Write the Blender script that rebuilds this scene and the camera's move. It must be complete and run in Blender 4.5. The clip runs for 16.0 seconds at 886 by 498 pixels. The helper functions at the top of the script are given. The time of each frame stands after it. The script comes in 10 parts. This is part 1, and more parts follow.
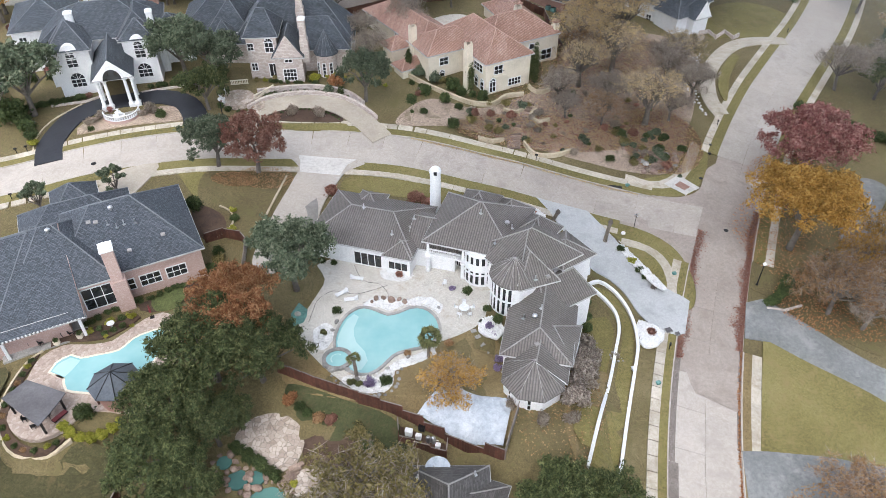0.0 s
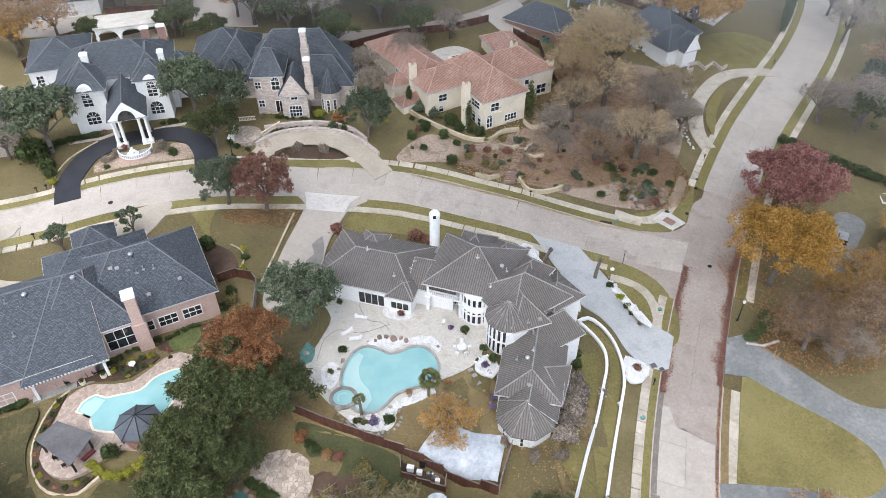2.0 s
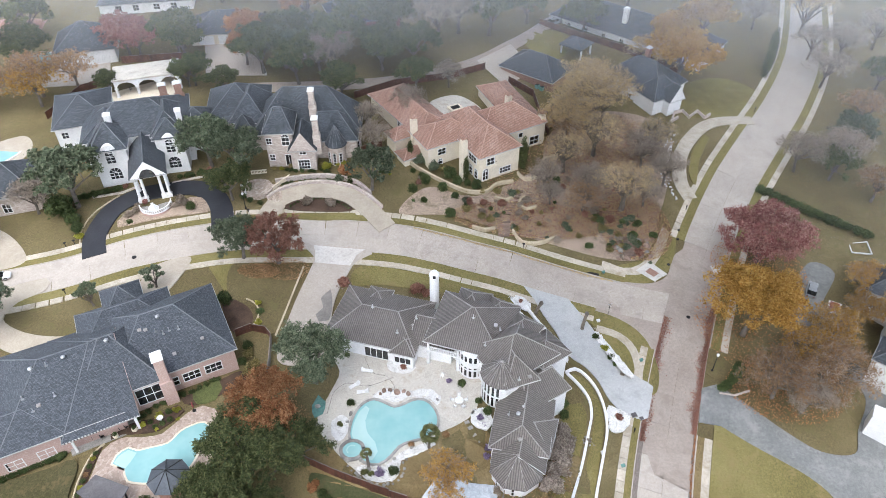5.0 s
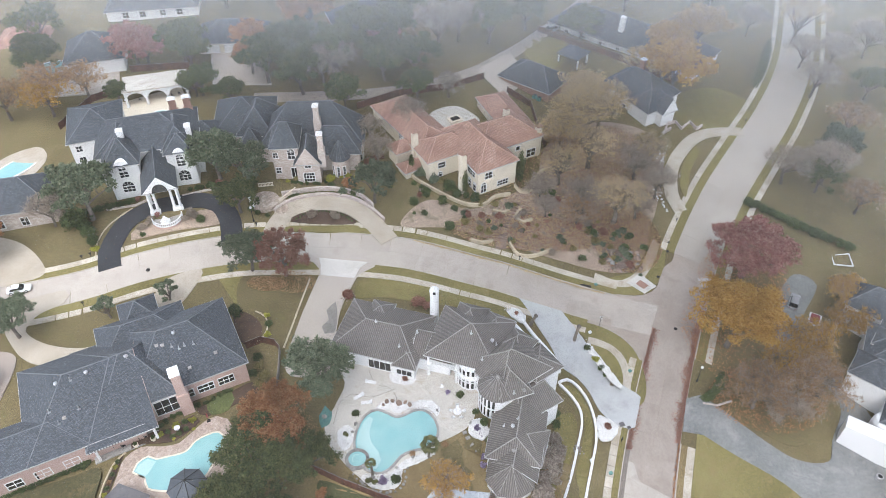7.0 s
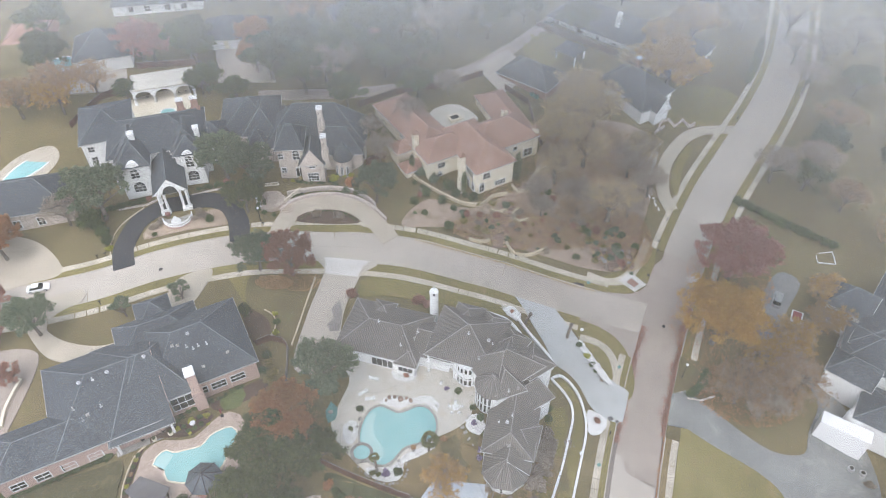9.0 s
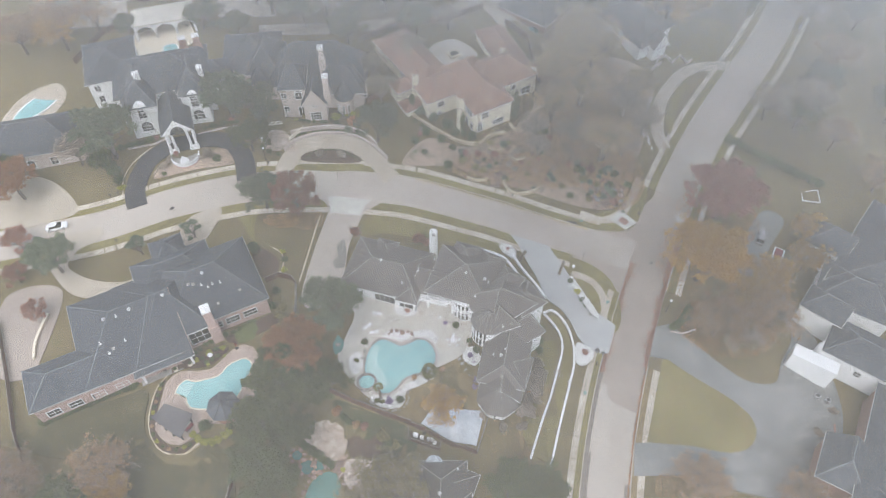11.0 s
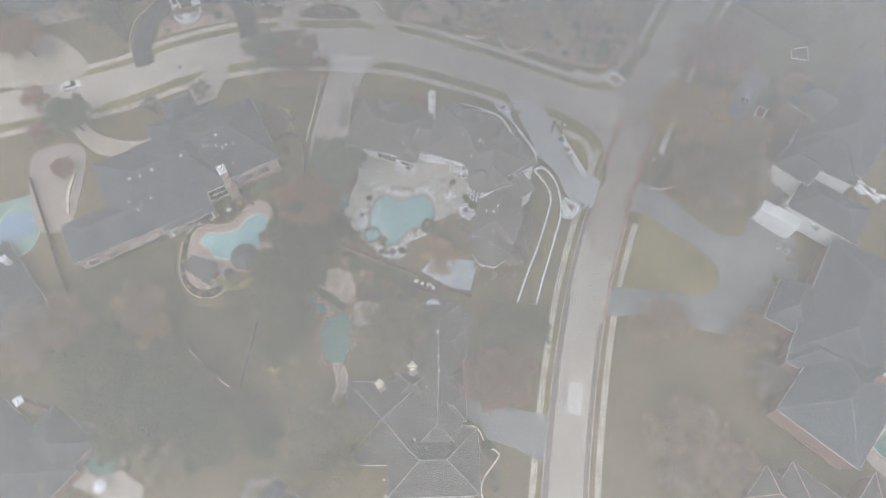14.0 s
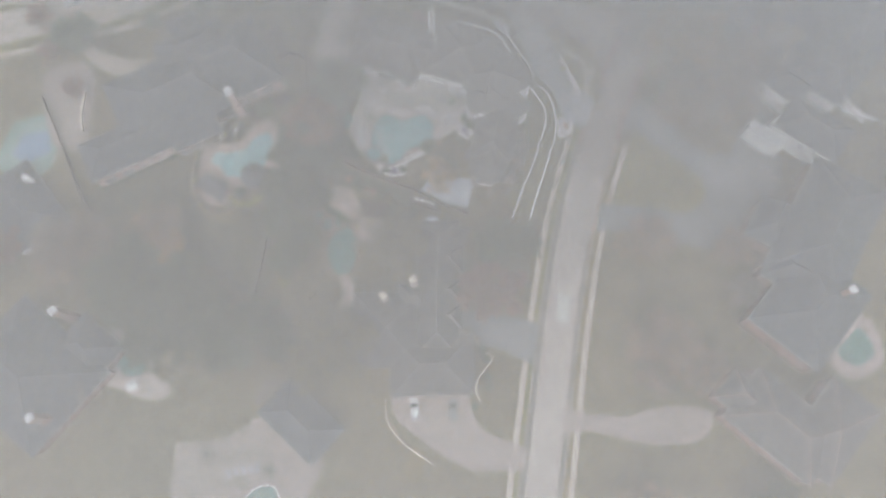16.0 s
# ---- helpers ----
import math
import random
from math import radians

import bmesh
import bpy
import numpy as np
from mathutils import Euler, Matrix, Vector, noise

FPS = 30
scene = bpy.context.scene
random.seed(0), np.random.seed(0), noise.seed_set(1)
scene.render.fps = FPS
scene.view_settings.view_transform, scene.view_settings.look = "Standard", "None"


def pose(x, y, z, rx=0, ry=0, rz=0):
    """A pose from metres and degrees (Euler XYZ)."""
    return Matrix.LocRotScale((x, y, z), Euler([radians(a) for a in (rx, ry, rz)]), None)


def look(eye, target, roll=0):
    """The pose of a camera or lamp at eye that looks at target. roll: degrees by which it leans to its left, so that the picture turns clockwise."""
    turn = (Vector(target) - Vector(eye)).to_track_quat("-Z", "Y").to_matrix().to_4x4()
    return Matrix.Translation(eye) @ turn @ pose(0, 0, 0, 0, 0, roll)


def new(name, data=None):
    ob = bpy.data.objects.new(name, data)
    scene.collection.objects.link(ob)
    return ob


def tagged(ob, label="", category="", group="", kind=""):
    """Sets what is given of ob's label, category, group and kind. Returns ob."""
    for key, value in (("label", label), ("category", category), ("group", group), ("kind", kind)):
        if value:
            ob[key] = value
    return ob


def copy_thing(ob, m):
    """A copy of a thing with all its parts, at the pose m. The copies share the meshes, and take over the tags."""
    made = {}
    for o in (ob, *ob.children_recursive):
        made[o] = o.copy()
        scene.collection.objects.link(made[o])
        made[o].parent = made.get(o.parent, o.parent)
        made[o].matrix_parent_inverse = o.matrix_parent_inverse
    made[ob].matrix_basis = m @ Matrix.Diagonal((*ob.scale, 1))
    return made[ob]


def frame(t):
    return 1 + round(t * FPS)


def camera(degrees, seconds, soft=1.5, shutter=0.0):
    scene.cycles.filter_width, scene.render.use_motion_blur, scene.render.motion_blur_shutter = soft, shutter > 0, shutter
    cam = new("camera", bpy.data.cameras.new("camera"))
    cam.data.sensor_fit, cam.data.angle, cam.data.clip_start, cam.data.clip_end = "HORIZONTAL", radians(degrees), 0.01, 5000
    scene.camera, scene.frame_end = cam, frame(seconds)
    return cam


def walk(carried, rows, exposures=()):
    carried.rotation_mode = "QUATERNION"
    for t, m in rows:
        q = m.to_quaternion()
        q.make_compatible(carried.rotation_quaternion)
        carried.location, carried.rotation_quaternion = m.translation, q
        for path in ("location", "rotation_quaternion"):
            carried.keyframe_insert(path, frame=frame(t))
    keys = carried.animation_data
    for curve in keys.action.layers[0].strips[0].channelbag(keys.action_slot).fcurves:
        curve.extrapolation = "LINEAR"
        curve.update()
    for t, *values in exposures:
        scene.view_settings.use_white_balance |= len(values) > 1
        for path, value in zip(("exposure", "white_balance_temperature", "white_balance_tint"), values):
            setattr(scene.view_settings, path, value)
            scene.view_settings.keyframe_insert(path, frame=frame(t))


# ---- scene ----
cam = camera(64.3, 16.0, soft=0.7)
METRES, EYE, TILT, LEAN, TURN = 78.0, 70.9, -40.0, 0.0, 0.0
ROWS = [
    (0.0, 0.0, 0.0, 0.0, 0.0, 0.0, -0.0),
    (0.5, 0.0005, -0.0218, 0.0264, -0.02, -0.53, 0.03),
    (1.0, 0.0004, -0.0433, 0.051, -0.02, -0.59, 0.04),
    (1.5, 0.0005, -0.0648, 0.0749, -0.03, -0.61, 0.05),
    (2.0, 0.0012, -0.0865, 0.099, -0.04, -0.66, 0.05),
    (2.5, 0.002, -0.1085, 0.1228, -0.06, -0.69, 0.06),
    (3.0, 0.0022, -0.1311, 0.1472, -0.09, -0.75, 0.09),
    (3.5, 0.0026, -0.153, 0.1724, -0.08, -0.82, 0.09),
    (4.0, 0.0022, -0.1749, 0.1973, -0.09, -0.88, 0.08),
    (4.5, 0.0021, -0.1961, 0.2217, -0.09, -0.96, 0.07),
    (5.0, 0.0022, -0.2171, 0.2459, -0.09, -1.16, 0.06),
    (7.5, 0.0019, -0.3197, 0.3645, -0.12, -3.36, -0.14),
    (8.0, 0.0025, -0.3394, 0.3869, -0.12, -3.8, -0.16),
    (10.5, 0.0076, -0.4385, 0.4954, -0.01, -10.09, -0.24),
    (11.0, 0.0092, -0.4587, 0.5164, 0.01, -12.37, -0.25),
    (11.5, 0.0091, -0.4792, 0.5363, -0.0, -14.64, -0.26),
    (12.0, 0.0104, -0.499, 0.5605, 0.02, -17.02, -0.28),
    (12.5, 0.0105, -0.5186, 0.5803, 0.01, -19.31, -0.31),
    (13.0, 0.0109, -0.5379, 0.6052, 0.01, -21.71, -0.34),
    (13.5, 0.0114, -0.5567, 0.6275, 0.0, -24.09, -0.38),
    (14.0, 0.0128, -0.5756, 0.6495, 0.02, -26.45, -0.4),
    (14.5, 0.013, -0.5932, 0.678, 0.04, -28.97, -0.45),
    (15.0, 0.0144, -0.6094, 0.7066, 0.07, -31.45, -0.49),
    (15.5, 0.0174, -0.6247, 0.7349, 0.13, -33.39, -0.46),
    (16.0, 0.0191, -0.6397, 0.764, 0.18, -35.09, -0.46),
]
walk(cam, [(t, pose(0, 0, EYE, TILT, LEAN, TURN) @ pose(METRES * x, METRES * y, METRES * z, 90 + pitch, roll, yaw)) for t, x, y, z, yaw, pitch, roll in ROWS], [(0.0, 1.36), (5.0, 1.4), (8.0, 1.4), (11.0, 1.32), (13.0, 1.27), (16.0, 1.1)])

# ---- light ----
world = bpy.data.worlds.new("overcast_sky")
scene.world = world
world.use_nodes = True
wn, wl = world.node_tree.nodes, world.node_tree.links
sky = wn.new("ShaderNodeTexSky")
sky.sky_type, sky.sun_disc = "NISHITA", False
sky.sun_elevation, sky.sun_rotation = radians(48), radians(200)
sky.dust_density, sky.air_density = 1.5, 1.0
grey = wn.new("ShaderNodeHueSaturation")
grey.inputs["Saturation"].default_value = 0.6
wl.new(sky.outputs["Color"], grey.inputs["Color"])
wl.new(grey.outputs["Color"], wn["Background"].inputs["Color"])
wn["Background"].inputs["Strength"].default_value = 0.15
sun_data = bpy.data.lights.new("sun", "SUN")
sun_data.energy, sun_data.angle, sun_data.color = 1.4, radians(40), (0.97, 0.985, 1.0)
sun = new("sun", sun_data)
sun.matrix_world = look((0, 0, 300), (30, 110, 0))

# ---- terrain ----
BUMPS = [(-8, 80, 1.1), (33, 75, -1.23), (46, 98, -0.76), (-22, 107, -1.73), (17, 111, -1.2), (-62, 118, 0.92),
         (-50, 75, 1.15), (12, 138, 1.64), (-31, 128, 0.6), (80, 150, 1.16), (-85, 97, -0.84), (53, 84, 1.34),
         (38, 183, -1.7), (-8, 120, 0.73), (18, 50, 0.75)]


def H(x, y):
    """Height of the land."""
    x, y = min(max(x, -120), 110), min(max(y, 15), 190)
    u, v = x / 50, (y - 90) / 50
    z = -0.583 - 2.834 * u + 5.016 * v + 0.692 * u * v - 0.578 * u * u - 0.084 * v * v
    for a, b, k in BUMPS:
        z += k * math.exp(-((x - a) ** 2 + (y - b) ** 2) / 512.0)
    for a, b, rx, ry, k in ((-6, 69.5, 15.5, 13.5, -0.05), (-45.5, 59.5, 10, 9, 0.9), (12, 57, 7, 9, -1.7)):
        w = min(max((1.5 - math.hypot((x - a) / rx, (y - b) / ry)) / 0.5, 0), 1)
        z += (k - z) * w * w * (3 - 2 * w)
    return z


# ---- materials ----
def tree_nodes(name):
    m = bpy.data.materials.new(name)
    m.use_nodes = True
    return m, m.node_tree.nodes, m.node_tree.links, m.node_tree.nodes["Principled BSDF"]


def ramp_of(nodes, links, fac, stops):
    r = nodes.new("ShaderNodeValToRGB")
    e = r.color_ramp.elements
    while len(e) < len(stops):
        e.new(0.5)
    for el, (p, c) in zip(e, stops):
        el.position, el.color = p, (*c, 1)
    links.new(fac, r.inputs["Fac"])
    return r.outputs["Color"]


def noise_of(nodes, links, scale, detail=4.0, vec=None, rough=0.6):
    n = nodes.new("ShaderNodeTexNoise")
    n.inputs["Scale"].default_value, n.inputs["Detail"].default_value, n.inputs["Roughness"].default_value = scale, detail, rough
    if vec is None:
        vec = nodes.new("ShaderNodeNewGeometry").outputs["Position"]
    links.new(vec, n.inputs["Vector"])
    return n.outputs["Fac"]


def blend(nodes, links, a, b, fac, mode="MIX"):
    m = nodes.new("ShaderNodeMix")
    m.data_type, m.blend_type = "RGBA", mode
    for sock, val in ((m.inputs["Factor"], fac), (m.inputs["A"], a), (m.inputs["B"], b)):
        if isinstance(val, bpy.types.NodeSocket):
            links.new(val, sock)
        elif isinstance(val, tuple):
            sock.default_value = (*val, 1)
        else:
            sock.default_value = val
    return m.outputs["Result"]


def bump_of(nodes, links, bsdf, height, dist, strength=0.6):
    b = nodes.new("ShaderNodeBump")
    b.inputs["Distance"].default_value, b.inputs["Strength"].default_value = dist, strength
    links.new(height, b.inputs["Height"])
    links.new(b.outputs["Normal"], bsdf.inputs["Normal"])


def surf(name, dark, mid, light, big=0.15, fine=3.0, rough=0.85, bump=0.02, metal=0.0, spread=0.5, vary=0.0, dirt=None, speck=0.18):
    """A plain surface with stains at two scales."""
    m, n, l, p = tree_nodes(name)
    a = noise_of(n, l, big, 5.0)
    b = noise_of(n, l, fine, 6.0, rough=0.7)
    mixed = n.new("ShaderNodeMix")
    mixed.inputs["Factor"].default_value = spread
    l.new(a, mixed.inputs["A"])
    l.new(b, mixed.inputs["B"])
    col = ramp_of(n, l, mixed.outputs["Result"], [(0.36, dark), (0.5, mid), (0.64, light)])
    grit = noise_of(n, l, fine * 4.5, 3.0, rough=0.8)
    col = blend(n, l, col, ramp_of(n, l, grit, [(0.3, (1 - speck,) * 3), (0.5, (1, 1, 1)), (0.7, (1 + speck,) * 3)]), 1.0, "MULTIPLY")
    if dirt:
        d = noise_of(n, l, 0.35, 6.0, rough=0.75)
        mask = ramp_of(n, l, d, [(0.52, (0, 0, 0)), (0.68, (1, 1, 1))])
        bw = n.new("ShaderNodeRGBToBW")
        l.new(mask, bw.inputs["Color"])
        col = blend(n, l, col, dirt, bw.outputs["Val"])
    if vary:
        o = n.new("ShaderNodeObjectInfo")
        f = n.new("ShaderNodeMapRange")
        f.inputs["To Min"].default_value, f.inputs["To Max"].default_value = 1 - vary, 1 + vary
        l.new(o.outputs["Random"], f.inputs["Value"])
        hs = n.new("ShaderNodeHueSaturation")
        l.new(f.outputs["Result"], hs.inputs["Value"])
        l.new(col, hs.inputs["Color"])
        col = hs.outputs["Color"]
    l.new(col, p.inputs["Base Color"])
    p.inputs["Roughness"].default_value, p.inputs["Metallic"].default_value = rough, metal
    if bump:
        bump_of(n, l, p, b, bump)
    return m


def leafy(name, stops, rough=0.75, through_light=0.25):
    """Leaves: one tone for each leaf, and a drift of tone over the crown."""
    m, n, l, p = tree_nodes(name)
    g = n.new("ShaderNodeNewGeometry")
    a = noise_of(n, l, 0.45, 3.0)
    mixed = n.new("ShaderNodeMix")
    mixed.inputs["Factor"].default_value = 0.45
    l.new(g.outputs["Random Per Island"], mixed.inputs["A"])
    l.new(a, mixed.inputs["B"])
    o = n.new("ShaderNodeObjectInfo")
    f = n.new("ShaderNodeMapRange")
    f.inputs["To Min"].default_value, f.inputs["To Max"].default_value = 0.8, 1.2
    l.new(o.outputs["Random"], f.inputs["Value"])
    hs = n.new("ShaderNodeHueSaturation")
    l.new(f.outputs["Result"], hs.inputs["Value"])
    l.new(ramp_of(n, l, mixed.outputs["Result"], stops), hs.inputs["Color"])
    l.new(hs.outputs["Color"], p.inputs["Base Color"])
    p.inputs["Roughness"].default_value = rough
    p.inputs["Specular IOR Level"].default_value = 0.25
    tr = n.new("ShaderNodeBsdfTranslucent")
    l.new(hs.outputs["Color"], tr.inputs["Color"])
    mx = n.new("ShaderNodeMixShader")
    mx.inputs["Fac"].default_value = through_light
    l.new(p.outputs["BSDF"], mx.inputs[1])
    l.new(tr.outputs["BSDF"], mx.inputs[2])
    l.new(mx.outputs["Shader"], n["Material Output"].inputs["Surface"])
    return m


def tiled(name, dark, mid, light, row, width, bump=0.03, ribs=False, rough=0.85, gap=0.55):
    """Roof covering in courses, laid by the roof's own u (along the eave) and v (up the slope), in metres."""
    m, n, l, p = tree_nodes(name)
    uv = n.new("ShaderNodeUVMap")
    br = n.new("ShaderNodeTexBrick")
    br.offset = 0.5
    br.inputs["Scale"].default_value = 1.0
    br.inputs["Brick Width"].default_value, br.inputs["Row Height"].default_value = width, row
    br.inputs["Mortar Size"].default_value, br.inputs["Mortar Smooth"].default_value = 0.022, 0.6
    br.inputs["Color1"].default_value, br.inputs["Color2"].default_value, br.inputs["Mortar"].default_value = (0, 0, 0, 1), (1, 1, 1, 1), (0.5, 0.5, 0.5, 1)
    l.new(uv.outputs["UV"], br.inputs["Vector"])
    a = noise_of(n, l, 0.22, 5.0)
    b = noise_of(n, l, 4.0, 5.0, vec=uv.outputs["UV"])
    mixed = n.new("ShaderNodeMix")
    mixed.inputs["Factor"].default_value = 0.5
    l.new(a, mixed.inputs["A"])
    l.new(b, mixed.inputs["B"])
    mix2 = n.new("ShaderNodeMix")
    mix2.inputs["Factor"].default_value = 0.14 if ribs else 0.4
    bw = n.new("ShaderNodeRGBToBW")
    l.new(br.outputs["Color"], bw.inputs["Color"])
    l.new(mixed.outputs["Result"], mix2.inputs["A"])
    l.new(bw.outputs["Val"], mix2.inputs["B"])
    col = ramp_of(n, l, mix2.outputs["Result"], [(0.2, dark), (0.48, mid), (0.78, light)])
    fac = br.outputs["Fac"]
    if ribs:
        soft = n.new("ShaderNodeMath")
        soft.operation = "MULTIPLY"
        soft.inputs[1].default_value = 0.3
        l.new(fac, soft.inputs[0])
        fac = soft.outputs["Value"]
    col = blend(n, l, col, tuple(c * gap for c in dark), fac)
    height = br.outputs["Fac"]
    if ribs:
        w = n.new("ShaderNodeTexWave")
        w.wave_type, w.bands_direction = "BANDS", "X"
        w.inputs["Scale"].default_value = 0.314 / width
        w.inputs["Distortion"].default_value = 0.0
        l.new(uv.outputs["UV"], w.inputs["Vector"])
        # shade between the ribs is painted in: colour darkens in their troughs
        rb = ramp_of(n, l, w.outputs["Fac"], [(0.1, (gap, gap, gap)), (0.6, (1, 1, 1))])
        col = blend(n, l, col, rb, 0.85, "MULTIPLY")
        height = w.outputs["Fac"]
    l.new(col, p.inputs["Base Color"])
    p.inputs["Roughness"].default_value = rough
    bump_of(n, l, p, height, bump if ribs else -bump, 0.7)
    return m


def glassy(name, tint, rough=0.06):
    m, n, l, p = tree_nodes(name)
    a = noise_of(n, l, 0.6, 2.0)
    l.new(ramp_of(n, l, a, [(0.35, tuple(c * 0.6 for c in tint)), (0.65, tint)]), p.inputs["Base Color"])
    p.inputs["Roughness"].default_value, p.inputs["Specular IOR Level"].default_value = rough, 0.8
    return m


def watery(name, colour, deep, scale=0.25):
    """Still water over a painted basin."""
    m, n, l, p = tree_nodes(name)
    a = noise_of(n, l, scale, 3.0)
    l.new(ramp_of(n, l, a, [(0.3, deep), (0.7, colour)]), p.inputs["Base Color"])
    p.inputs["Roughness"].default_value, p.inputs["IOR"].default_value = 0.08, 1.33
    bump_of(n, l, p, noise_of(n, l, 1.5, 2.0), 0.01, 0.3)
    return m


def flagged(name, dark, mid, light, size, joint):
    """Irregular flagstones with sunken joints."""
    m, n, l, p = tree_nodes(name)
    g = n.new("ShaderNodeNewGeometry")
    v = n.new("ShaderNodeTexVoronoi")
    v.inputs["Scale"].default_value = 1 / size
    l.new(g.outputs["Position"], v.inputs["Vector"])
    e = n.new("ShaderNodeTexVoronoi")
    e.feature = "DISTANCE_TO_EDGE"
    e.inputs["Scale"].default_value = 1 / size
    l.new(g.outputs["Position"], e.inputs["Vector"])
    bw = n.new("ShaderNodeRGBToBW")
    l.new(v.outputs["Color"], bw.inputs["Color"])
    mixed = n.new("ShaderNodeMix")
    mixed.inputs["Factor"].default_value = 0.5
    l.new(bw.outputs["Val"], mixed.inputs["A"])
    l.new(noise_of(n, l, 2.5), mixed.inputs["B"])
    col = ramp_of(n, l, mixed.outputs["Result"], [(0.3, dark), (0.5, mid), (0.7, light)])
    k = n.new("ShaderNodeMapRange")
    k.inputs["From Max"].default_value = 0.06
    l.new(e.outputs["Distance"], k.inputs["Value"])
    col = blend(n, l, joint, col, k.outputs["Result"])
    l.new(col, p.inputs["Base Color"])
    p.inputs["Roughness"].default_value = 0.85
    bump_of(n, l, p, k.outputs["Result"], 0.02)
    return m


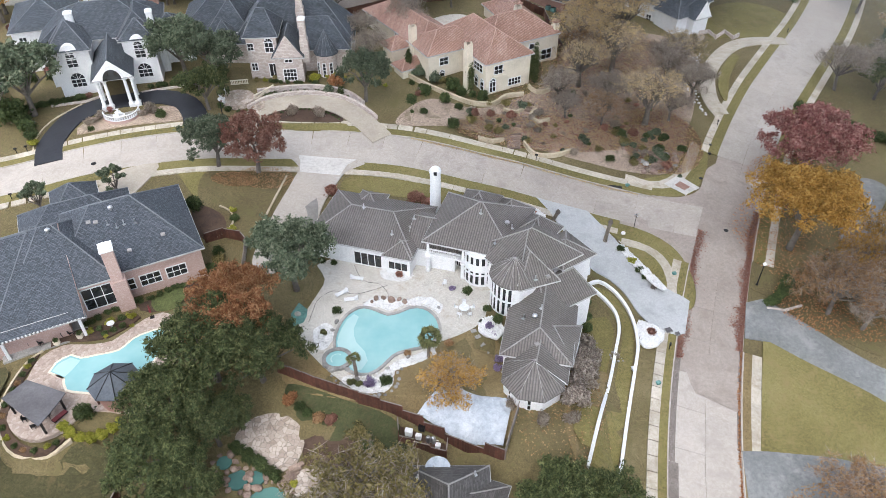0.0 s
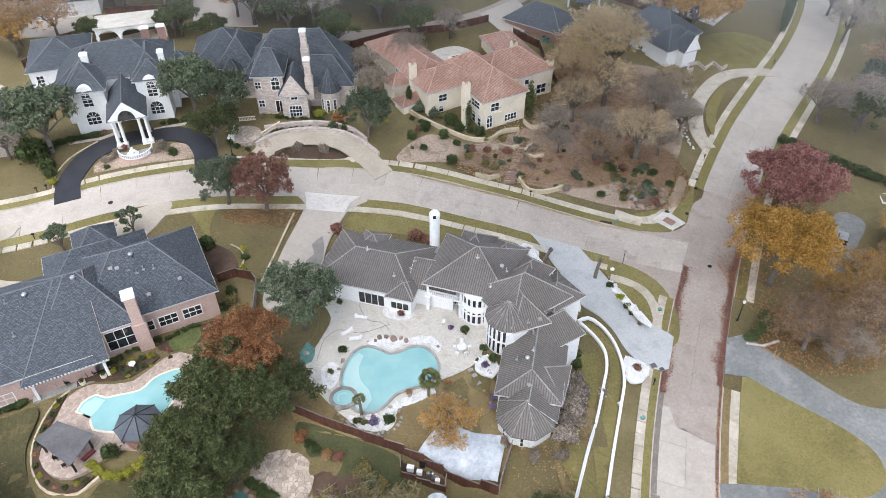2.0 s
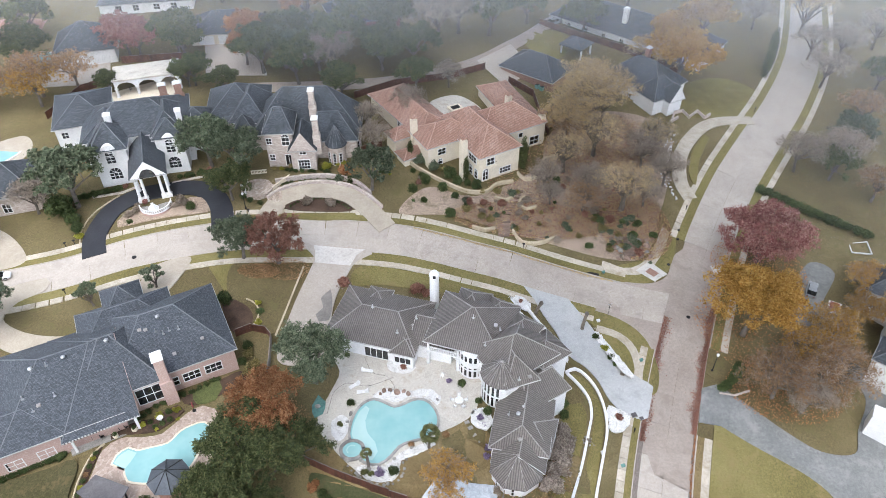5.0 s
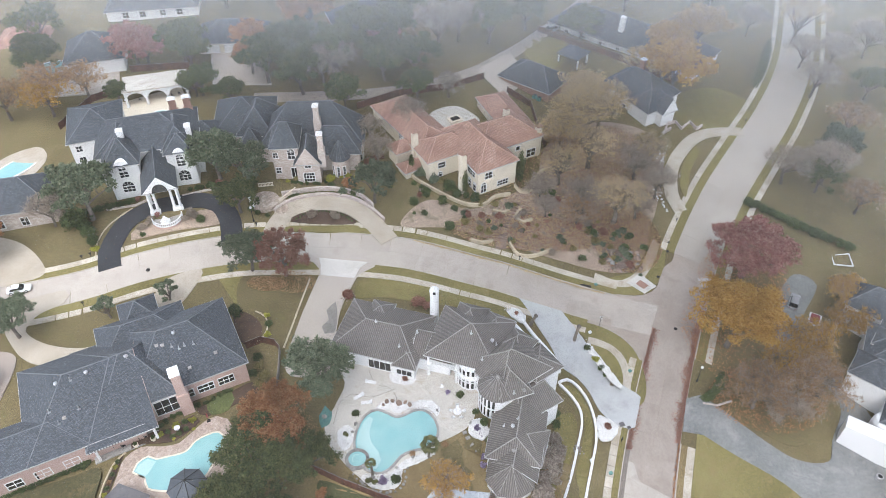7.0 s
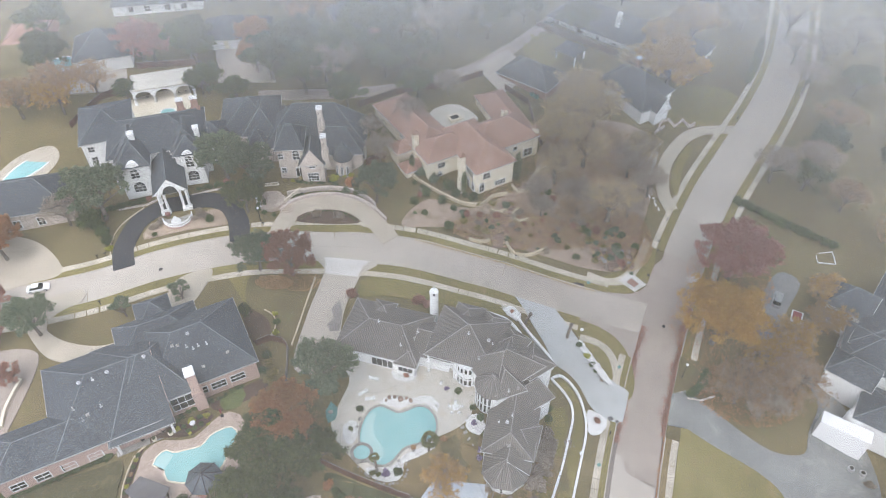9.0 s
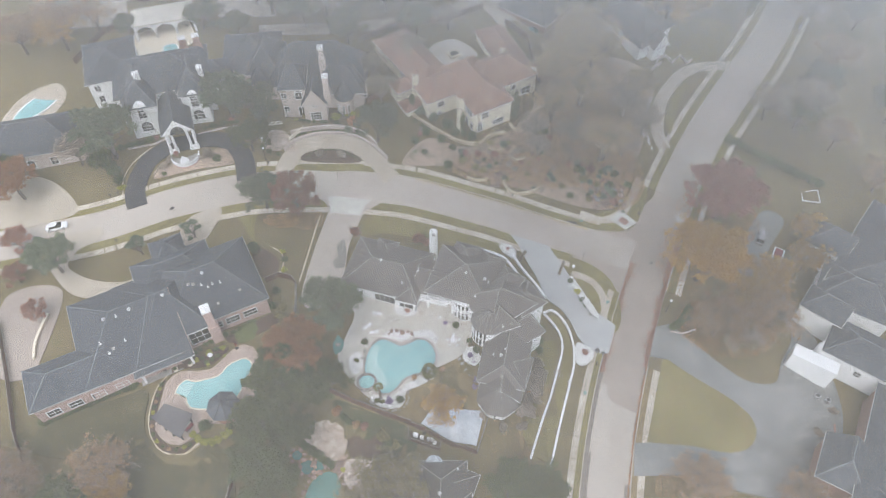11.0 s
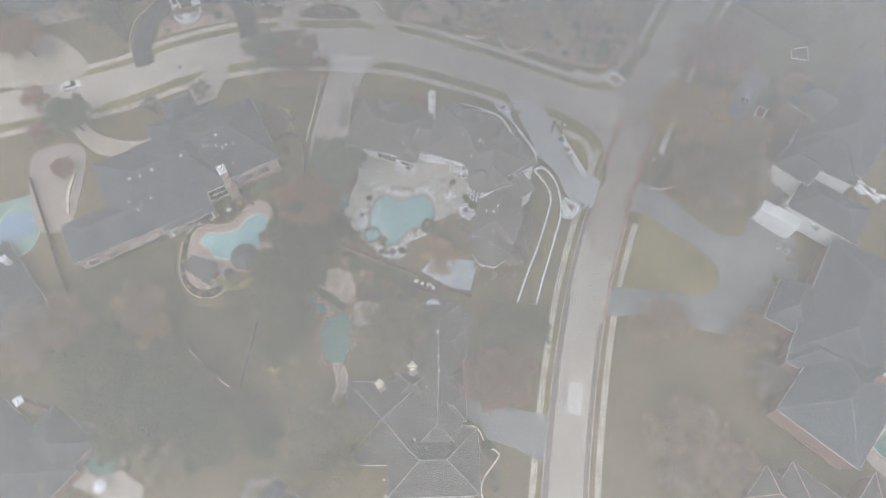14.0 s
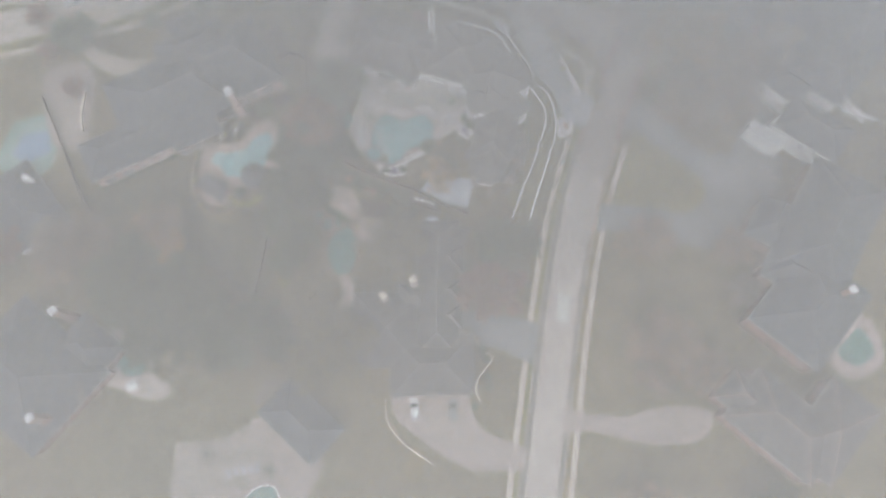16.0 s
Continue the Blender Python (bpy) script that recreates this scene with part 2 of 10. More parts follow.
M = {
    "grass": surf("grass", (0.082, 0.064, 0.028), (0.134, 0.106, 0.047), (0.195, 0.156, 0.08), 0.05, 2.8, 0.95, 0.05, spread=0.5, dirt=(0.12, 0.105, 0.04), speck=0.65),
    "lawn": surf("lawn", (0.105, 0.09, 0.03), (0.168, 0.143, 0.048), (0.23, 0.198, 0.08), 0.07, 2.8, 0.95, 0.05, dirt=(0.215, 0.165, 0.07), speck=0.55),
    # lawn green darkened to carry the shade below the pool fence
    "shaded_lawn": surf("shaded_lawn", (0.026, 0.033, 0.012), (0.048, 0.056, 0.02), (0.08, 0.08, 0.034), 0.2, 2.8, 0.95, 0.05, dirt=(0.075, 0.06, 0.028), speck=0.5),
    "tan_lawn": surf("tan_lawn", (0.13, 0.092, 0.042), (0.195, 0.143, 0.066), (0.25, 0.19, 0.098), 0.1, 2.8, 0.95, 0.05, speck=0.55),
    "yard": surf("yard", (0.036, 0.034, 0.013), (0.062, 0.057, 0.022), (0.096, 0.085, 0.038), 0.08, 2.8, 0.95, 0.05, dirt=(0.13, 0.10, 0.045), speck=0.6),
    "side_grass": surf("side_grass", (0.05, 0.062, 0.02), (0.082, 0.10, 0.032), (0.125, 0.14, 0.05), 0.2, 2.8, 0.95, 0.05, speck=0.5),
    "litter": surf("litter", (0.18, 0.13, 0.098), (0.33, 0.25, 0.195), (0.48, 0.385, 0.305), 0.16, 3.4, 0.95, 0.12, spread=0.75, dirt=(0.15, 0.125, 0.075), speck=0.8),
    "gutter": surf("gutter", (0.12, 0.10, 0.088), (0.185, 0.157, 0.138), (0.27, 0.235, 0.21), 0.6, 5.0, 0.9, 0.03, spread=0.7, speck=0.4),
    "mulch": surf("mulch", (0.04, 0.025, 0.018), (0.075, 0.045, 0.03), (0.11, 0.07, 0.05), 0.4, 5.0, 0.95, 0.06),
    "concrete": surf("concrete", (0.332, 0.291, 0.251), (0.407, 0.362, 0.318), (0.471, 0.426, 0.38), 0.05, 2.2, 0.75, 0.006, vary=0.05, dirt=(0.348, 0.306, 0.268), speck=0.2),
    "concrete_brown": surf("concrete_brown", (0.242, 0.198, 0.171), (0.314, 0.264, 0.229), (0.385, 0.33, 0.289), 0.07, 2.2, 0.7, 0.006, vary=0.06, dirt=(0.259, 0.215, 0.187), speck=0.2),
    "damp": surf("damp", (0.15, 0.138, 0.125), (0.20, 0.186, 0.17), (0.26, 0.243, 0.224), 0.3, 2.5, 0.5, 0.004, speck=0.2),
    "concrete_mid": surf("concrete_mid", (0.302, 0.261, 0.227), (0.378, 0.333, 0.292), (0.454, 0.405, 0.36), 0.06, 2.2, 0.7, 0.006, vary=0.06, dirt=(0.286, 0.246, 0.214), speck=0.2),
    "walk": surf("walk", (0.34, 0.295, 0.23), (0.45, 0.40, 0.33), (0.54, 0.49, 0.42), 0.2, 2.0, 0.85, 0.01, vary=0.09, dirt=(0.30, 0.25, 0.18)),
    "kerb": surf("kerb", (0.30, 0.26, 0.22), (0.40, 0.36, 0.31), (0.5, 0.45, 0.4), 0.4, 3.0, 0.85, 0.01),
    "new_concrete": surf("new_concrete", (0.42, 0.40, 0.37), (0.54, 0.52, 0.49), (0.62, 0.60, 0.57), 0.2, 2.0, 0.8, 0.01, speck=0.2),
    "blue_concrete": surf("blue_concrete", (0.33, 0.337, 0.338), (0.40, 0.408, 0.408), (0.46, 0.467, 0.466), 0.12, 2.2, 0.6, 0.006, dirt=(0.31, 0.315, 0.315), speck=0.18),
    "grey_drive": surf("grey_drive", (0.12, 0.124, 0.123), (0.17, 0.175, 0.173), (0.235, 0.238, 0.233), 0.12, 1.8, 0.7, 0.006, dirt=(0.27, 0.268, 0.258), speck=0.2),
    "tan_drive": surf("tan_drive", (0.33, 0.285, 0.225), (0.40, 0.35, 0.285), (0.45, 0.40, 0.335), 0.2, 2.4, 0.8, 0.006, dirt=(0.33, 0.285, 0.23), speck=0.18),
    "asphalt": surf("asphalt", (0.014, 0.015, 0.02), (0.022, 0.024, 0.031), (0.034, 0.036, 0.043), 0.2, 4.0, 0.7, 0.01),
    "deck": surf("deck", (0.396, 0.369, 0.32), (0.522, 0.495, 0.446), (0.63, 0.603, 0.558), 0.35, 3.2, 0.7, 0.02, dirt=(0.378, 0.324, 0.252), speck=0.3),
    "white_rock": surf("white_rock", (0.396, 0.387, 0.378), (0.66, 0.656, 0.647), (0.774, 0.77, 0.766), 0.9, 5.0, 0.9, 0.15, spread=0.7),
    "grey_rock": surf("grey_rock", (0.17, 0.16, 0.15), (0.27, 0.26, 0.245), (0.37, 0.35, 0.33), 0.6, 4.0, 0.9, 0.06, vary=0.2),
    "brown_rock": surf("brown_rock", (0.14, 0.095, 0.075), (0.24, 0.17, 0.135), (0.36, 0.27, 0.22), 0.6, 4.0, 0.9, 0.06, vary=0.25),
    "roof_gravel": surf("roof_gravel", (0.36, 0.33, 0.29), (0.50, 0.47, 0.42), (0.62, 0.59, 0.54), 0.5, 3.0, 0.9, 0.05, speck=0.35),
    "white_paint": surf("white_paint", (0.632, 0.637, 0.642), (0.716, 0.721, 0.725), (0.763, 0.763, 0.763), 0.25, 2.0, 0.7, 0.004),
    "cream_stucco": surf("cream_stucco", (0.56, 0.50, 0.40), (0.67, 0.60, 0.485), (0.73, 0.66, 0.55), 0.3, 3.0, 0.85, 0.01),
    "pink_brick": tiled("pink_brick", (0.40, 0.275, 0.24), (0.50, 0.37, 0.325), (0.58, 0.46, 0.42), 0.09, 0.24, 0.006, gap=1.1),
    "stone_wall": tiled("stone_wall", (0.36, 0.295, 0.262), (0.48, 0.415, 0.38), (0.60, 0.54, 0.50), 0.3, 0.6, 0.01, gap=0.9),
    "tan_wall": surf("tan_wall", (0.33, 0.27, 0.18), (0.46, 0.385, 0.275), (0.56, 0.48, 0.36), 0.4, 3.0, 0.85, 0.02, speck=0.25),
    "trim": surf("trim", (0.36, 0.36, 0.355), (0.45, 0.45, 0.445), (0.52, 0.52, 0.515), 0.4, 3.0, 0.8, 0.004),
    "red_brick": tiled("red_brick", (0.20, 0.11, 0.085), (0.29, 0.17, 0.135), (0.37, 0.24, 0.20), 0.09, 0.24, 0.006, gap=1.3),
    "shingle_blue": tiled("shingle_blue", (0.036, 0.043, 0.053), (0.066, 0.077, 0.093), (0.115, 0.128, 0.15), 0.2, 0.34, 0.02),
    "shingle_dark": tiled("shingle_dark", (0.034, 0.041, 0.05), (0.06, 0.07, 0.083), (0.10, 0.112, 0.13), 0.22, 0.45, 0.02),
    "tile_grey": tiled("tile_grey", (0.115, 0.102, 0.095), (0.165, 0.148, 0.138), (0.23, 0.208, 0.196), 0.42, 0.36, 0.08, ribs=True, gap=0.5),
    "tile_red": tiled("tile_red", (0.17, 0.085, 0.06), (0.36, 0.205, 0.155), (0.60, 0.43, 0.36), 0.4, 0.3, 0.06, ribs=True, gap=0.45),
    "shingle_brown": tiled("shingle_brown", (0.055, 0.05, 0.048), (0.09, 0.084, 0.08), (0.135, 0.125, 0.12), 0.22, 0.45, 0.02),
    "ridge_grey": surf("ridge_grey", (0.20, 0.188, 0.18), (0.27, 0.255, 0.246), (0.34, 0.325, 0.315), 0.5, 3.0, 0.85, 0.01),
    "ridge_blue": surf("ridge_blue", (0.10, 0.11, 0.125), (0.135, 0.147, 0.165), (0.18, 0.19, 0.21), 0.5, 3.0, 0.85, 0.01),
    "ridge_red": surf("ridge_red", (0.34, 0.19, 0.15), (0.44, 0.28, 0.23), (0.52, 0.37, 0.32), 0.5, 3.0, 0.85, 0.01),
    "wood_fence": surf("wood_fence", (0.055, 0.02, 0.013), (0.09, 0.034, 0.021), (0.135, 0.055, 0.036), 0.5, 3.0, 0.75, 0.01, vary=0.2),
    "grey_wood": surf("grey_wood", (0.14, 0.12, 0.105), (0.20, 0.175, 0.155), (0.27, 0.24, 0.215), 0.5, 3.0, 0.85, 0.01, vary=0.15),
    "bark": surf("bark", (0.075, 0.063, 0.054), (0.125, 0.107, 0.092), (0.19, 0.167, 0.146), 0.8, 6.0, 0.95, 0.05),
    "palm_bark": surf("palm_bark", (0.09, 0.075, 0.06), (0.15, 0.125, 0.10), (0.21, 0.18, 0.15), 1.5, 8.0, 0.95, 0.05),
    "glass": glassy("glass", (0.03, 0.034, 0.038)),
    "pool": watery("pool", (0.299, 0.506, 0.502), (0.22, 0.431, 0.44)),
    "pool_shallow": watery("pool_shallow", (0.423, 0.594, 0.581), (0.36, 0.549, 0.54)),
    "pond": watery("pond", (0.11, 0.23, 0.20), (0.07, 0.16, 0.145)),
    "iron": surf("iron", (0.012, 0.012, 0.013), (0.02, 0.02, 0.021), (0.035, 0.035, 0.036), 1.0, 5.0, 0.5, 0.004, metal=0.6),
    "canvas": surf("canvas", (0.075, 0.07, 0.075), (0.105, 0.10, 0.105), (0.14, 0.135, 0.14), 0.4, 4.0, 0.9, 0.01),
    "umbrella": surf("umbrella", (0.05, 0.058, 0.07), (0.075, 0.085, 0.10), (0.10, 0.112, 0.13), 0.4, 4.0, 0.8, 0.01),
    "terracotta": surf("terracotta", (0.26, 0.12, 0.075), (0.36, 0.175, 0.115), (0.45, 0.25, 0.18), 0.8, 4.0, 0.9, 0.01),
    "tarp": surf("tarp", (0.32, 0.36, 0.41), (0.46, 0.50, 0.545), (0.60, 0.635, 0.67), 0.25, 1.4, 0.45, 0.12, spread=0.6),
    "flag_pink": flagged("flag_pink", (0.31, 0.235, 0.195), (0.40, 0.315, 0.265), (0.48, 0.395, 0.34), 0.42, (0.28, 0.215, 0.18)),
    "flag_tan": flagged("flag_tan", (0.30, 0.235, 0.19), (0.42, 0.345, 0.29), (0.53, 0.455, 0.395), 0.62, (0.20, 0.165, 0.135)),
    "oak": leafy("oak", [(0.2, (0.026, 0.037, 0.013)), (0.45, (0.062, 0.081, 0.03)), (0.65, (0.11, 0.128, 0.05)), (0.85, (0.19, 0.192, 0.085))]),
    "magnolia": leafy("magnolia", [(0.2, (0.044, 0.064, 0.038)), (0.5, (0.108, 0.138, 0.085)), (0.8, (0.22, 0.24, 0.165))]),
    "rust": leafy("rust", [(0.2, (0.20, 0.08, 0.034)), (0.5, (0.38, 0.175, 0.08)), (0.8, (0.53, 0.31, 0.165))], through_light=0.42),
    "gold": leafy("gold", [(0.2, (0.218, 0.115, 0.0253)), (0.5, (0.437, 0.247, 0.0575)), (0.8, (0.598, 0.391, 0.127))], through_light=0.42),
    "maroon": leafy("maroon", [(0.2, (0.16, 0.055, 0.05)), (0.5, (0.30, 0.125, 0.11)), (0.8, (0.43, 0.25, 0.22))]),
    "redbrown": leafy("redbrown", [(0.2, (0.16, 0.068, 0.05)), (0.5, (0.29, 0.14, 0.105)), (0.8, (0.41, 0.24, 0.185))], through_light=0.42),
    "twigs": leafy("twigs", [(0.2, (0.20, 0.16, 0.125)), (0.5, (0.31, 0.255, 0.205)), (0.8, (0.42, 0.365, 0.31))], through_light=0.42),
    "twig_bark": leafy("twig_bark", [(0.2, (0.20, 0.165, 0.14)), (0.5, (0.35, 0.295, 0.255)), (0.8, (0.50, 0.44, 0.39))], through_light=0.42),
    "peach": leafy("peach", [(0.2, (0.19, 0.10, 0.05)), (0.5, (0.35, 0.21, 0.105)), (0.8, (0.47, 0.32, 0.19))], through_light=0.42),
    "fading": leafy("fading", [(0.15, (0.33, 0.235, 0.14)), (0.4, (0.50, 0.365, 0.19)), (0.6, (0.62, 0.455, 0.20)), (0.85, (0.68, 0.56, 0.38))], through_light=0.42),
    "olive": leafy("olive", [(0.2, (0.10, 0.085, 0.03)), (0.5, (0.20, 0.165, 0.062)), (0.8, (0.32, 0.265, 0.125))]),
    "lime": leafy("lime", [(0.2, (0.16, 0.17, 0.02)), (0.5, (0.27, 0.27, 0.035)), (0.8, (0.38, 0.35, 0.07))]),
    "box": leafy("box", [(0.2, (0.03, 0.046, 0.016)), (0.5, (0.062, 0.09, 0.03)), (0.8, (0.115, 0.14, 0.055))]),
    "purple": leafy("purple", [(0.2, (0.10, 0.07, 0.13)), (0.5, (0.22, 0.17, 0.28)), (0.8, (0.36, 0.30, 0.42))]),
    "blade": leafy("blade", [(0.2, (0.05, 0.06, 0.02)), (0.5, (0.11, 0.12, 0.045)), (0.8, (0.19, 0.18, 0.08))]),
    "car_white": surf("car_white", (0.66, 0.67, 0.68), (0.72, 0.73, 0.74), (0.76, 0.77, 0.78), 0.5, 2.0, 0.25, 0.0),
    "car_grey": surf("car_grey", (0.22, 0.23, 0.24), (0.28, 0.29, 0.30), (0.33, 0.34, 0.35), 0.5, 2.0, 0.3, 0.0, metal=0.4),
    "tyre": surf("tyre", (0.012, 0.012, 0.012), (0.02, 0.02, 0.02), (0.03, 0.03, 0.03), 1.0, 6.0, 0.85, 0.005),
    "chrome": surf("chrome", (0.45, 0.45, 0.46), (0.55, 0.55, 0.56), (0.65, 0.65, 0.66), 1.0, 5.0, 0.3, 0.0, metal=0.9),
    "red_cloth": surf("red_cloth", (0.16, 0.03, 0.035), (0.22, 0.045, 0.05), (0.28, 0.07, 0.075), 0.8, 5.0, 0.85, 0.01),
    "green_court": surf("green_court", (0.15, 0.26, 0.22), (0.19, 0.31, 0.265), (0.23, 0.36, 0.31), 0.3, 3.0, 0.8, 0.004),
    "blue_court": surf("blue_court", (0.15, 0.25, 0.36), (0.185, 0.295, 0.41), (0.23, 0.34, 0.46), 0.3, 3.0, 0.8, 0.004),
    "teal_cloth": surf("teal_cloth", (0.05, 0.13, 0.12), (0.09, 0.21, 0.19), (0.15, 0.30, 0.27), 0.8, 3.0, 0.8, 0.06),
}

# ---- building blocks ----
def link_mesh(name, bm, material, parent=None, label="", smooth=False):
    me = bpy.data.meshes.new(name)
    bm.to_mesh(me)
    bm.free()
    me.materials.append(M[material])
    if smooth:
        for p in me.polygons:
            p.use_smooth = True
    ob = new(name, me)
    if parent is not None:
        ob.parent = parent
        if parent.type == "EMPTY":
            ob.matrix_parent_inverse = Matrix.LocRotScale(parent.location, parent.rotation_euler, parent.scale).inverted()
    if label:
        ob["label"] = label
    return ob


def part(name, bm, material, parent, label="", smooth=False):
    return link_mesh(name, bm, material, parent, label, smooth)


def thing(name, x, y, z, label, category, group="", kind=""):
    e = new(name)
    e.empty_display_size = 0.2
    e.location = (x, y, z)
    return tagged(e, label, category, group, kind)


def uv_by_slope(bm):
    """u along the level line of a face, v up its slope, in metres."""
    lay = bm.loops.layers.uv.verify()
    for f in bm.faces:
        n = f.normal if f.normal.length > 0 else Vector((0, 0, 1))
        h = Vector((-n.y, n.x, 0))
        h = h.normalized() if h.length > 0.02 else Vector((1, 0, 0))
        v = n.cross(h)
        for lp in f.loops:
            lp[lay].uv = (lp.vert.co.dot(h), lp.vert.co.dot(v))


def add_box(bm, cx, cy, z0, lx, ly, hz, yaw=0.0, bevel=0.0):
    r = bmesh.ops.create_cube(bm, size=1.0)
    m = pose(cx, cy, z0 + hz / 2, 0, 0, yaw) @ Matrix.Diagonal((lx, ly, hz, 1))
    bmesh.ops.transform(bm, matrix=m, verts=r["verts"])
    if bevel:
        ed = list({e for v in r["verts"] for e in v.link_edges})
        bmesh.ops.bevel(bm, geom=ed, offset=bevel, segments=1, affect="EDGES")
    return r["verts"]


def boxed(*args, **kw):
    bm = bmesh.new()
    add_box(bm, *args, **kw)
    bm.normal_update()
    uv_by_slope(bm)
    return bm


def add_tube(bm, pts, radii, sides=6, cap=True):
    rings = []
    for i, p in enumerate(pts):
        a = Vector(pts[max(i - 1, 0)])
        b = Vector(pts[min(i + 1, len(pts) - 1)])
        d = (b - a).normalized() if (b - a).length > 1e-6 else Vector((0, 0, 1))
        s = d.orthogonal().normalized()
        t = d.cross(s)
        rings.append([bm.verts.new(Vector(p) + (s * math.cos(k * math.tau / sides) + t * math.sin(k * math.tau / sides)) * radii[i]) for k in range(sides)])
    for r0, r1 in zip(rings, rings[1:]):
        for k in range(sides):
            bm.faces.new((r0[k], r0[(k + 1) % sides], r1[(k + 1) % sides], r1[k]))
    if cap:
        bm.faces.new(rings[-1])
        bm.faces.new(rings[0][::-1])


def add_lathe(bm, cx, cy, profile, sides=16, a0=0.0, a1=360.0):
    """Turned shape: profile of (radius, z)."""
    full = abs(a1 - a0) >= 359.9
    steps = sides if full else sides + 1
    rings = []
    for r, z in profile:
        rings.append([bm.verts.new((cx + r * math.cos(radians(a0 + (a1 - a0) * k / sides)), cy + r * math.sin(radians(a0 + (a1 - a0) * k / sides)), z)) for k in range(steps)])
    for p, q in zip(rings, rings[1:]):
        for k in range(sides):
            j = (k + 1) % steps
            bm.faces.new((p[k], p[j], q[j], q[k]))
    if full:
        bm.faces.new(rings[-1])
        bm.faces.new(rings[0][::-1])


def spline(pts, closed=False, step=1.2):
    """A smooth line through the points."""
    P = [Vector((*p, 0)) if len(p) == 2 else Vector(p) for p in pts]
    n = len(P)
    out = []
    for i in range(n if closed else n - 1):
        p0, p1, p2, p3 = (P[(i - 1) % n], P[i], P[(i + 1) % n], P[(i + 2) % n]) if closed else (P[max(i - 1, 0)], P[i], P[i + 1], P[min(i + 2, n - 1)])
        k = max(1, int((p2 - p1).length / step))
        for j in range(k):
            t = j / k
            out.append(0.5 * ((2 * p1) + (p2 - p0) * t + (2 * p0 - 5 * p1 + 4 * p2 - p3) * t * t + (3 * p1 - p0 - 3 * p2 + p3) * t ** 3))
    if not closed:
        out.append(P[-1])
    return [(p.x, p.y) for p in out]


def offset_line(line, d):
    """The line moved d metres to its left."""
    out = []
    for i, p in enumerate(line):
        a, b = line[max(i - 1, 0)], line[min(i + 1, len(line) - 1)]
        dx, dy = b[0] - a[0], b[1] - a[1]
        k = math.hypot(dx, dy) or 1
        out.append((p[0] - dy / k * d, p[1] + dx / k * d))
    return out


def draped(outline, dz, skirt=0.25, step=3.0, smooth=True, level=None):
    """A slab of this outline that lies on the land."""
    line = spline(outline, True) if smooth else outline
    bm = bmesh.new()
    f = bm.faces.new([bm.verts.new((x, y, 0)) for x, y in line])
    bmesh.ops.triangulate(bm, faces=[f])
    if level is None:
        xs, ys = [p[0] for p in line], [p[1] for p in line]
        for axis, lo, hi in ((0, min(xs), max(xs)), (1, min(ys), max(ys))):
            c = math.ceil(lo / step) * step
            while c < hi:
                co, no = [0, 0, 0], [0, 0, 0]
                co[axis], no[axis] = c, 1
                bmesh.ops.bisect_plane(bm, geom=bm.verts[:] + bm.edges[:] + bm.faces[:], plane_co=co, plane_no=no)
                c += step
    bmesh.ops.recalc_face_normals(bm, faces=bm.faces[:])
    if bm.faces and sum(f.normal.z for f in bm.faces) < 0:
        bmesh.ops.reverse_faces(bm, faces=bm.faces[:])
    for v in bm.verts:
        v.co.z = H(v.co.x, v.co.y) + dz if level is None else level + dz
    rim = [e for e in bm.edges if e.is_boundary]
    r = bmesh.ops.extrude_edge_only(bm, edges=rim)
    for v in r["geom"]:
        if isinstance(v, bmesh.types.BMVert):
            v.co.z -= skirt
    bmesh.ops.recalc_face_normals(bm, faces=bm.faces[:])
    bm.normal_update()
    uv_by_slope(bm)
    return bm


def band(line, left, right, dz, height=0.2, across=1, z=None):
    """A strip along the line, between the offsets right and left of it, lying on the land, with its sides."""
    a, b = offset_line(line, left), offset_line(line, right)
    bm = bmesh.new()
    rows = []
    for p, q in zip(a, b):
        row = []
        for k in range(across + 1):
            t = k / across
            x, y = p[0] + (q[0] - p[0]) * t, p[1] + (q[1] - p[1]) * t
            row.append((x, y, (H(x, y) if z is None else z) + dz))
        rows.append([bm.verts.new(v) for v in row] + [bm.verts.new((row[-1][0], row[-1][1], row[-1][2] - height)), bm.verts.new((row[0][0], row[0][1], row[0][2] - height))])
    m = across + 3
    for r0, r1 in zip(rows, rows[1:]):
        for k in range(m):
            bm.faces.new((r0[k], r0[(k + 1) % m], r1[(k + 1) % m], r1[k]))
    bm.faces.new(rows[0][::-1])
    bm.faces.new(rows[-1])
    bmesh.ops.recalc_face_normals(bm, faces=bm.faces[:])
    bm.normal_update()
    uv_by_slope(bm)
    return bm


def cut_line(line, a, b):
    """The stretch of a line between two shares of its points."""
    n = len(line)
    return line[int(a * (n - 1)):int(b * (n - 1)) + 1]

# ---- mist ----
scene.cycles.transparent_max_bounces = 24


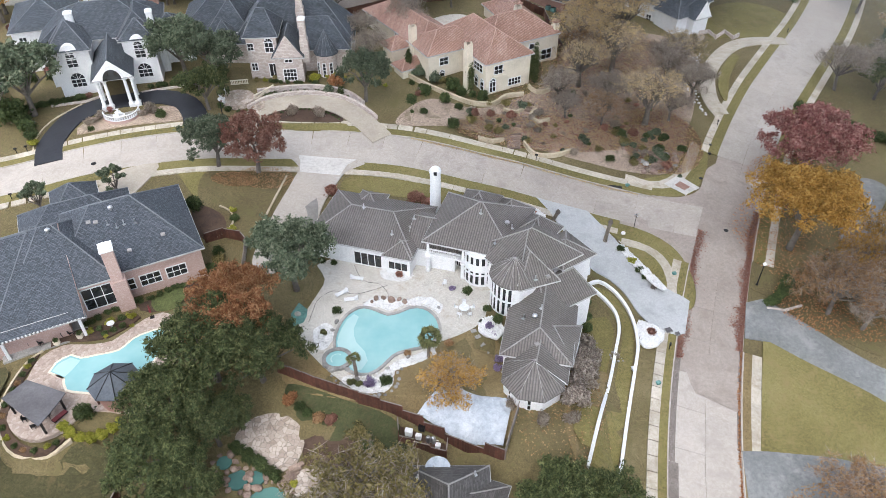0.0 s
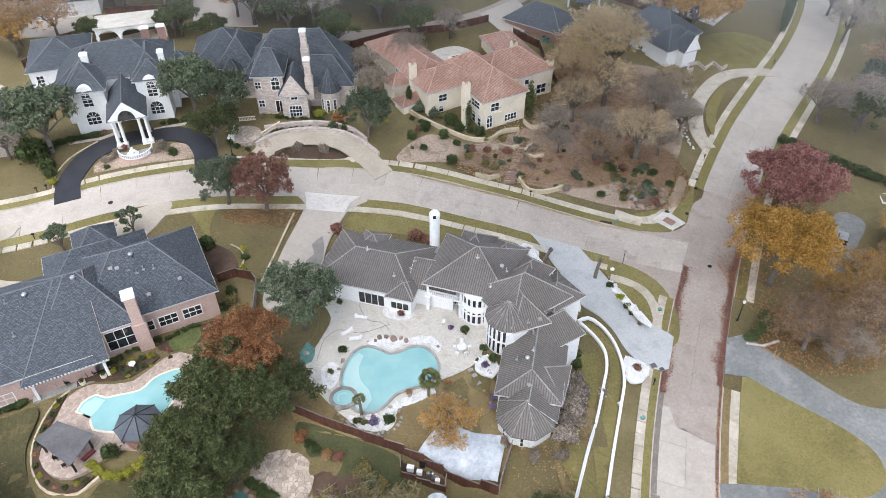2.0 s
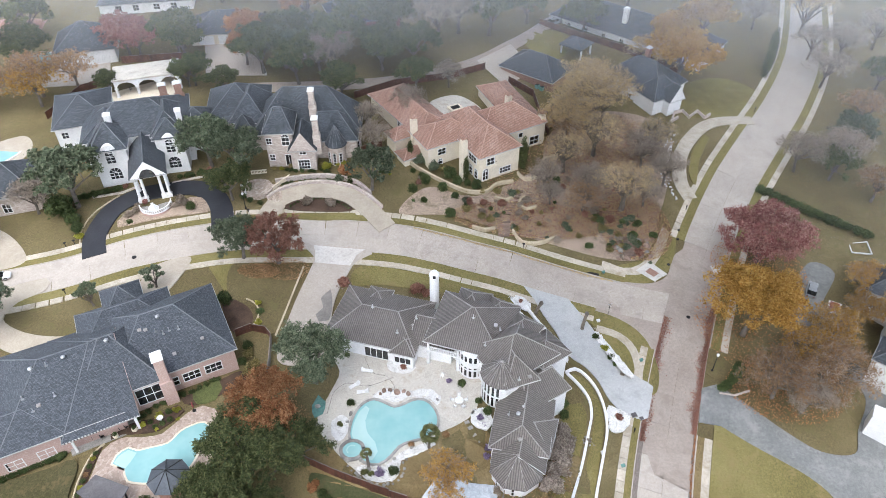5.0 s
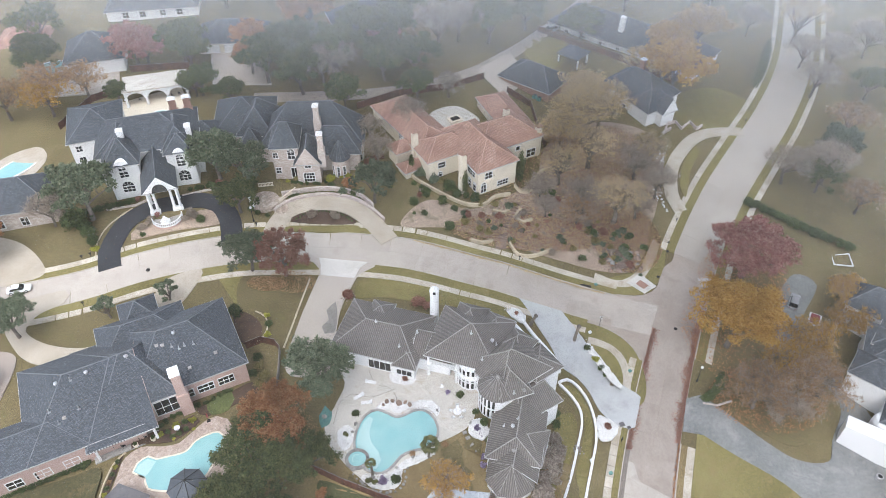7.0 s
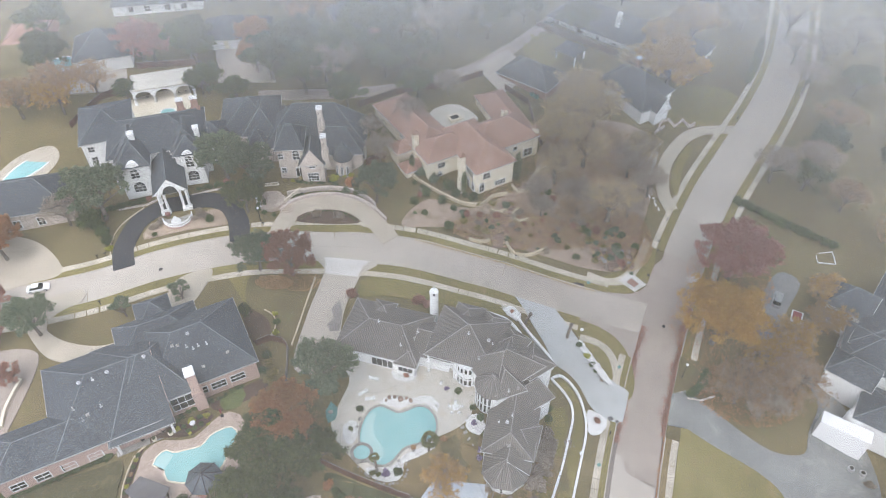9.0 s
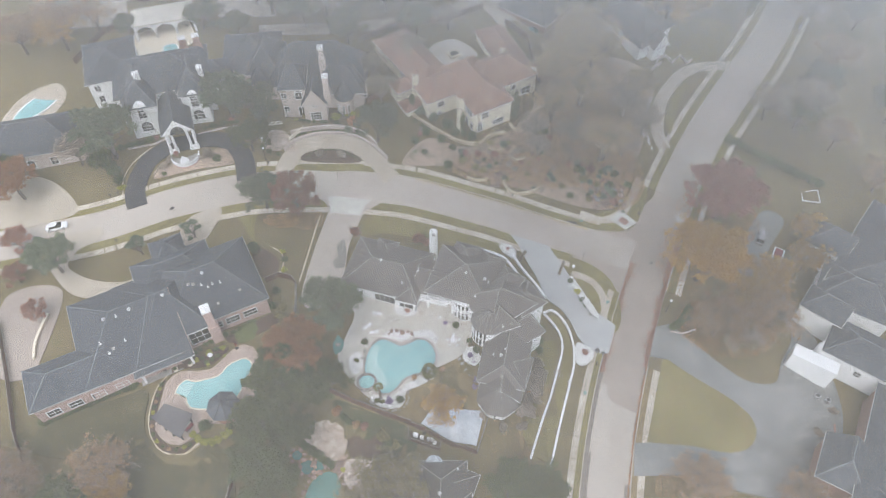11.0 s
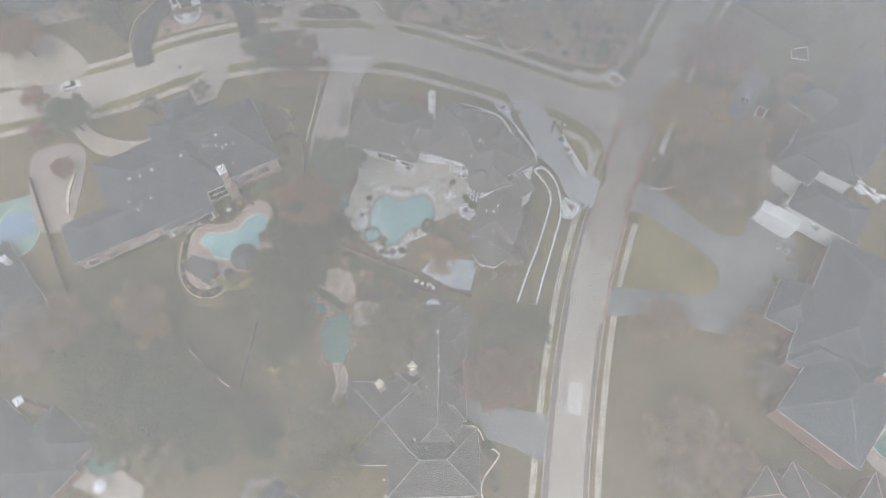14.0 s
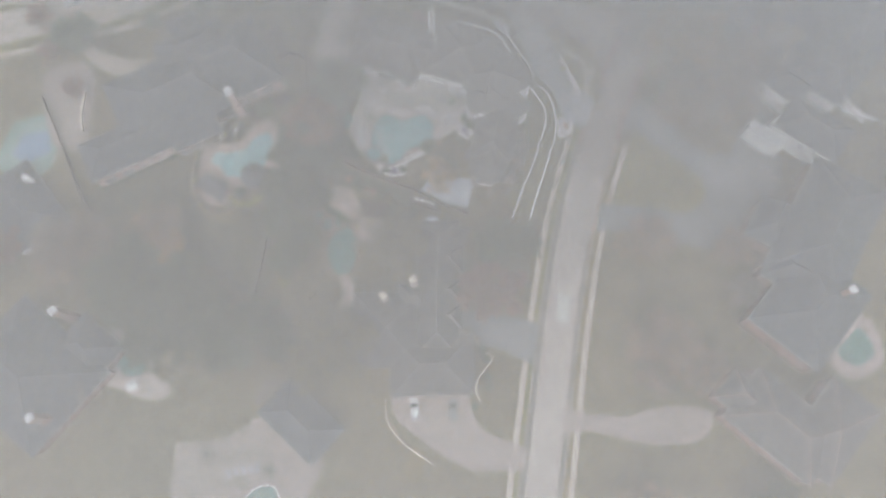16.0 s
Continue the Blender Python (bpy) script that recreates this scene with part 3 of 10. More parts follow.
def mist_of(name, share, scale, soft, tone, through_):
    """Thin grey mist: lets most light through, scatters the rest, thinner towards its ragged rim."""
    m = bpy.data.materials.new(name)
    m.use_nodes = True
    n, l = m.node_tree.nodes, m.node_tree.links
    n.remove(n["Principled BSDF"])
    uv = n.new("ShaderNodeUVMap")
    dist = n.new("ShaderNodeVectorMath")
    dist.operation = "LENGTH"
    l.new(uv.outputs["UV"], dist.inputs[0])
    cloud = noise_of(n, l, scale, 5.0, rough=0.55)
    rim = n.new("ShaderNodeMapRange")
    rim.interpolation_type = "SMOOTHSTEP"
    rim.inputs["From Min"].default_value, rim.inputs["From Max"].default_value = 1.0, soft
    l.new(dist.outputs["Value"], rim.inputs["Value"])
    body = n.new("ShaderNodeMapRange")
    body.inputs["From Min"].default_value, body.inputs["From Max"].default_value = 0.25, 0.75
    body.inputs["To Min"].default_value, body.inputs["To Max"].default_value = share * 0.55, share * 1.45
    l.new(cloud, body.inputs["Value"])
    prod = n.new("ShaderNodeMath")
    prod.operation = "MULTIPLY"
    l.new(rim.outputs["Result"], prod.inputs[0])
    l.new(body.outputs["Result"], prod.inputs[1])
    clear, up, down, scatter, out = n.new("ShaderNodeBsdfTransparent"), n.new("ShaderNodeBsdfDiffuse"), n.new("ShaderNodeBsdfTranslucent"), n.new("ShaderNodeMixShader"), n.new("ShaderNodeMixShader")
    up.inputs["Color"].default_value = down.inputs["Color"].default_value = tone
    scatter.inputs["Fac"].default_value = through_
    l.new(up.outputs["BSDF"], scatter.inputs[1])
    l.new(down.outputs["BSDF"], scatter.inputs[2])
    l.new(prod.outputs["Value"], out.inputs["Fac"])
    l.new(clear.outputs["BSDF"], out.inputs[1])
    l.new(scatter.outputs["Shader"], out.inputs[2])
    l.new(out.outputs["Shader"], n["Material Output"].inputs["Surface"])
    return m


# haze brightness is put into the tones: northern banks whiter and bluer, others darker
MIST_TONE = (0.40, 0.389, 0.364, 1)
FOG_TONE = (0.9, 0.925, 0.965, 1)
# centre, half width, half depth, height, share of light caught, grain, where the rim starts to thin
MIST = [(30, 66, 95, 62, 106, 0.15, 0.02, 0.55), (30, 65, 90, 61, 114.8, 0.15, 0.02, 0.55), (28, 62, 85, 58, 123.5, 0.15, 0.02, 0.55), (25, 58, 75, 54, 131.8, 0.15, 0.02, 0.55), (22, 54, 65, 50, 138.4, 0.15, 0.02, 0.55), (65, 140, 210, 125, 92, 0.26, 0.012, 0.55), (75, 142, 200, 125, 97.5, 0.26, 0.012, 0.55), (0, 205, 300, 100, 31, 0.12, 0.012, 0.25), (20, 300, 300, 178, 24, 0.24, 0.012, 0.35), (50, 270, 280, 165, 42, 0.2, 0.012, 0.35), (60, 225, 240, 135, 62, 0.16, 0.014, 0.3), (150, 130, 130, 110, 30, 0.14, 0.014, 0.3), (10, 165, 260, 105, 66, 0.09, 0.014, 0.4), (10, 160, 270, 115, 76, 0.09, 0.014, 0.4),
        (4, 38, 95, 62, 101, 0.10, 0.03, 0.6), (-3, 34, 88, 58, 106.5, 0.11, 0.03, 0.6), (2, 30, 78, 52, 113.5, 0.10, 0.04, 0.6),
        (0, 28, 74, 50, 117, 0.10, 0.04, 0.6), (3, 26, 68, 46, 120.3, 0.11, 0.04, 0.6), (0, 22, 54, 38, 128, 0.122, 0.05, 0.6), (0, 20, 48, 34, 130.7, 0.122, 0.05, 0.6),
        (0, 17, 44, 30, 132.8, 0.122, 0.06, 0.6), (0, 15, 38, 26, 135.6, 0.122, 0.06, 0.6), (0, 11, 30, 20, 140.3, 0.122, 0.08, 0.6),
        (0, 9, 26, 18, 142.7, 0.122, 0.08, 0.6), (0, 7, 22, 15, 145.2, 0.135, 0.1, 0.6)]
TEAR = {101: (0.15, -0.72), 106.5: (0.15, -0.8), 113.5: (0.28, -1.0), 117: (0.4, -1.13), 120.3: (0.52, -1.27), 140.3: (1.0, -1.57), 142.7: (1.08, -1.16), 145.2: (1.27, -0.67)}
for cx, cy, rx, ry, z, share_, grain, soft_ in MIST:
    pale = z < 100 or cy > 50
    if not pale:
        rx, ry = rx * 1.3, ry * 1.2
        cy += 0.1 * ry
    bm = bmesh.new()
    lay = bm.loops.layers.uv.verify()
    # each bank is torn open in its middle
    tx, ty = (cx, cy) if pale else (TEAR[z] if z in TEAR else (0.8, -1.8))
    rings = []
    for r in (0.0, 0.25, 0.5, 0.75, 1.0):
        rings.append([bm.verts.new(((tx + 0.45 * math.cos(k * math.tau / 24)) * (1 - r) + (cx + rx * math.cos(k * math.tau / 24)) * r,
                                    (ty + 0.45 * math.sin(k * math.tau / 24)) * (1 - r) + (cy + ry * math.sin(k * math.tau / 24)) * r,
                                    z + 0.25 * math.sin(k * 0.9 + z) * r)) for k in range(24)])
    for k in range(24):
        j = (k + 1) % 24
        for a, b in zip(rings, rings[1:]):
            bm.faces.new((a[k], b[k], b[j], a[j]))
    for f in bm.faces:
        for lp in f.loops:
            lp[lay].uv = ((lp.vert.co.x - cx) / rx, (lp.vert.co.y - cy) / ry)
    me = bpy.data.meshes.new("mist_bank")
    bm.to_mesh(me)
    bm.free()
    me.materials.append(mist_of("mist", share_, grain, soft_, *((FOG_TONE, 0.3) if pale else (MIST_TONE, 0.5))))
    tagged(new("mist_bank", me), "thin ragged bank of pale grey drifting mist", "mist", "mist banks", "stuff")

# ---- land, roads, drives ----
def sheet(xs, ys):
    bm = bmesh.new()
    grid = [[bm.verts.new((x, y, H(x, y))) for x in xs] for y in ys]
    for r0, r1 in zip(grid, grid[1:]):
        for k in range(len(xs) - 1):
            bm.faces.new((r0[k], r0[k + 1], r1[k + 1], r1[k]))
    bm.normal_update()
    uv_by_slope(bm)
    return bm


far = [3000, 1500, 700, 400, 250, 180]
XS = [-f for f in far] + list(range(-141, 150, 3)) + far[::-1]
YS = [-f for f in far[:4]] + [-150, -100] + list(range(-60, 261, 3)) + [300, 360, 450, 650, 1100, 2000, 3000]
ground = link_mesh("ground", sheet(XS, YS), "grass", smooth=True)
tagged(ground, "dormant tan and green grass over gently sloping land", "ground", kind="structure")

EW = spline([(-150, 76), (-125, 84), (-110, 88.5), (-97, 92.8), (-84, 96.2), (-73, 99.3), (-62.5, 103.8), (-51, 107.8), (-42.3, 110.2), (-33, 111.4), (-22, 112), (-9.5, 110.9),
             (-2.4, 109.4), (5.7, 107.2), (13.8, 105.2), (24.6, 101.6), (31.5, 99.4), (40, 96.8), (46.5, 95.2)], step=2.0)
NS = spline([(10, -120), (17, -60), (20.5, -30), (22.8, -13), (25.5, 5), (28.5, 27), (31.3, 43), (34.5, 56), (39, 70), (45, 86), (51, 100), (58.5, 116), (68, 132.5), (77, 145.5),
             (90, 164), (102.5, 185), (113, 208), (124, 236), (140, 280), (158, 340)], step=2.0)


def slabs(name, line, half, dz, label, mats):
    """A street of concrete slabs, two across, with open joints between them."""
    road = thing(name, *line[len(line) // 2], 0, label, "road", kind="structure")
    dist, start, k = 0.0, 0, 0
    for i in range(1, len(line)):
        dist += math.dist(line[i], line[i - 1])
        if dist >= 5.0 or i == len(line) - 1:
            seg = [list(p) for p in line[start:i + 1]]
            d = math.dist(seg[0], seg[1])
            seg[0] = [seg[0][j] + (seg[1][j] - seg[0][j]) * 0.018 / d for j in (0, 1)]
            for lo, hi in ((0.015, half), (-half, -0.015)):
                part("slab", band(seg, hi, lo, dz, 0.12, across=2), mats(line[i]), road)
            start, dist, k = i, 0.0, k + 1
    return road


slabs("road_1", EW, 4.0, 0.05, "pale concrete residential street with joints and damp stains", lambda p: "concrete_mid" if p[0] > -4 else "concrete")
slabs("road_2", NS, 4.65, 0.062, "wide concrete street running downhill with worn joints", lambda p: "concrete_brown" if 66 < p[1] < 112 else "concrete")
for name, line in (("road_3", [(34, 104), (38, 102.4), (42.5, 102.2), (46.2, 104.3), (49.5, 110.5), (55, 112), (52, 98), (40, 96)]),
                   ("road_4", [(28, 96), (34, 94.2), (37.8, 91), (39.8, 86.5), (40, 80), (45, 84), (48, 95), (36, 99)])):
    tagged(link_mesh(name, draped(line, 0.045, step=4), "concrete_brown"), "stained concrete corner of the street junction", "road", kind="structure")

# patches of damp and of new concrete in the streets
for n, (line, m, lab) in enumerate([([(28.1, 32.0), (31.2, 31.6), (30.5, 25.1), (27.4, 25.5)], "new_concrete", "pale new concrete patch in the street"),
                                    ([(56.5, 104.5), (59.5, 105.3), (58.6, 108), (55.8, 107.2)], "new_concrete", "pale square patch at the junction")]):
    tagged(link_mesh("road_patch", draped(line, 0.072, smooth=False), m), lab, "road patch", kind="structure")


def edged(line, half, sides, groups):
    """Kerb, verge and pavement along one side of a street."""
    for name, s, a, b, walk_w, verge_m in sides:
        seg = cut_line(line, a, b)
        tagged(link_mesh("kerb", band(seg, s * (half + 0.17), s * half, 0.19, 0.3), "kerb"), "low concrete kerb along the street", "kerb", kind="structure")
        v0, v1 = half + 0.17, half + walk_w
        tagged(link_mesh("verge", band(seg, s * v1, s * v0, 0.165, 0.3, across=2), verge_m), "narrow strip of grass beside the street", "verge", kind="structure")
        pave = thing("pavement_" + name, *seg[len(seg) // 2], 0, "pale concrete pavement of square slabs", "pavement", kind="structure")
        for i in range(len(seg) - 1):
            q = [seg[i], seg[i + 1]]
            d = math.dist(*q)
            q[1] = tuple(q[1][j] - (q[1][j] - q[0][j]) * 0.03 / d for j in (0, 1))
            part("slab", band(q, s * (v1 + 1.35), s * v1, 0.18, 0.3), "walk", pave)


def share(line, x=None, y=None):
    k = min(range(len(line)), key=lambda i: abs(line[i][0] - x) if x is not None else abs(line[i][1] - y))
    return k / (len(line) - 1)


edged(EW, 4.0, [("1", 1, 0.02, share(EW, 35), 1.75, "lawn"), ("2", -1, 0.02, share(EW, 30.5), 2.3, "lawn")], "")
edged(NS, 4.65, [("3", 1, share(NS, y=-80), share(NS, y=84), 1.3, "lawn"), ("4", 1, share(NS, y=112), 0.97, 2.0, "lawn"),
                 ("5", -1, share(NS, y=-80), share(NS, y=70), 1.3, "tan_lawn"), ("6", -1, share(NS, y=88), 0.97, 2.0, "lawn")], "")


def patch(name, line, dz, m, label, category, smooth=True, **kw):
    return tagged(link_mesh(name, draped(line, dz, smooth=smooth, **kw), m), label, category, kind="structure")


# corners of pavement at the junction
patch("pavement_7", [(33, 106.2), (38, 104.2), (42, 105), (46, 109.5), (49.3, 116.5), (48.2, 118), (44.6, 111), (41, 107), (37.6, 106), (33.5, 107.8)], 0.18, "walk", "curved concrete pavement at the street corner", "pavement")
patch("verge_corner", [(33, 103.6), (38, 102.3), (42.5, 102.3), (46, 104.6), (49.2, 110.5), (50.5, 116), (48.8, 116.2), (46, 109.4), (42, 105), (38, 104.2), (33, 106.1)], 0.165, "lawn", "grass corner strip by the junction", "verge")
patch("pavement_ramp", [(40.0, 105.4), (43.3, 102.5), (46.3, 104.6), (43.2, 108)], 0.2, "new_concrete", "pale concrete wheelchair ramp at the corner", "pavement", smooth=False)
patch("ramp_plate", [(41.9, 105.1), (43.4, 103.7), (44.6, 104.7), (43.1, 106.2)], 0.215, "red_brick", "red textured ramp plate", "pavement", smooth=False)
patch("pavement_8", [(29.8, 91.2), (34, 89.5), (36.4, 86.2), (36.6, 81), (35.4, 77.4), (34, 78), (35.2, 81.4), (35, 85.4), (33.2, 88.2), (29.4, 89.8)], 0.18, "walk", "curved concrete pavement round the corner lawn", "pavement")
patch("lawn_corner", [(27.5, 95.2), (33, 93.6), (37.2, 90.4), (39.2, 86), (39.4, 80), (37.6, 76.2), (34.6, 79), (32.2, 84), (29.4, 90.5), (27, 93.6)], 0.165, "lawn", "green corner lawn beside the drive", "lawn")

# drives
patch("drive_1", [(-27.2, 108.8), (-14.2, 107.6), (-17.2, 104.6), (-18.6, 101), (-20.2, 94.6), (-20.6, 84), (-21.4, 79.5), (-28.6, 79.5), (-28, 91.4), (-26.2, 101.5), (-25.6, 105.5)], 0.21, "concrete", "worn concrete drive with dark damp stains", "drive")
patch("drive_apron", [(-26.2, 108.9), (-15.6, 108.0), (-17.2, 106.4), (-18.2, 103.6), (-25.3, 104.2), (-25.6, 107)], 0.225, "new_concrete", "bright new concrete apron of the drive", "drive", smooth=False)
patch("drive_2", [(16.4, 100.0), (25.0, 97.4)] + spline([(26.2, 95.2), (28.4, 91.2), (31.2, 85.6), (34.6, 80.6), (37.0, 78.8)]) + [(37.9, 77.8), (35.7, 71.6)] + spline([(34.4, 71.2), (32.2, 71.8), (29.6, 74.8), (28.2, 78.6), (26.2, 81.6), (23.4, 84),
                  (21.8, 88.6), (19.6, 93.2), (18.2, 96.8)]), 0.21, "blue_concrete", "pale blue-grey concrete forecourt drive", "drive", smooth=False)
blk = spline([(-68.5, 103.6), (-70, 108), (-69.9, 112.5), (-68.6, 117), (-64.5, 121), (-59.5, 122.6), (-54, 123.6), (-49.6, 122), (-46.6, 117.5), (-45.2, 111.8)], step=1.5)
tagged(link_mesh("drive_3", band(blk, 2.4, -2.2, 0.23, 0.35, across=2), "asphalt"), "black asphalt carriage drive", "drive", kind="structure")
cir = spline([(-37.4, 113), (-36.8, 117), (-34.6, 121.6), (-30.2, 124), (-25.4, 124.6), (-20.2, 123.4), (-15.6, 119.6), (-11.2, 114.2)], step=1.5)
tagged(link_mesh("drive_4", band(cir, 1.9, -2.3, 0.23, 0.35, across=2), "tan_drive"), "tan concrete carriage drive", "drive", kind="structure")
ned = spline([(56.6, 127), (55.6, 133), (58.0, 142.5), (64.4, 151.6), (70.6, 155.4), (79.6, 156.4)], step=1.5)
tagged(link_mesh("drive_5", band(ned, 1.7, -1.6, 0.22, 0.35, across=2), "walk"), "pale curved concrete drive", "drive", kind="structure")
patch("drive_6", [(44.4, 71.0), (46.5, 77.6)] + spline([(49.4, 78.4), (52.8, 75.4), (59, 69.6), (64.2, 66.2), (70, 66.2), (72.4, 70.6), (76.6, 78), (72, 86), (67.4, 92.4), (71.6, 101.8), (78, 109.6), (82.4, 107), (76.6, 98.6), (73.6, 92), (79.6, 83), (82.6, 72),
                  (83, 60), (79, 51), (74, 45.5), (66, 43.2), (57, 44.2), (50, 46.6), (44, 46.6)]) + [(37.2, 46.2), (38.4, 52.6)] + spline([(47, 53), (57, 53.4), (61.4, 55), (62.2, 58.6), (58, 62.4), (51.5, 67.4), (47.6, 70.4)]), 0.21, "grey_drive", "grey concrete drive sweeping round a lawn", "drive", smooth=False, step=4)
patch("lawn_round", [(40.9, 52.8)] + spline([(50, 52.4), (57.8, 51.4), (62.4, 53.4), (63.6, 57.4), (60.4, 61.6), (52.5, 66.8), (48, 70.2)]) + [(46.9, 70.4)], 0.235, "lawn", "green rounded lawn within the drive", "lawn", smooth=False, step=4)
patch("drive_7", [(-10, 9.4), (7.7, 9.4), (8.6, 5), (11, 1.2), (18.4, -1.6), (20.6, -1.8), (19.8, -7), (8, -7), (0.4, -3), (-7.8, 3.3)], 0.2, "concrete_brown", "concrete parking court beside the house", "drive", smooth=False)
patch("drive_15", [(6.2, 28), (23.6, 24.9), (22.0, 15.6), (15.9, 18.6), (10.7, 20), (9.2, 22.6), (6.4, 24)], 0.2, "grey_drive", "grey concrete side drive to the street", "drive", smooth=False)
patch("drive_8", [(29.2, 7.4), (31.4, 5.8), (42.3, 4.7), (47.3, 6.1), (55, 7.4), (62.9, 5.7), (60, 0), (50, -1.4), (41.9, -0.2), (34.7, 1.4), (28.6, 1.6)], 0.21, "concrete_brown", "long concrete drive to the house", "drive")
patch("drive_9", [(-92, 93.6), (-84, 95.4), (-76, 98), (-75, 95), (-79, 92), (-80, 88), (-74, 84.6), (-66, 84), (-61, 88.6), (-58, 95), (-56, 100.8), (-49.6, 103.6), (-50.4, 98), (-53, 92), (-58, 84), (-66, 80), (-76, 80.6), (-82.6, 86), (-86, 91)], 0.21, "tan_drive", "pale concrete carriage drive before the house", "drive")
patch("drive_10", [(-79.4, 82), (-78.6, 66), (-80.4, 62), (-86.4, 63.4), (-90.4, 80)], 0.2, "concrete_brown", "stained concrete parking court", "drive")
patch("drive_11", [(-112, 100), (-96, 97.4), (-88, 99.6), (-82, 102.4), (-86, 108), (-93, 112), (-104, 113), (-112, 110)], 0.21, "tan_drive", "pale concrete front drive", "drive")
patch("drive_12", [(-66.5, 187), (-52, 188), (-46, 170), (-62, 169.5)], 0.2, "concrete", "concrete court before a garage", "drive", smooth=False)
patch("drive_13", [(-107, 177), (-90, 178), (-86, 166), (-104, 164)], 0.2, "concrete", "concrete court before a white garage", "drive", smooth=False)
alley = spline([(-50, 164), (-25, 166), (-8, 170), (8, 178), (22, 192), (36, 212), (52, 236), (70, 262)], step=2.0)
tagged(link_mesh("alley", band(alley, 2.2, -2.2, 0.1, 0.3, across=2), "concrete_brown"), "narrow concrete back alley", "alley", kind="structure")
patch("drive_14", [(10, 180), (20, 190), (26, 178), (17, 168)], 0.2, "concrete", "concrete yard behind a garage", "drive", smooth=False)

# beds and litter under the trees
patch("leaf_litter", [(-9, 118.4), (2, 118), (14, 114.6), (26, 111), (34, 108.6), (41, 108.4), (45, 113), (48, 121), (51, 128), (54, 138), (57, 150), (50, 158), (36, 158), (26, 146), (22, 134), (8, 124), (-3, 126)], 0.05, "litter", "brown fallen leaves on a wooded slope", "leaf litter", step=4)
patch("leaf_litter", [(50, 86), (56, 97), (62, 110), (72, 118), (80, 112), (70, 102), (65, 93), (72, 84), (74, 78), (66, 69), (58, 72), (52, 78), (48, 81)], 0.05, "grass", "leaf-strewn grass below the gold trees", "lawn", step=4)
patch("leaf_litter", [(18, 42), (15, 52), (17, 60), (20, 66), (23, 62), (20, 50), (20, 42)], 0.05, "tan_lawn", "bare tan ground below shrubs", "soil", step=4)
patch("tan_lawn", [(-20, 58.2), (-20.5, 68), (-16, 72), (6, 70), (8.5, 62), (8, 51), (-4, 54)], 0.05, "tan_lawn", "tan dormant lawn round the pool", "lawn", step=4)
patch("green_yard", [(-42, 30), (-52, 38), (-62, 45), (-76, 48), (-78, 51), (-60, 58.6), (-55.4, 58.8), (-54.6, 52), (-51, 46.8), (-46, 46.6), (-42.6, 49), (-38, 47), (-36, 34)], 0.3, "yard", "mown dull olive back lawn", "lawn", step=2)
patch("green_yard", [(42, 36), (58, 40), (66, 36), (72, 20), (62, 10), (44, 7), (34, 10)], 0.05, "grass", "wide front lawn with fallen leaves", "lawn", step=4)
patch("planting_island", [(-33.4, 118.6), (-32, 120.8), (-27.2, 122.2), (-22, 121.4), (-19, 118.8), (-26, 118.2)], 0.28, "mulch", "dark mulched bed in the carriage drive", "bed")
patch("planting_island", [(-33.8, 117.2), (-26, 117.8), (-18.4, 118), (-17.2, 116.4), (-33.4, 115.8)], 0.26, "lawn", "strip of lawn within the carriage drive", "lawn")
patch("front_bed", [(-66.4, 111.4), (-57, 114.4), (-48.8, 116.6), (-50, 119.8), (-53.6, 120.6), (-58, 116.5), (-64.4, 117), (-67, 113)], 0.2, "litter", "brown planting bed inside the black drive", "bed")
patch("house_bed", [(-41, 93.4), (-36.6, 92), (-34.6, 88.6), (-36, 85), (-39, 87)], 0.2, "mulch", "dark mulch bed with a pale edging", "bed")

# damp and dirt in the streets
for s_, y0, y1, w_ in ((1, 50, 84, 0.8), (1, -40, 50, 1.25), (-1, -40, 45, 1.0), (-1, 54, 70, 0.5)):
    seg = cut_line(NS, share(NS, y=y0), share(NS, y=y1))
    tagged(link_mesh("gutter", band(seg, s_ * 4.62, s_ * (4.62 - w_), 0.072, 0.05), "gutter"), "dark gutter of silt and rotted leaves", "gutter", kind="structure")
for line in ([(34.6, 67.6), (34.2, 64.6), (34.6, 61.2), (35.2, 64.2), (35.8, 66.0), (36.6, 65.6), (37.0, 62.6), (37.7, 64.6), (38.4, 63.4), (39.2, 65.2), (39.8, 60.4), (40.5, 63.6), (41.2, 61.0), (41.4, 57.4), (42.3, 63), (42.9, 67.6)],
             [(-21.4, 97), (-20.6, 93), (-20.8, 89), (-22.6, 88.6), (-23.4, 90.4), (-22.2, 92.2), (-23.0, 94.6), (-22.2, 96)], [(-21.6, 86.6), (-21.0, 82), (-25.8, 80.6), (-27.6, 82.6), (-25.2, 83.4), (-24.2, 85.6), (-22.8, 84.6)]):
    tagged(link_mesh("damp_patch", draped(line, 0.073 if line[0][0] > 0 else 0.216), "concrete_brown" if line[0][0] > 0 else "damp"), "dark damp patch on the concrete", "stain", kind="structure")

# ---- houses ----
ROOFS = {}


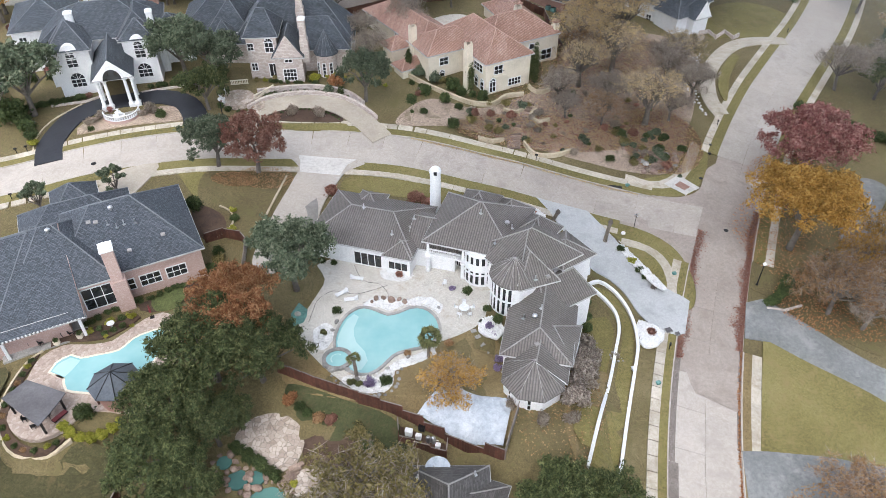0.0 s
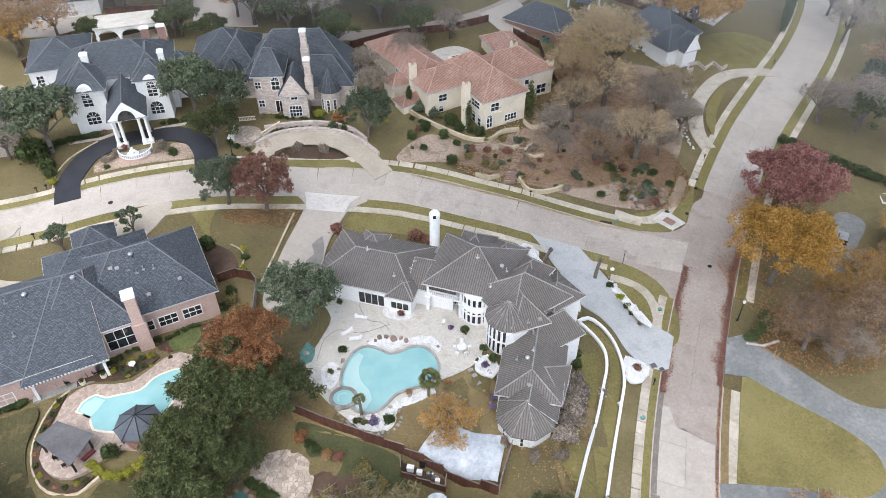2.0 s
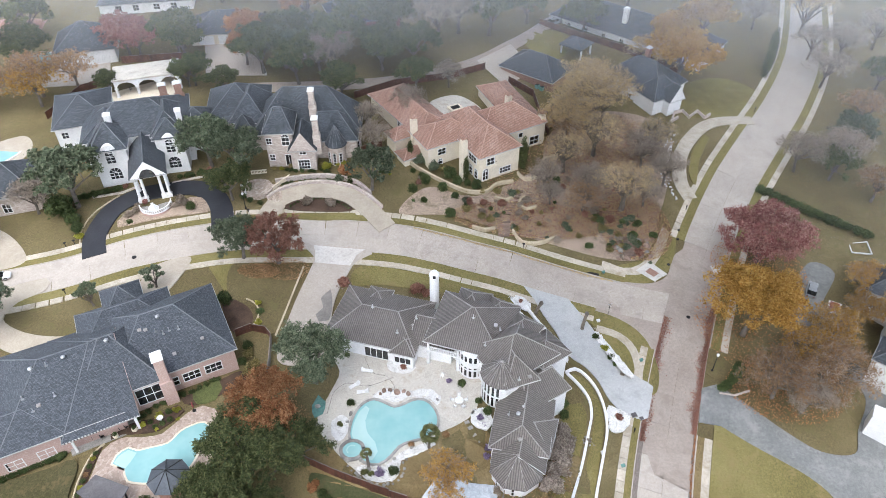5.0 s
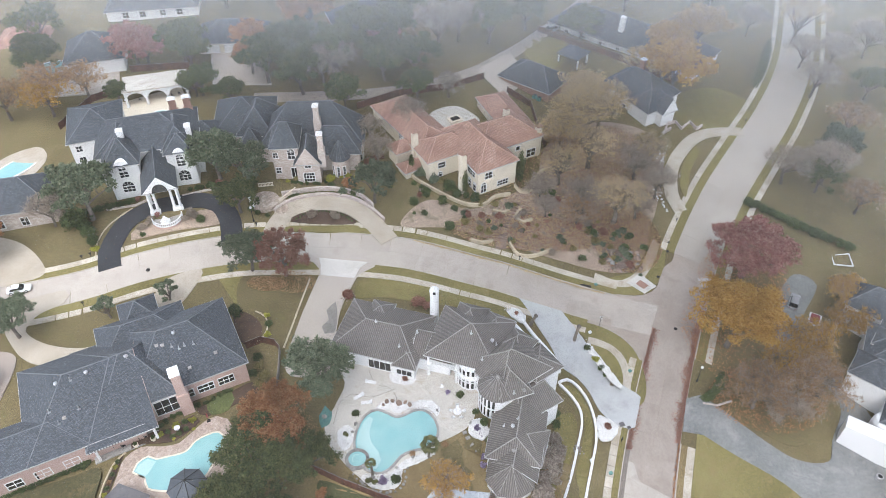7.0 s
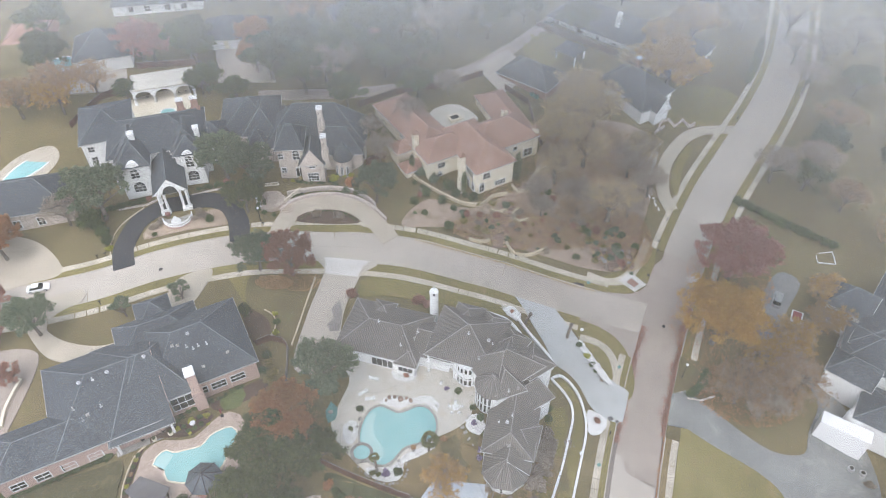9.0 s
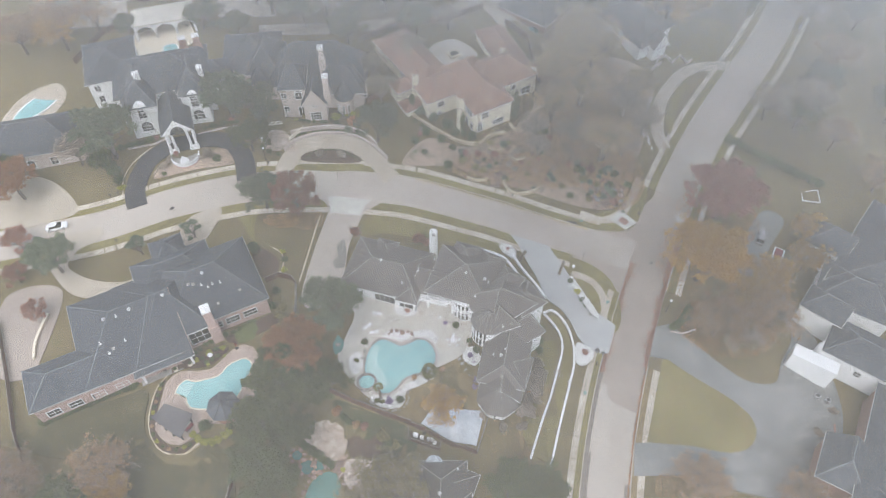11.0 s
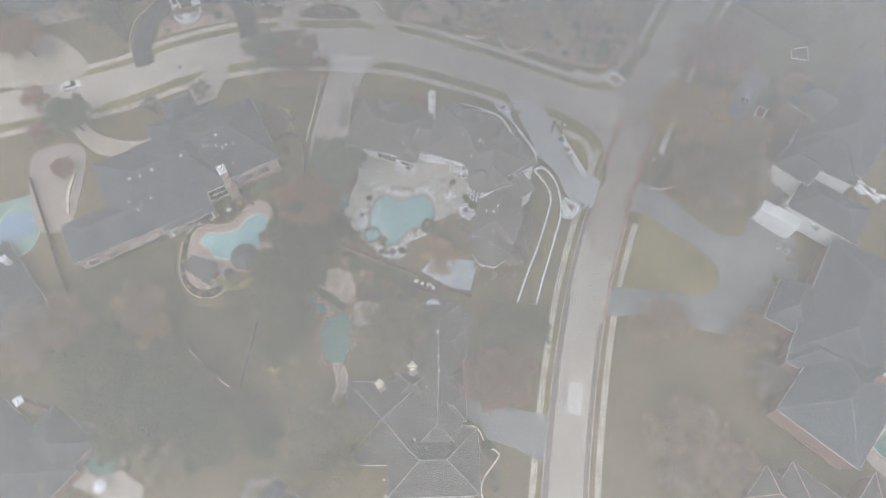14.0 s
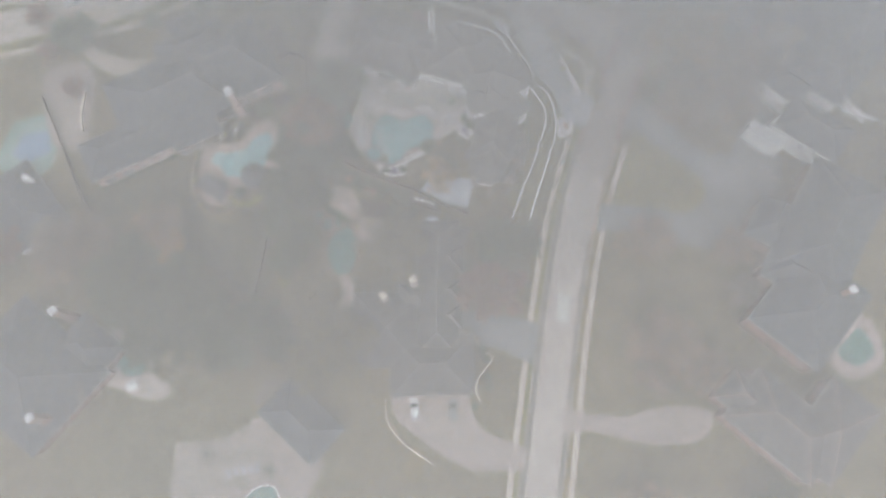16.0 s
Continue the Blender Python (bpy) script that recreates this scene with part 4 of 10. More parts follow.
class Block:
    """One roofed body of a house: eave outline L by W, turned by yaw, eave and ridge heights."""

    def __init__(self, house, cx, cy, L, W, yaw, z0, eave, rise, roof, wall, cap, over=0.5, gable=(False, False), fascia="trim", wall_label="", ridge=None, walls=True, recess=0.0):
        self.c, self.L, self.W, self.yaw, self.over, self.house = (cx, cy), L, W, yaw, over, house
        self.z0, self.eave = z0, eave
        T = pose(cx, cy, 0, 0, 0, yaw)
        self.recess = recess
        if walls:
            bm = bmesh.new()
            add_box(bm, 0, recess / 2, z0, L - 2 * over, W - 2 * over - recess, eave - z0 - 0.02)
            bmesh.ops.transform(bm, matrix=T, verts=bm.verts[:])
            bm.normal_update()
            uv_by_slope(bm)
            self.wall = part("wall", bm, wall, house, wall_label)
        x, y = L / 2, W / 2
        run = ridge if ridge is not None else min(y, x - 0.05)
        self.rise, self.run, self.gable = rise, run, gable
        ROOFS.setdefault(house.name, []).append(self)
        xa = -x if gable[0] else -x + run
        xb = x if gable[1] else x - run
        top = eave + rise
        bm = bmesh.new()
        e = [bm.verts.new((px, py, eave)) for px, py in ((-x, -y), (x, -y), (x, y), (-x, y))]
        lo = [bm.verts.new((v.co.x, v.co.y, eave - 0.22)) for v in e]
        r0, r1 = bm.verts.new((xa, 0, top)), bm.verts.new((xb, 0, top))
        if abs(xa - xb) < 0.06:
            bm.verts.remove(r1)
            r1 = r0
            bm.faces.new((e[0], e[1], r0))
            bm.faces.new((e[2], e[3], r0))
        else:
            bm.faces.new((e[0], e[1], r1, r0))
            bm.faces.new((e[2], e[3], r0, r1))
        bm.faces.new((e[1], e[2], r1))
        bm.faces.new((e[3], e[0], r0))
        for k in range(4):
            bm.faces.new((lo[k], lo[(k + 1) % 4], e[(k + 1) % 4], e[k]))
        bm.faces.new(lo[::-1])
        bmesh.ops.transform(bm, matrix=T, verts=bm.verts[:])
        bmesh.ops.recalc_face_normals(bm, faces=bm.faces[:])
        bm.normal_update()
        uv_by_slope(bm)
        self.roof = part("roof", bm, roof, house)
        lines = [((xa, 0, top), (xb, 0, top))] if xb - xa > 0.3 else []
        for (px, py), rx, g in (((-x, -y), xa, gable[0]), ((-x, y), xa, gable[0]), ((x, -y), xb, gable[1]), ((x, y), xb, gable[1])):
            if not g:
                lines.append(((px, py, eave), (rx, 0, top)))
        for a, b in lines:
            bm = bmesh.new()
            add_tube(bm, [a, b], [0.1, 0.1], 5)
            bmesh.ops.transform(bm, matrix=T, verts=bm.verts[:])
            part("ridge_cap", bm, cap, self.roof)
        for bx, by, lx, ly in ((0, -y, L + 0.16, 0.14), (0, y, L + 0.16, 0.14), (-x, 0, 0.14, W), (x, 0, 0.14, W)):
            bm = bmesh.new()
            add_box(bm, bx, by, eave - 0.26, lx, ly, 0.2)
            bmesh.ops.transform(bm, matrix=T, verts=bm.verts[:])
            part("gutter", bm, fascia, self.roof)
        for g, px in zip(gable, (-x, x)):
            if g:
                s = 1 if px > 0 else -1
                bm = bmesh.new()
                vs = [bm.verts.new(v) for v in ((px + s * 0.01, -y + 0.2, eave + 0.02), (px + s * 0.01, y - 0.2, eave + 0.02), (px + s * 0.01, 0, top - 0.12))]
                f = bm.faces.new(vs)
                r = bmesh.ops.extrude_face_region(bm, geom=[f])
                for v in r["geom"]:
                    if isinstance(v, bmesh.types.BMVert):
                        v.co.x += s * 0.06
                bmesh.ops.transform(bm, matrix=T, verts=bm.verts[:])
                bmesh.ops.recalc_face_normals(bm, faces=bm.faces[:])
                bm.normal_update()
                uv_by_slope(bm)
                part("gable", bm, wall, house)

    def top(self, x, y):
        """Height of the roof over a point, or far below where it has none."""
        p = pose(*self.c, 0, 0, 0, self.yaw).inverted() @ Vector((x, y, 0))
        a, b = self.L / 2, self.W / 2
        if abs(p.x) > a or abs(p.y) > b:
            return -99.0
        q = 1 - abs(p.y) / b
        if not self.gable[0]:
            q = min(q, (a + p.x) / self.run)
        if not self.gable[1]:
            q = min(q, (a - p.x) / self.run)
        return self.eave + self.rise * q

    def spot(self, side, u, out=0.0):
        """A point on a wall: u metres from its middle; and the wall's outward bearing in degrees."""
        x, y = self.L / 2 - self.over + out, self.W / 2 - self.over + out
        lx, ly, n = {"s": (u, -y + self.recess, -90), "n": (-u, y, 90), "e": (x, u, 0), "w": (-x, -u, 180)}[side]
        p = pose(*self.c, 0, 0, 0, self.yaw) @ Vector((lx, ly, 0))
        return p.x, p.y, self.yaw + n


def glazed(house, x, y, bearing, z, w, h, cols=2, rows=2, arch=False, frame="white_paint", bar=0.09, pane="glass", name="window"):
    """A window with its frame, bars and one pane for each column; arched at will."""
    T = pose(x, y, z, 0, 0, bearing + 90)
    # one lattice of frame and bars, with open fields for the panes
    us, vs = [], []
    for k in range(cols + 1):
        c, r = -w / 2 + w * k / cols, bar * (0.5 if 0 < k < cols else 0.8)
        us += [c - r, c + r]
    for k in range(rows + 1):
        c, r = h * k / rows, bar * (0.5 if 0 < k < rows else 0.7)
        vs += [c - r, c + r]
    bm = bmesh.new()
    grid = [[bm.verts.new((u, 0.02, v)) for u in us] for v in vs]
    cells = [bm.faces.new((grid[q][p_], grid[q][p_ + 1], grid[q + 1][p_ + 1], grid[q + 1][p_])) for q in range(len(vs) - 1) for p_ in range(len(us) - 1) if p_ % 2 == 0 or q % 2 == 0]
    ext = bmesh.ops.extrude_face_region(bm, geom=cells)
    for v in ext["geom"]:
        if isinstance(v, bmesh.types.BMVert):
            v.co.y -= 0.13
    bmesh.ops.recalc_face_normals(bm, faces=bm.faces[:])
    bmesh.ops.transform(bm, matrix=T, verts=bm.verts[:])
    win = part(name, bm, frame, house)
    for k in range(cols):
        bm = bmesh.new()
        add_box(bm, -w / 2 + w * (k + 0.5) / cols, -0.02, 0.02, w / cols - 0.02, 0.05, h - 0.04)
        bmesh.ops.transform(bm, matrix=T, verts=bm.verts[:])
        part("pane", bm, pane, win)
    if arch:
        bm = bmesh.new()
        ring = [bm.verts.new((w / 2 * math.cos(math.pi * k / 10), -0.045, h + w / 2 * math.sin(math.pi * k / 10))) for k in range(11)]
        f = bm.faces.new(ring)
        r = bmesh.ops.extrude_face_region(bm, geom=[f])
        for v in r["geom"]:
            if isinstance(v, bmesh.types.BMVert):
                v.co.y += 0.05
        bmesh.ops.transform(bm, matrix=T, verts=bm.verts[:])
        bmesh.ops.recalc_face_normals(bm, faces=bm.faces[:])
        part("pane", bm, pane, win)
        bm = bmesh.new()
        add_tube(bm, [(w / 2 * math.cos(math.pi * k / 12), -0.05, h + w / 2 * math.sin(math.pi * k / 12)) for k in range(13)], [bar * 0.9] * 13, 4)
        bmesh.ops.transform(bm, matrix=T, verts=bm.verts[:])
        part("arch_frame", bm, frame, win)
        for a in (math.pi / 4, math.pi / 2, 3 * math.pi / 4):
            bm = bmesh.new()
            add_tube(bm, [(0, -0.05, h), (w / 2 * math.cos(a), -0.05, h + w / 2 * math.sin(a))], [bar * 0.5] * 2, 4)
            bmesh.ops.transform(bm, matrix=T, verts=bm.verts[:])
            part("glazing_bar", bm, frame, win)
    return win


def win(b, side, u, z, w, h, cols=2, rows=2, **kw):
    x, y, n = b.spot(side, u)
    return glazed(b.house, x, y, n, b.z0 + z, w, h, cols, rows, **kw)


def chimney(house, x, y, z0, z1, lx, ly, yaw, m, cap="white_paint", label=""):
    bm = boxed(x, y, z0, lx, ly, z1 - z0, yaw)
    add_box(bm, x, y, z0, lx * 1.35, ly * 1.25, (z1 - z0) * 0.55, yaw)
    bm.normal_update()
    uv_by_slope(bm)
    c = part("chimney", bm, m, house, label)
    bm = boxed(x, y, z1, lx + 0.3, ly + 0.3, 0.22, yaw, bevel=0.04)
    add_box(bm, x, y, z1 + 0.2, lx - 0.3, ly - 0.3, 0.25, yaw)
    part("chimney_cap", bm, cap, c)


def vents(house, spots):
    """Plumbing pipes and turbine vents on a roof: (x, y, kind)."""
    for x, y, kind in spots:
        z = max([H(x, y)] + [b.top(x, y) for b in ROOFS[house.name]])
        bm = bmesh.new()
        if kind == "pipe":
            add_tube(bm, [(x, y, z - 0.3), (x, y, z + 0.7)], [0.1, 0.1], 8)
            add_box(bm, x, y, z - 0.1, 0.45, 0.45, 0.14, 30)
        elif kind == "turbine":
            add_lathe(bm, x, y, [(0.16, z - 0.3), (0.16, z + 0.15), (0.34, z + 0.25), (0.36, z + 0.5), (0.2, z + 0.66), (0.02, z + 0.68)], 12)
        else:
            add_box(bm, x, y, z - 0.1, 0.6, 0.6, 0.3, 25, bevel=0.05)
        part("roof_vent", bm, "chrome" if kind != "box" else "ridge_grey", house)


def turret(house, x, y, r, z0, eave, apex, roof, wall, cap, sides=12, turn=0.0, over=0.45):
    bm = bmesh.new()
    add_lathe(bm, x, y, [(r - over, z0), (r - over, eave)], sides, turn, turn + 360)
    bm.normal_update()
    uv_by_slope(bm)
    part("turret_wall", bm, wall, house)
    bm = bmesh.new()
    add_lathe(bm, x, y, [(r - over, eave - 0.2), (r, eave - 0.2), (r, eave), (0.03, apex)], sides, turn, turn + 360)
    bm.normal_update()
    uv_by_slope(bm)
    t = part("turret_roof", bm, roof, house)
    for k in range(sides):
        a = radians(turn + 360 * k / sides)
        bm = bmesh.new()
        add_tube(bm, [(x + r * math.cos(a), y + r * math.sin(a), eave), (x, y, apex)], [0.05, 0.05], 4)
        part("ridge_cap", bm, cap, t)
    return t


def home(name, x, y, label, group="houses"):
    return thing(name, x, y, H(x, y), label, "house", group)

# the white house by the pool
A = home("white_house", 0, 84, "white stucco house with grey ribbed tile roofs beside a pool")
GT = dict(roof="tile_grey", wall="white_paint", cap="ridge_grey")
a1 = Block(A, -10.8, 86.5, 17.0, 12.9, -16, -1.0, 3.9, 2.6, ridge=5.1, **GT)
a1b = Block(A, -6.1, 80.4, 4.6, 5.0, -16, -1.0, 3.72, 1.3, **GT)
a1c = Block(A, -0.5, 83.9, 8.0, 9.0, -16, -1.0, 3.85, 2.5, gable=(True, True), **GT)
a2 = Block(A, 5.56, 83.0, 14.0, 12.8, -18, -1.0, 6.1, 4.1, recess=2.4, ridge=6.8, **GT)
a3 = Block(A, 17.6, 78.2, 6.4, 6.6, 34, -3.0, 5.2, 1.9, **GT)
a4 = Block(A, 12.2, 77.3, 12.0, 10.0, 34.5, -3.0, 5.8, 4.0, ridge=5.7, **GT)
a4b = Block(A, 11.7, 74.7, 9.0, 6.2, 110, -3.0, 5.3, 3.2, ridge=3.8, **GT)
a5 = Block(A, 15.8, 72.6, 9.0, 7.4, 32, -4.5, 2.6, 2.6, ridge=1.5, **GT)
a6 = Block(A, 13.05, 65.6, 11.0, 9.4, 78, -4.5, 1.75, 3.1, gable=(False, True), ridge=2.9, **GT)
a6b = Block(A, 12.4, 61.2, 6.0, 8.4, 76, -4.5, 0.65, 3.0, gable=(True, True), **GT)
a7 = Block(A, 14.5, 64.3, 7.0, 7.0, -17.6, -4.5, 1.4, 2.4, **GT)
turret(A, 11.6, 58.6, 4.35, -4.5, 0.62, 3.68, "tile_grey", "white_paint", "ridge_grey", 8, 12)
turret(A, 9.85, 72.8, 3.45, -2.0, 5.5, 8.4, "tile_grey", "white_paint", "ridge_grey", 14)

# the grey-roofed brick house
B = home("brick_house", -58, 70, "pink brick house with large blue-grey shingle roofs")
BT = dict(roof="shingle_blue", wall="pink_brick", cap="ridge_blue")
b1 = Block(B, -47.1, 80.45, 20.0, 17.7, 27.5, 0.5, 6.4, 6.0, ridge=7.3, **BT)
b2 = Block(B, -61.9, 70.3, 18.0, 21.0, 27.5, 0, 5.5, 6.6, gable=(False, True), ridge=8.5, **BT)
b3 = Block(B, -57.3, 72.65, 11.3, 23.0, 27.5, 0, 4.75, 7.6, recess=3.6, gable=(False, True), ridge=7.6, **BT)
b3b = Block(B, -53.7, 74.5, 13.4, 15.8, 27.5, 0.3, 6.8, 5.62, ridge=5.9, **BT)
b4 = Block(B, -67.5, 61.1, 19.5, 9.7, 27.5, -1, 5.46, 3.05, **BT)
b5 = Block(B, -55.0, 84.1, 16.0, 10.2, 27.5, 0.5, 6.2, 3.6, **BT)
b6 = Block(B, -57.4, 89.2, 7.0, 7.4, 27.5, 0.5, 6.25, 3.0, **BT)
chimney(B, -44.5, 71.2, 0, 11.3, 1.5, 2.0, 27.5, "pink_brick", label="tall tapered pink brick chimney")

# the columned white house over the road
C = home("columned_house", -68, 134, "white two-storey house with a columned portico")
CT = dict(roof="shingle_dark", wall="white_paint", cap="ridge_blue")
c1 = Block(C, -68.2, 137.8, 23.0, 16.0, 17, 4.0, 14.6, 4.6, **CT)
c2 = Block(C, -82.2, 142.5, 12.6, 16.8, 20, 4.0, 14.5, 3.4, **CT)
c3 = Block(C, -71.3, 129.0, 7.8, 10.0, 16, 4.0, 14.6, 4.2, **CT)
c4 = Block(C, -59.4, 132.4, 6.7, 8.0, 13, 4.0, 15.0, 2.9, **CT)

# slate house
D = home("slate_house", -36, 146, "stone house with steep blue slate roofs and chimneys")
DT = dict(roof="shingle_dark", wall="stone_wall", cap="ridge_blue")
d1 = Block(D, -31.0, 144.0, 25.0, 12.4, 3, 4.0, 10.5, 8.6, ridge=7.5, **DT)
d2 = Block(D, -48.6, 150.0, 15.0, 17.0, 8, 4.0, 11.2, 5.6, **DT)
d3 = Block(D, -36.0, 136.2, 6.9, 9.4, 4, 4.0, 14.3, 4.1, ridge=2.6, **DT)
d4 = Block(D, -30.9, 135.0, 9.2, 6.4, 94, 4.0, 10.6, 4.7, gable=(True, False), **DT)
d5 = Block(D, -25.4, 139.2, 13.0, 8.6, 3, 4.0, 10.3, 5.2, **DT)

# tiled villa
V = home("villa", 6, 146, "cream stucco villa with red clay tile roofs")
VT = dict(roof="tile_red", wall="cream_stucco", cap="ridge_red")
v1 = Block(V, 8.4, 138.6, 20.0, 11.4, 119, 3.0, 10.6, 4.2, **VT)
v2 = Block(V, 14.0, 143.6, 18.0, 12.0, 29, 3.0, 10.6, 4.1, **VT)
v3 = Block(V, -7.0, 149.0, 25.0, 10.5, 123, 3.0, 10.2, 2.8, **VT)
v4 = Block(V, 0.6, 139.0, 14.0, 10.0, 29, 3.0, 10.4, 2.8, **VT)
v5 = Block(V, 17.0, 154.0, 22.0, 8.5, 112, 3.0, 9.2, 2.2, **VT)

# far houses
def plain_house(name, label, blocks, x, y):
    h = home(name, x, y, label)
    out = [Block(h, *b[:8], b[8], b[9], b[10], gable=b[11] if len(b) > 11 else (False, False)) for b in blocks]
    return h, out


N1, n1 = plain_house("long_house", "long pale house with a dark hipped roof", [(58, 201, 50, 17, -40, 2, 8, 5, "shingle_dark", "white_paint", "ridge_blue")], 58, 201)
N2, n2 = plain_house("green_roofed_house", "white house with grey-green slate roofs", [(54, 170, 18, 13, -48, 1, 8, 5.2, "shingle_blue", "white_paint", "ridge_blue"), (56, 163, 10, 8, 30, 1, 7.6, 4.2, "shingle_blue", "white_paint", "ridge_blue")], 54, 170)
N3, n3 = plain_house("dark_garage", "brick garage with a dark shingle roof", [(26, 176, 17, 12, -38, 3, 8, 4, "shingle_dark", "red_brick", "ridge_blue")], 26, 176)
N4, n4 = plain_house("white_garage", "white garage with wide doors and a dark roof", [(-96.6, 181.4, 16, 15, 16.5, 7, 13.0, 5.4, "shingle_dark", "white_paint", "ridge_blue")], -96.6, 181.4)
N5, n5 = plain_house("grey_house", "grey-roofed house with a pale garage", [(-60.4, 191.8, 20, 13, 5, 7, 13.0, 4.2, "shingle_dark", "cream_stucco", "ridge_blue")], -60.4, 191.8)
N6, n6 = plain_house("tall_white_house", "white two-storey house with a dark roof", [(-90, 214, 28, 14, 10, 5, 13, 5, "shingle_dark", "white_paint", "ridge_blue")], -90, 214)
N7, n7 = plain_house("slate_roofed_house", "house with a slate-blue roof behind trees", [(-23.5, 202.4, 20, 16, 20, 6, 12.6, 5.5, "shingle_blue", "red_brick", "ridge_blue")], -23.5, 202.4)

# house to the south
S, s1 = plain_house("south_house", "brick house with brown-grey shingle roofs", [(0.6, 31.5, 30, 9.6, 90, -7.5, -0.9, 3.8, "shingle_brown", "red_brick", "ridge_grey"),
    (1.5, 41.5, 10, 9, -20, -7, -1.2, 2.6, "shingle_brown", "red_brick", "ridge_grey"), (-0.2, 14.6, 17.6, 12.5, 2, -8, -1.2, 3.6, "shingle_brown", "red_brick", "ridge_grey")], -6, 31)

# east houses
E1, e1 = plain_house("east_white_house", "white house with dark grey roofs among trees", [(99, 93, 30, 16, 50, -8, 0.5, 5, "shingle_dark", "white_paint", "ridge_blue"),
    (90, 84, 16, 12, -30, -8, -0.5, 4, "shingle_dark", "white_paint", "ridge_blue"), (88, 70, 16, 10, -35, -9, -2.0, 3, "shingle_dark", "white_paint", "ridge_blue")], 95, 88)
E2, e2 = plain_house("east_brick_house", "brick house with sprawling grey shingle roofs", [(88, 46, 30, 18, 60, -10, -2.5, 5.4, "shingle_dark", "red_brick", "ridge_blue"),
    (82, 28, 22, 18, 50, -10, -2.5, 5, "shingle_dark", "red_brick", "ridge_blue")], 86, 40)
E3, e3 = plain_house("red_roofed_house", "house with weathered red-brown roofs", [(74, 3, 22, 14, -40, -11, -4, 4, "shingle_brown", "red_brick", "ridge_red"), (84, 2, 12, 20, -40, -11, -4, 3.6, "shingle_brown", "red_brick", "ridge_red")], 76, 2)
W1, w1 = plain_house("southwest_house", "house with a dark shingle roof and chimneys", [(-84, 12, 26, 22, -38, -6, 0.5, 6, "shingle_dark", "red_brick", "ridge_blue")], -84, 12)

# ---- trees and shrubs ----
def leaf_quads(name, blobs, count, size, material, parent, seed, long=1.0, shell=0.5, droop=0.0):
    """Many small leaves round the blobs (x, y, z, radius), each a bent pair of triangles."""
    rng = np.random.default_rng(seed)
    B = np.array(blobs, float)
    w = B[:, 3] ** 2
    pick = rng.choice(len(B), count, p=w / w.sum())
    d = rng.normal(size=(count, 3))
    d /= np.linalg.norm(d, axis=1)[:, None]
    rad = B[pick, 3] * (shell + (1 - shell) * rng.random(count)) * (1 + 0.16 * rng.normal(size=count))
    c = B[pick, :3] + d * rad[:, None] * np.array((1, 1, 0.82))
    n = d + 0.75 * rng.normal(size=(count, 3)) + np.array((0, 0, 0.35 - droop))
    n /= np.linalg.norm(n, axis=1)[:, None]
    t = np.cross(n, rng.normal(size=(count, 3)))
    t /= np.linalg.norm(t, axis=1)[:, None]
    b = np.cross(n, t)
    s = size * (0.55 + 0.9 * rng.random(count))[:, None]
    v = np.stack([c - t * s * long, c - b * s * 0.5 / long - n * s * 0.18, c + t * s * long, c + b * s * 0.5 / long - n * s * 0.18], 1).reshape(-1, 3)
    me = bpy.data.meshes.new(name)
    me.vertices.add(count * 4)
    me.vertices.foreach_set("co", v.astype(np.float32).ravel())
    me.loops.add(count * 4)
    me.loops.foreach_set("vertex_index", np.arange(count * 4, dtype=np.int32))
    me.polygons.add(count)
    me.polygons.foreach_set("loop_start", np.arange(0, count * 4, 4, dtype=np.int32))
    me.update(calc_edges=True)
    me.materials.append(M[material])
    ob = new(name, me)
    ob.parent = parent
    return ob


TREES = {
    # height, crown radius, crown base, blobs, leaves, leaf size, stretch, shell, material, label
    "live_oak": (9.0, 5.4, 2.0, 34, 24000, 0.145, 1.15, 0.35, "oak", "dark green live oak with a dense broad crown"),
    "rust_oak": (9.6, 5.6, 2.4, 36, 24000, 0.14, 1.1, 0.3, "rust", "oak with rust-orange autumn leaves"),
    "gold_oak": (11.0, 7.0, 3.0, 46, 26000, 0.16, 1.1, 0.3, "gold", "large oak with golden autumn leaves"),
    "red_oak": (9.5, 6.4, 2.6, 40, 20000, 0.16, 1.1, 0.3, "maroon", "oak with dark red autumn leaves"),
    "red_pear": (8.4, 4.8, 2.0, 28, 14000, 0.14, 1.1, 0.3, "redbrown", "pear tree with red-brown autumn leaves"),
    "bare_tree": (9.0, 5.6, 2.6, 40, 2600, 0.2, 3.6, 0.05, "twigs", "leafless tree with a haze of brown twigs"),
    "peach_tree": (9.0, 6.2, 2.6, 46, 6500, 0.13, 1.3, 0.15, "peach", "thin-leaved tree with fading orange leaves"),
    "olive_tree": (9.5, 6.0, 2.6, 40, 10000, 0.15, 1.2, 0.25, "olive", "tree with thin yellow-green leaves"),
    "thin_gold": (8.0, 5.4, 2.0, 40, 8000, 0.14, 1.1, 0.15, "gold", "small oak with thinning golden leaves"),
    "brown_oak": (12.5, 6.8, 2.8, 60, 8000, 0.125, 1.4, 0.1, "fading", "tall oak with fading yellow-brown leaves"),
    "spreading_oak": (11.5, 7.4, 3.2, 44, 3600, 0.13, 1.2, 0.15, "fading", "old oak with dark limbs and few brown leaves"),
    "yellow_oak": (11.0, 7.0, 2.6, 46, 24000, 0.165, 1.1, 0.3, "olive", "broad oak with dull yellow-green leaves"),
    "magnolia": (5.6, 2.2, 0.8, 12, 3600, 0.19, 1.1, 0.4, "magnolia", "small grey-green magnolia tree"),
    "elm": (9.0, 5.0, 2.2, 32, 18000, 0.15, 1.1, 0.35, "magnolia", "grey-green evergreen tree with a full crown"),
}
made_trees = {}


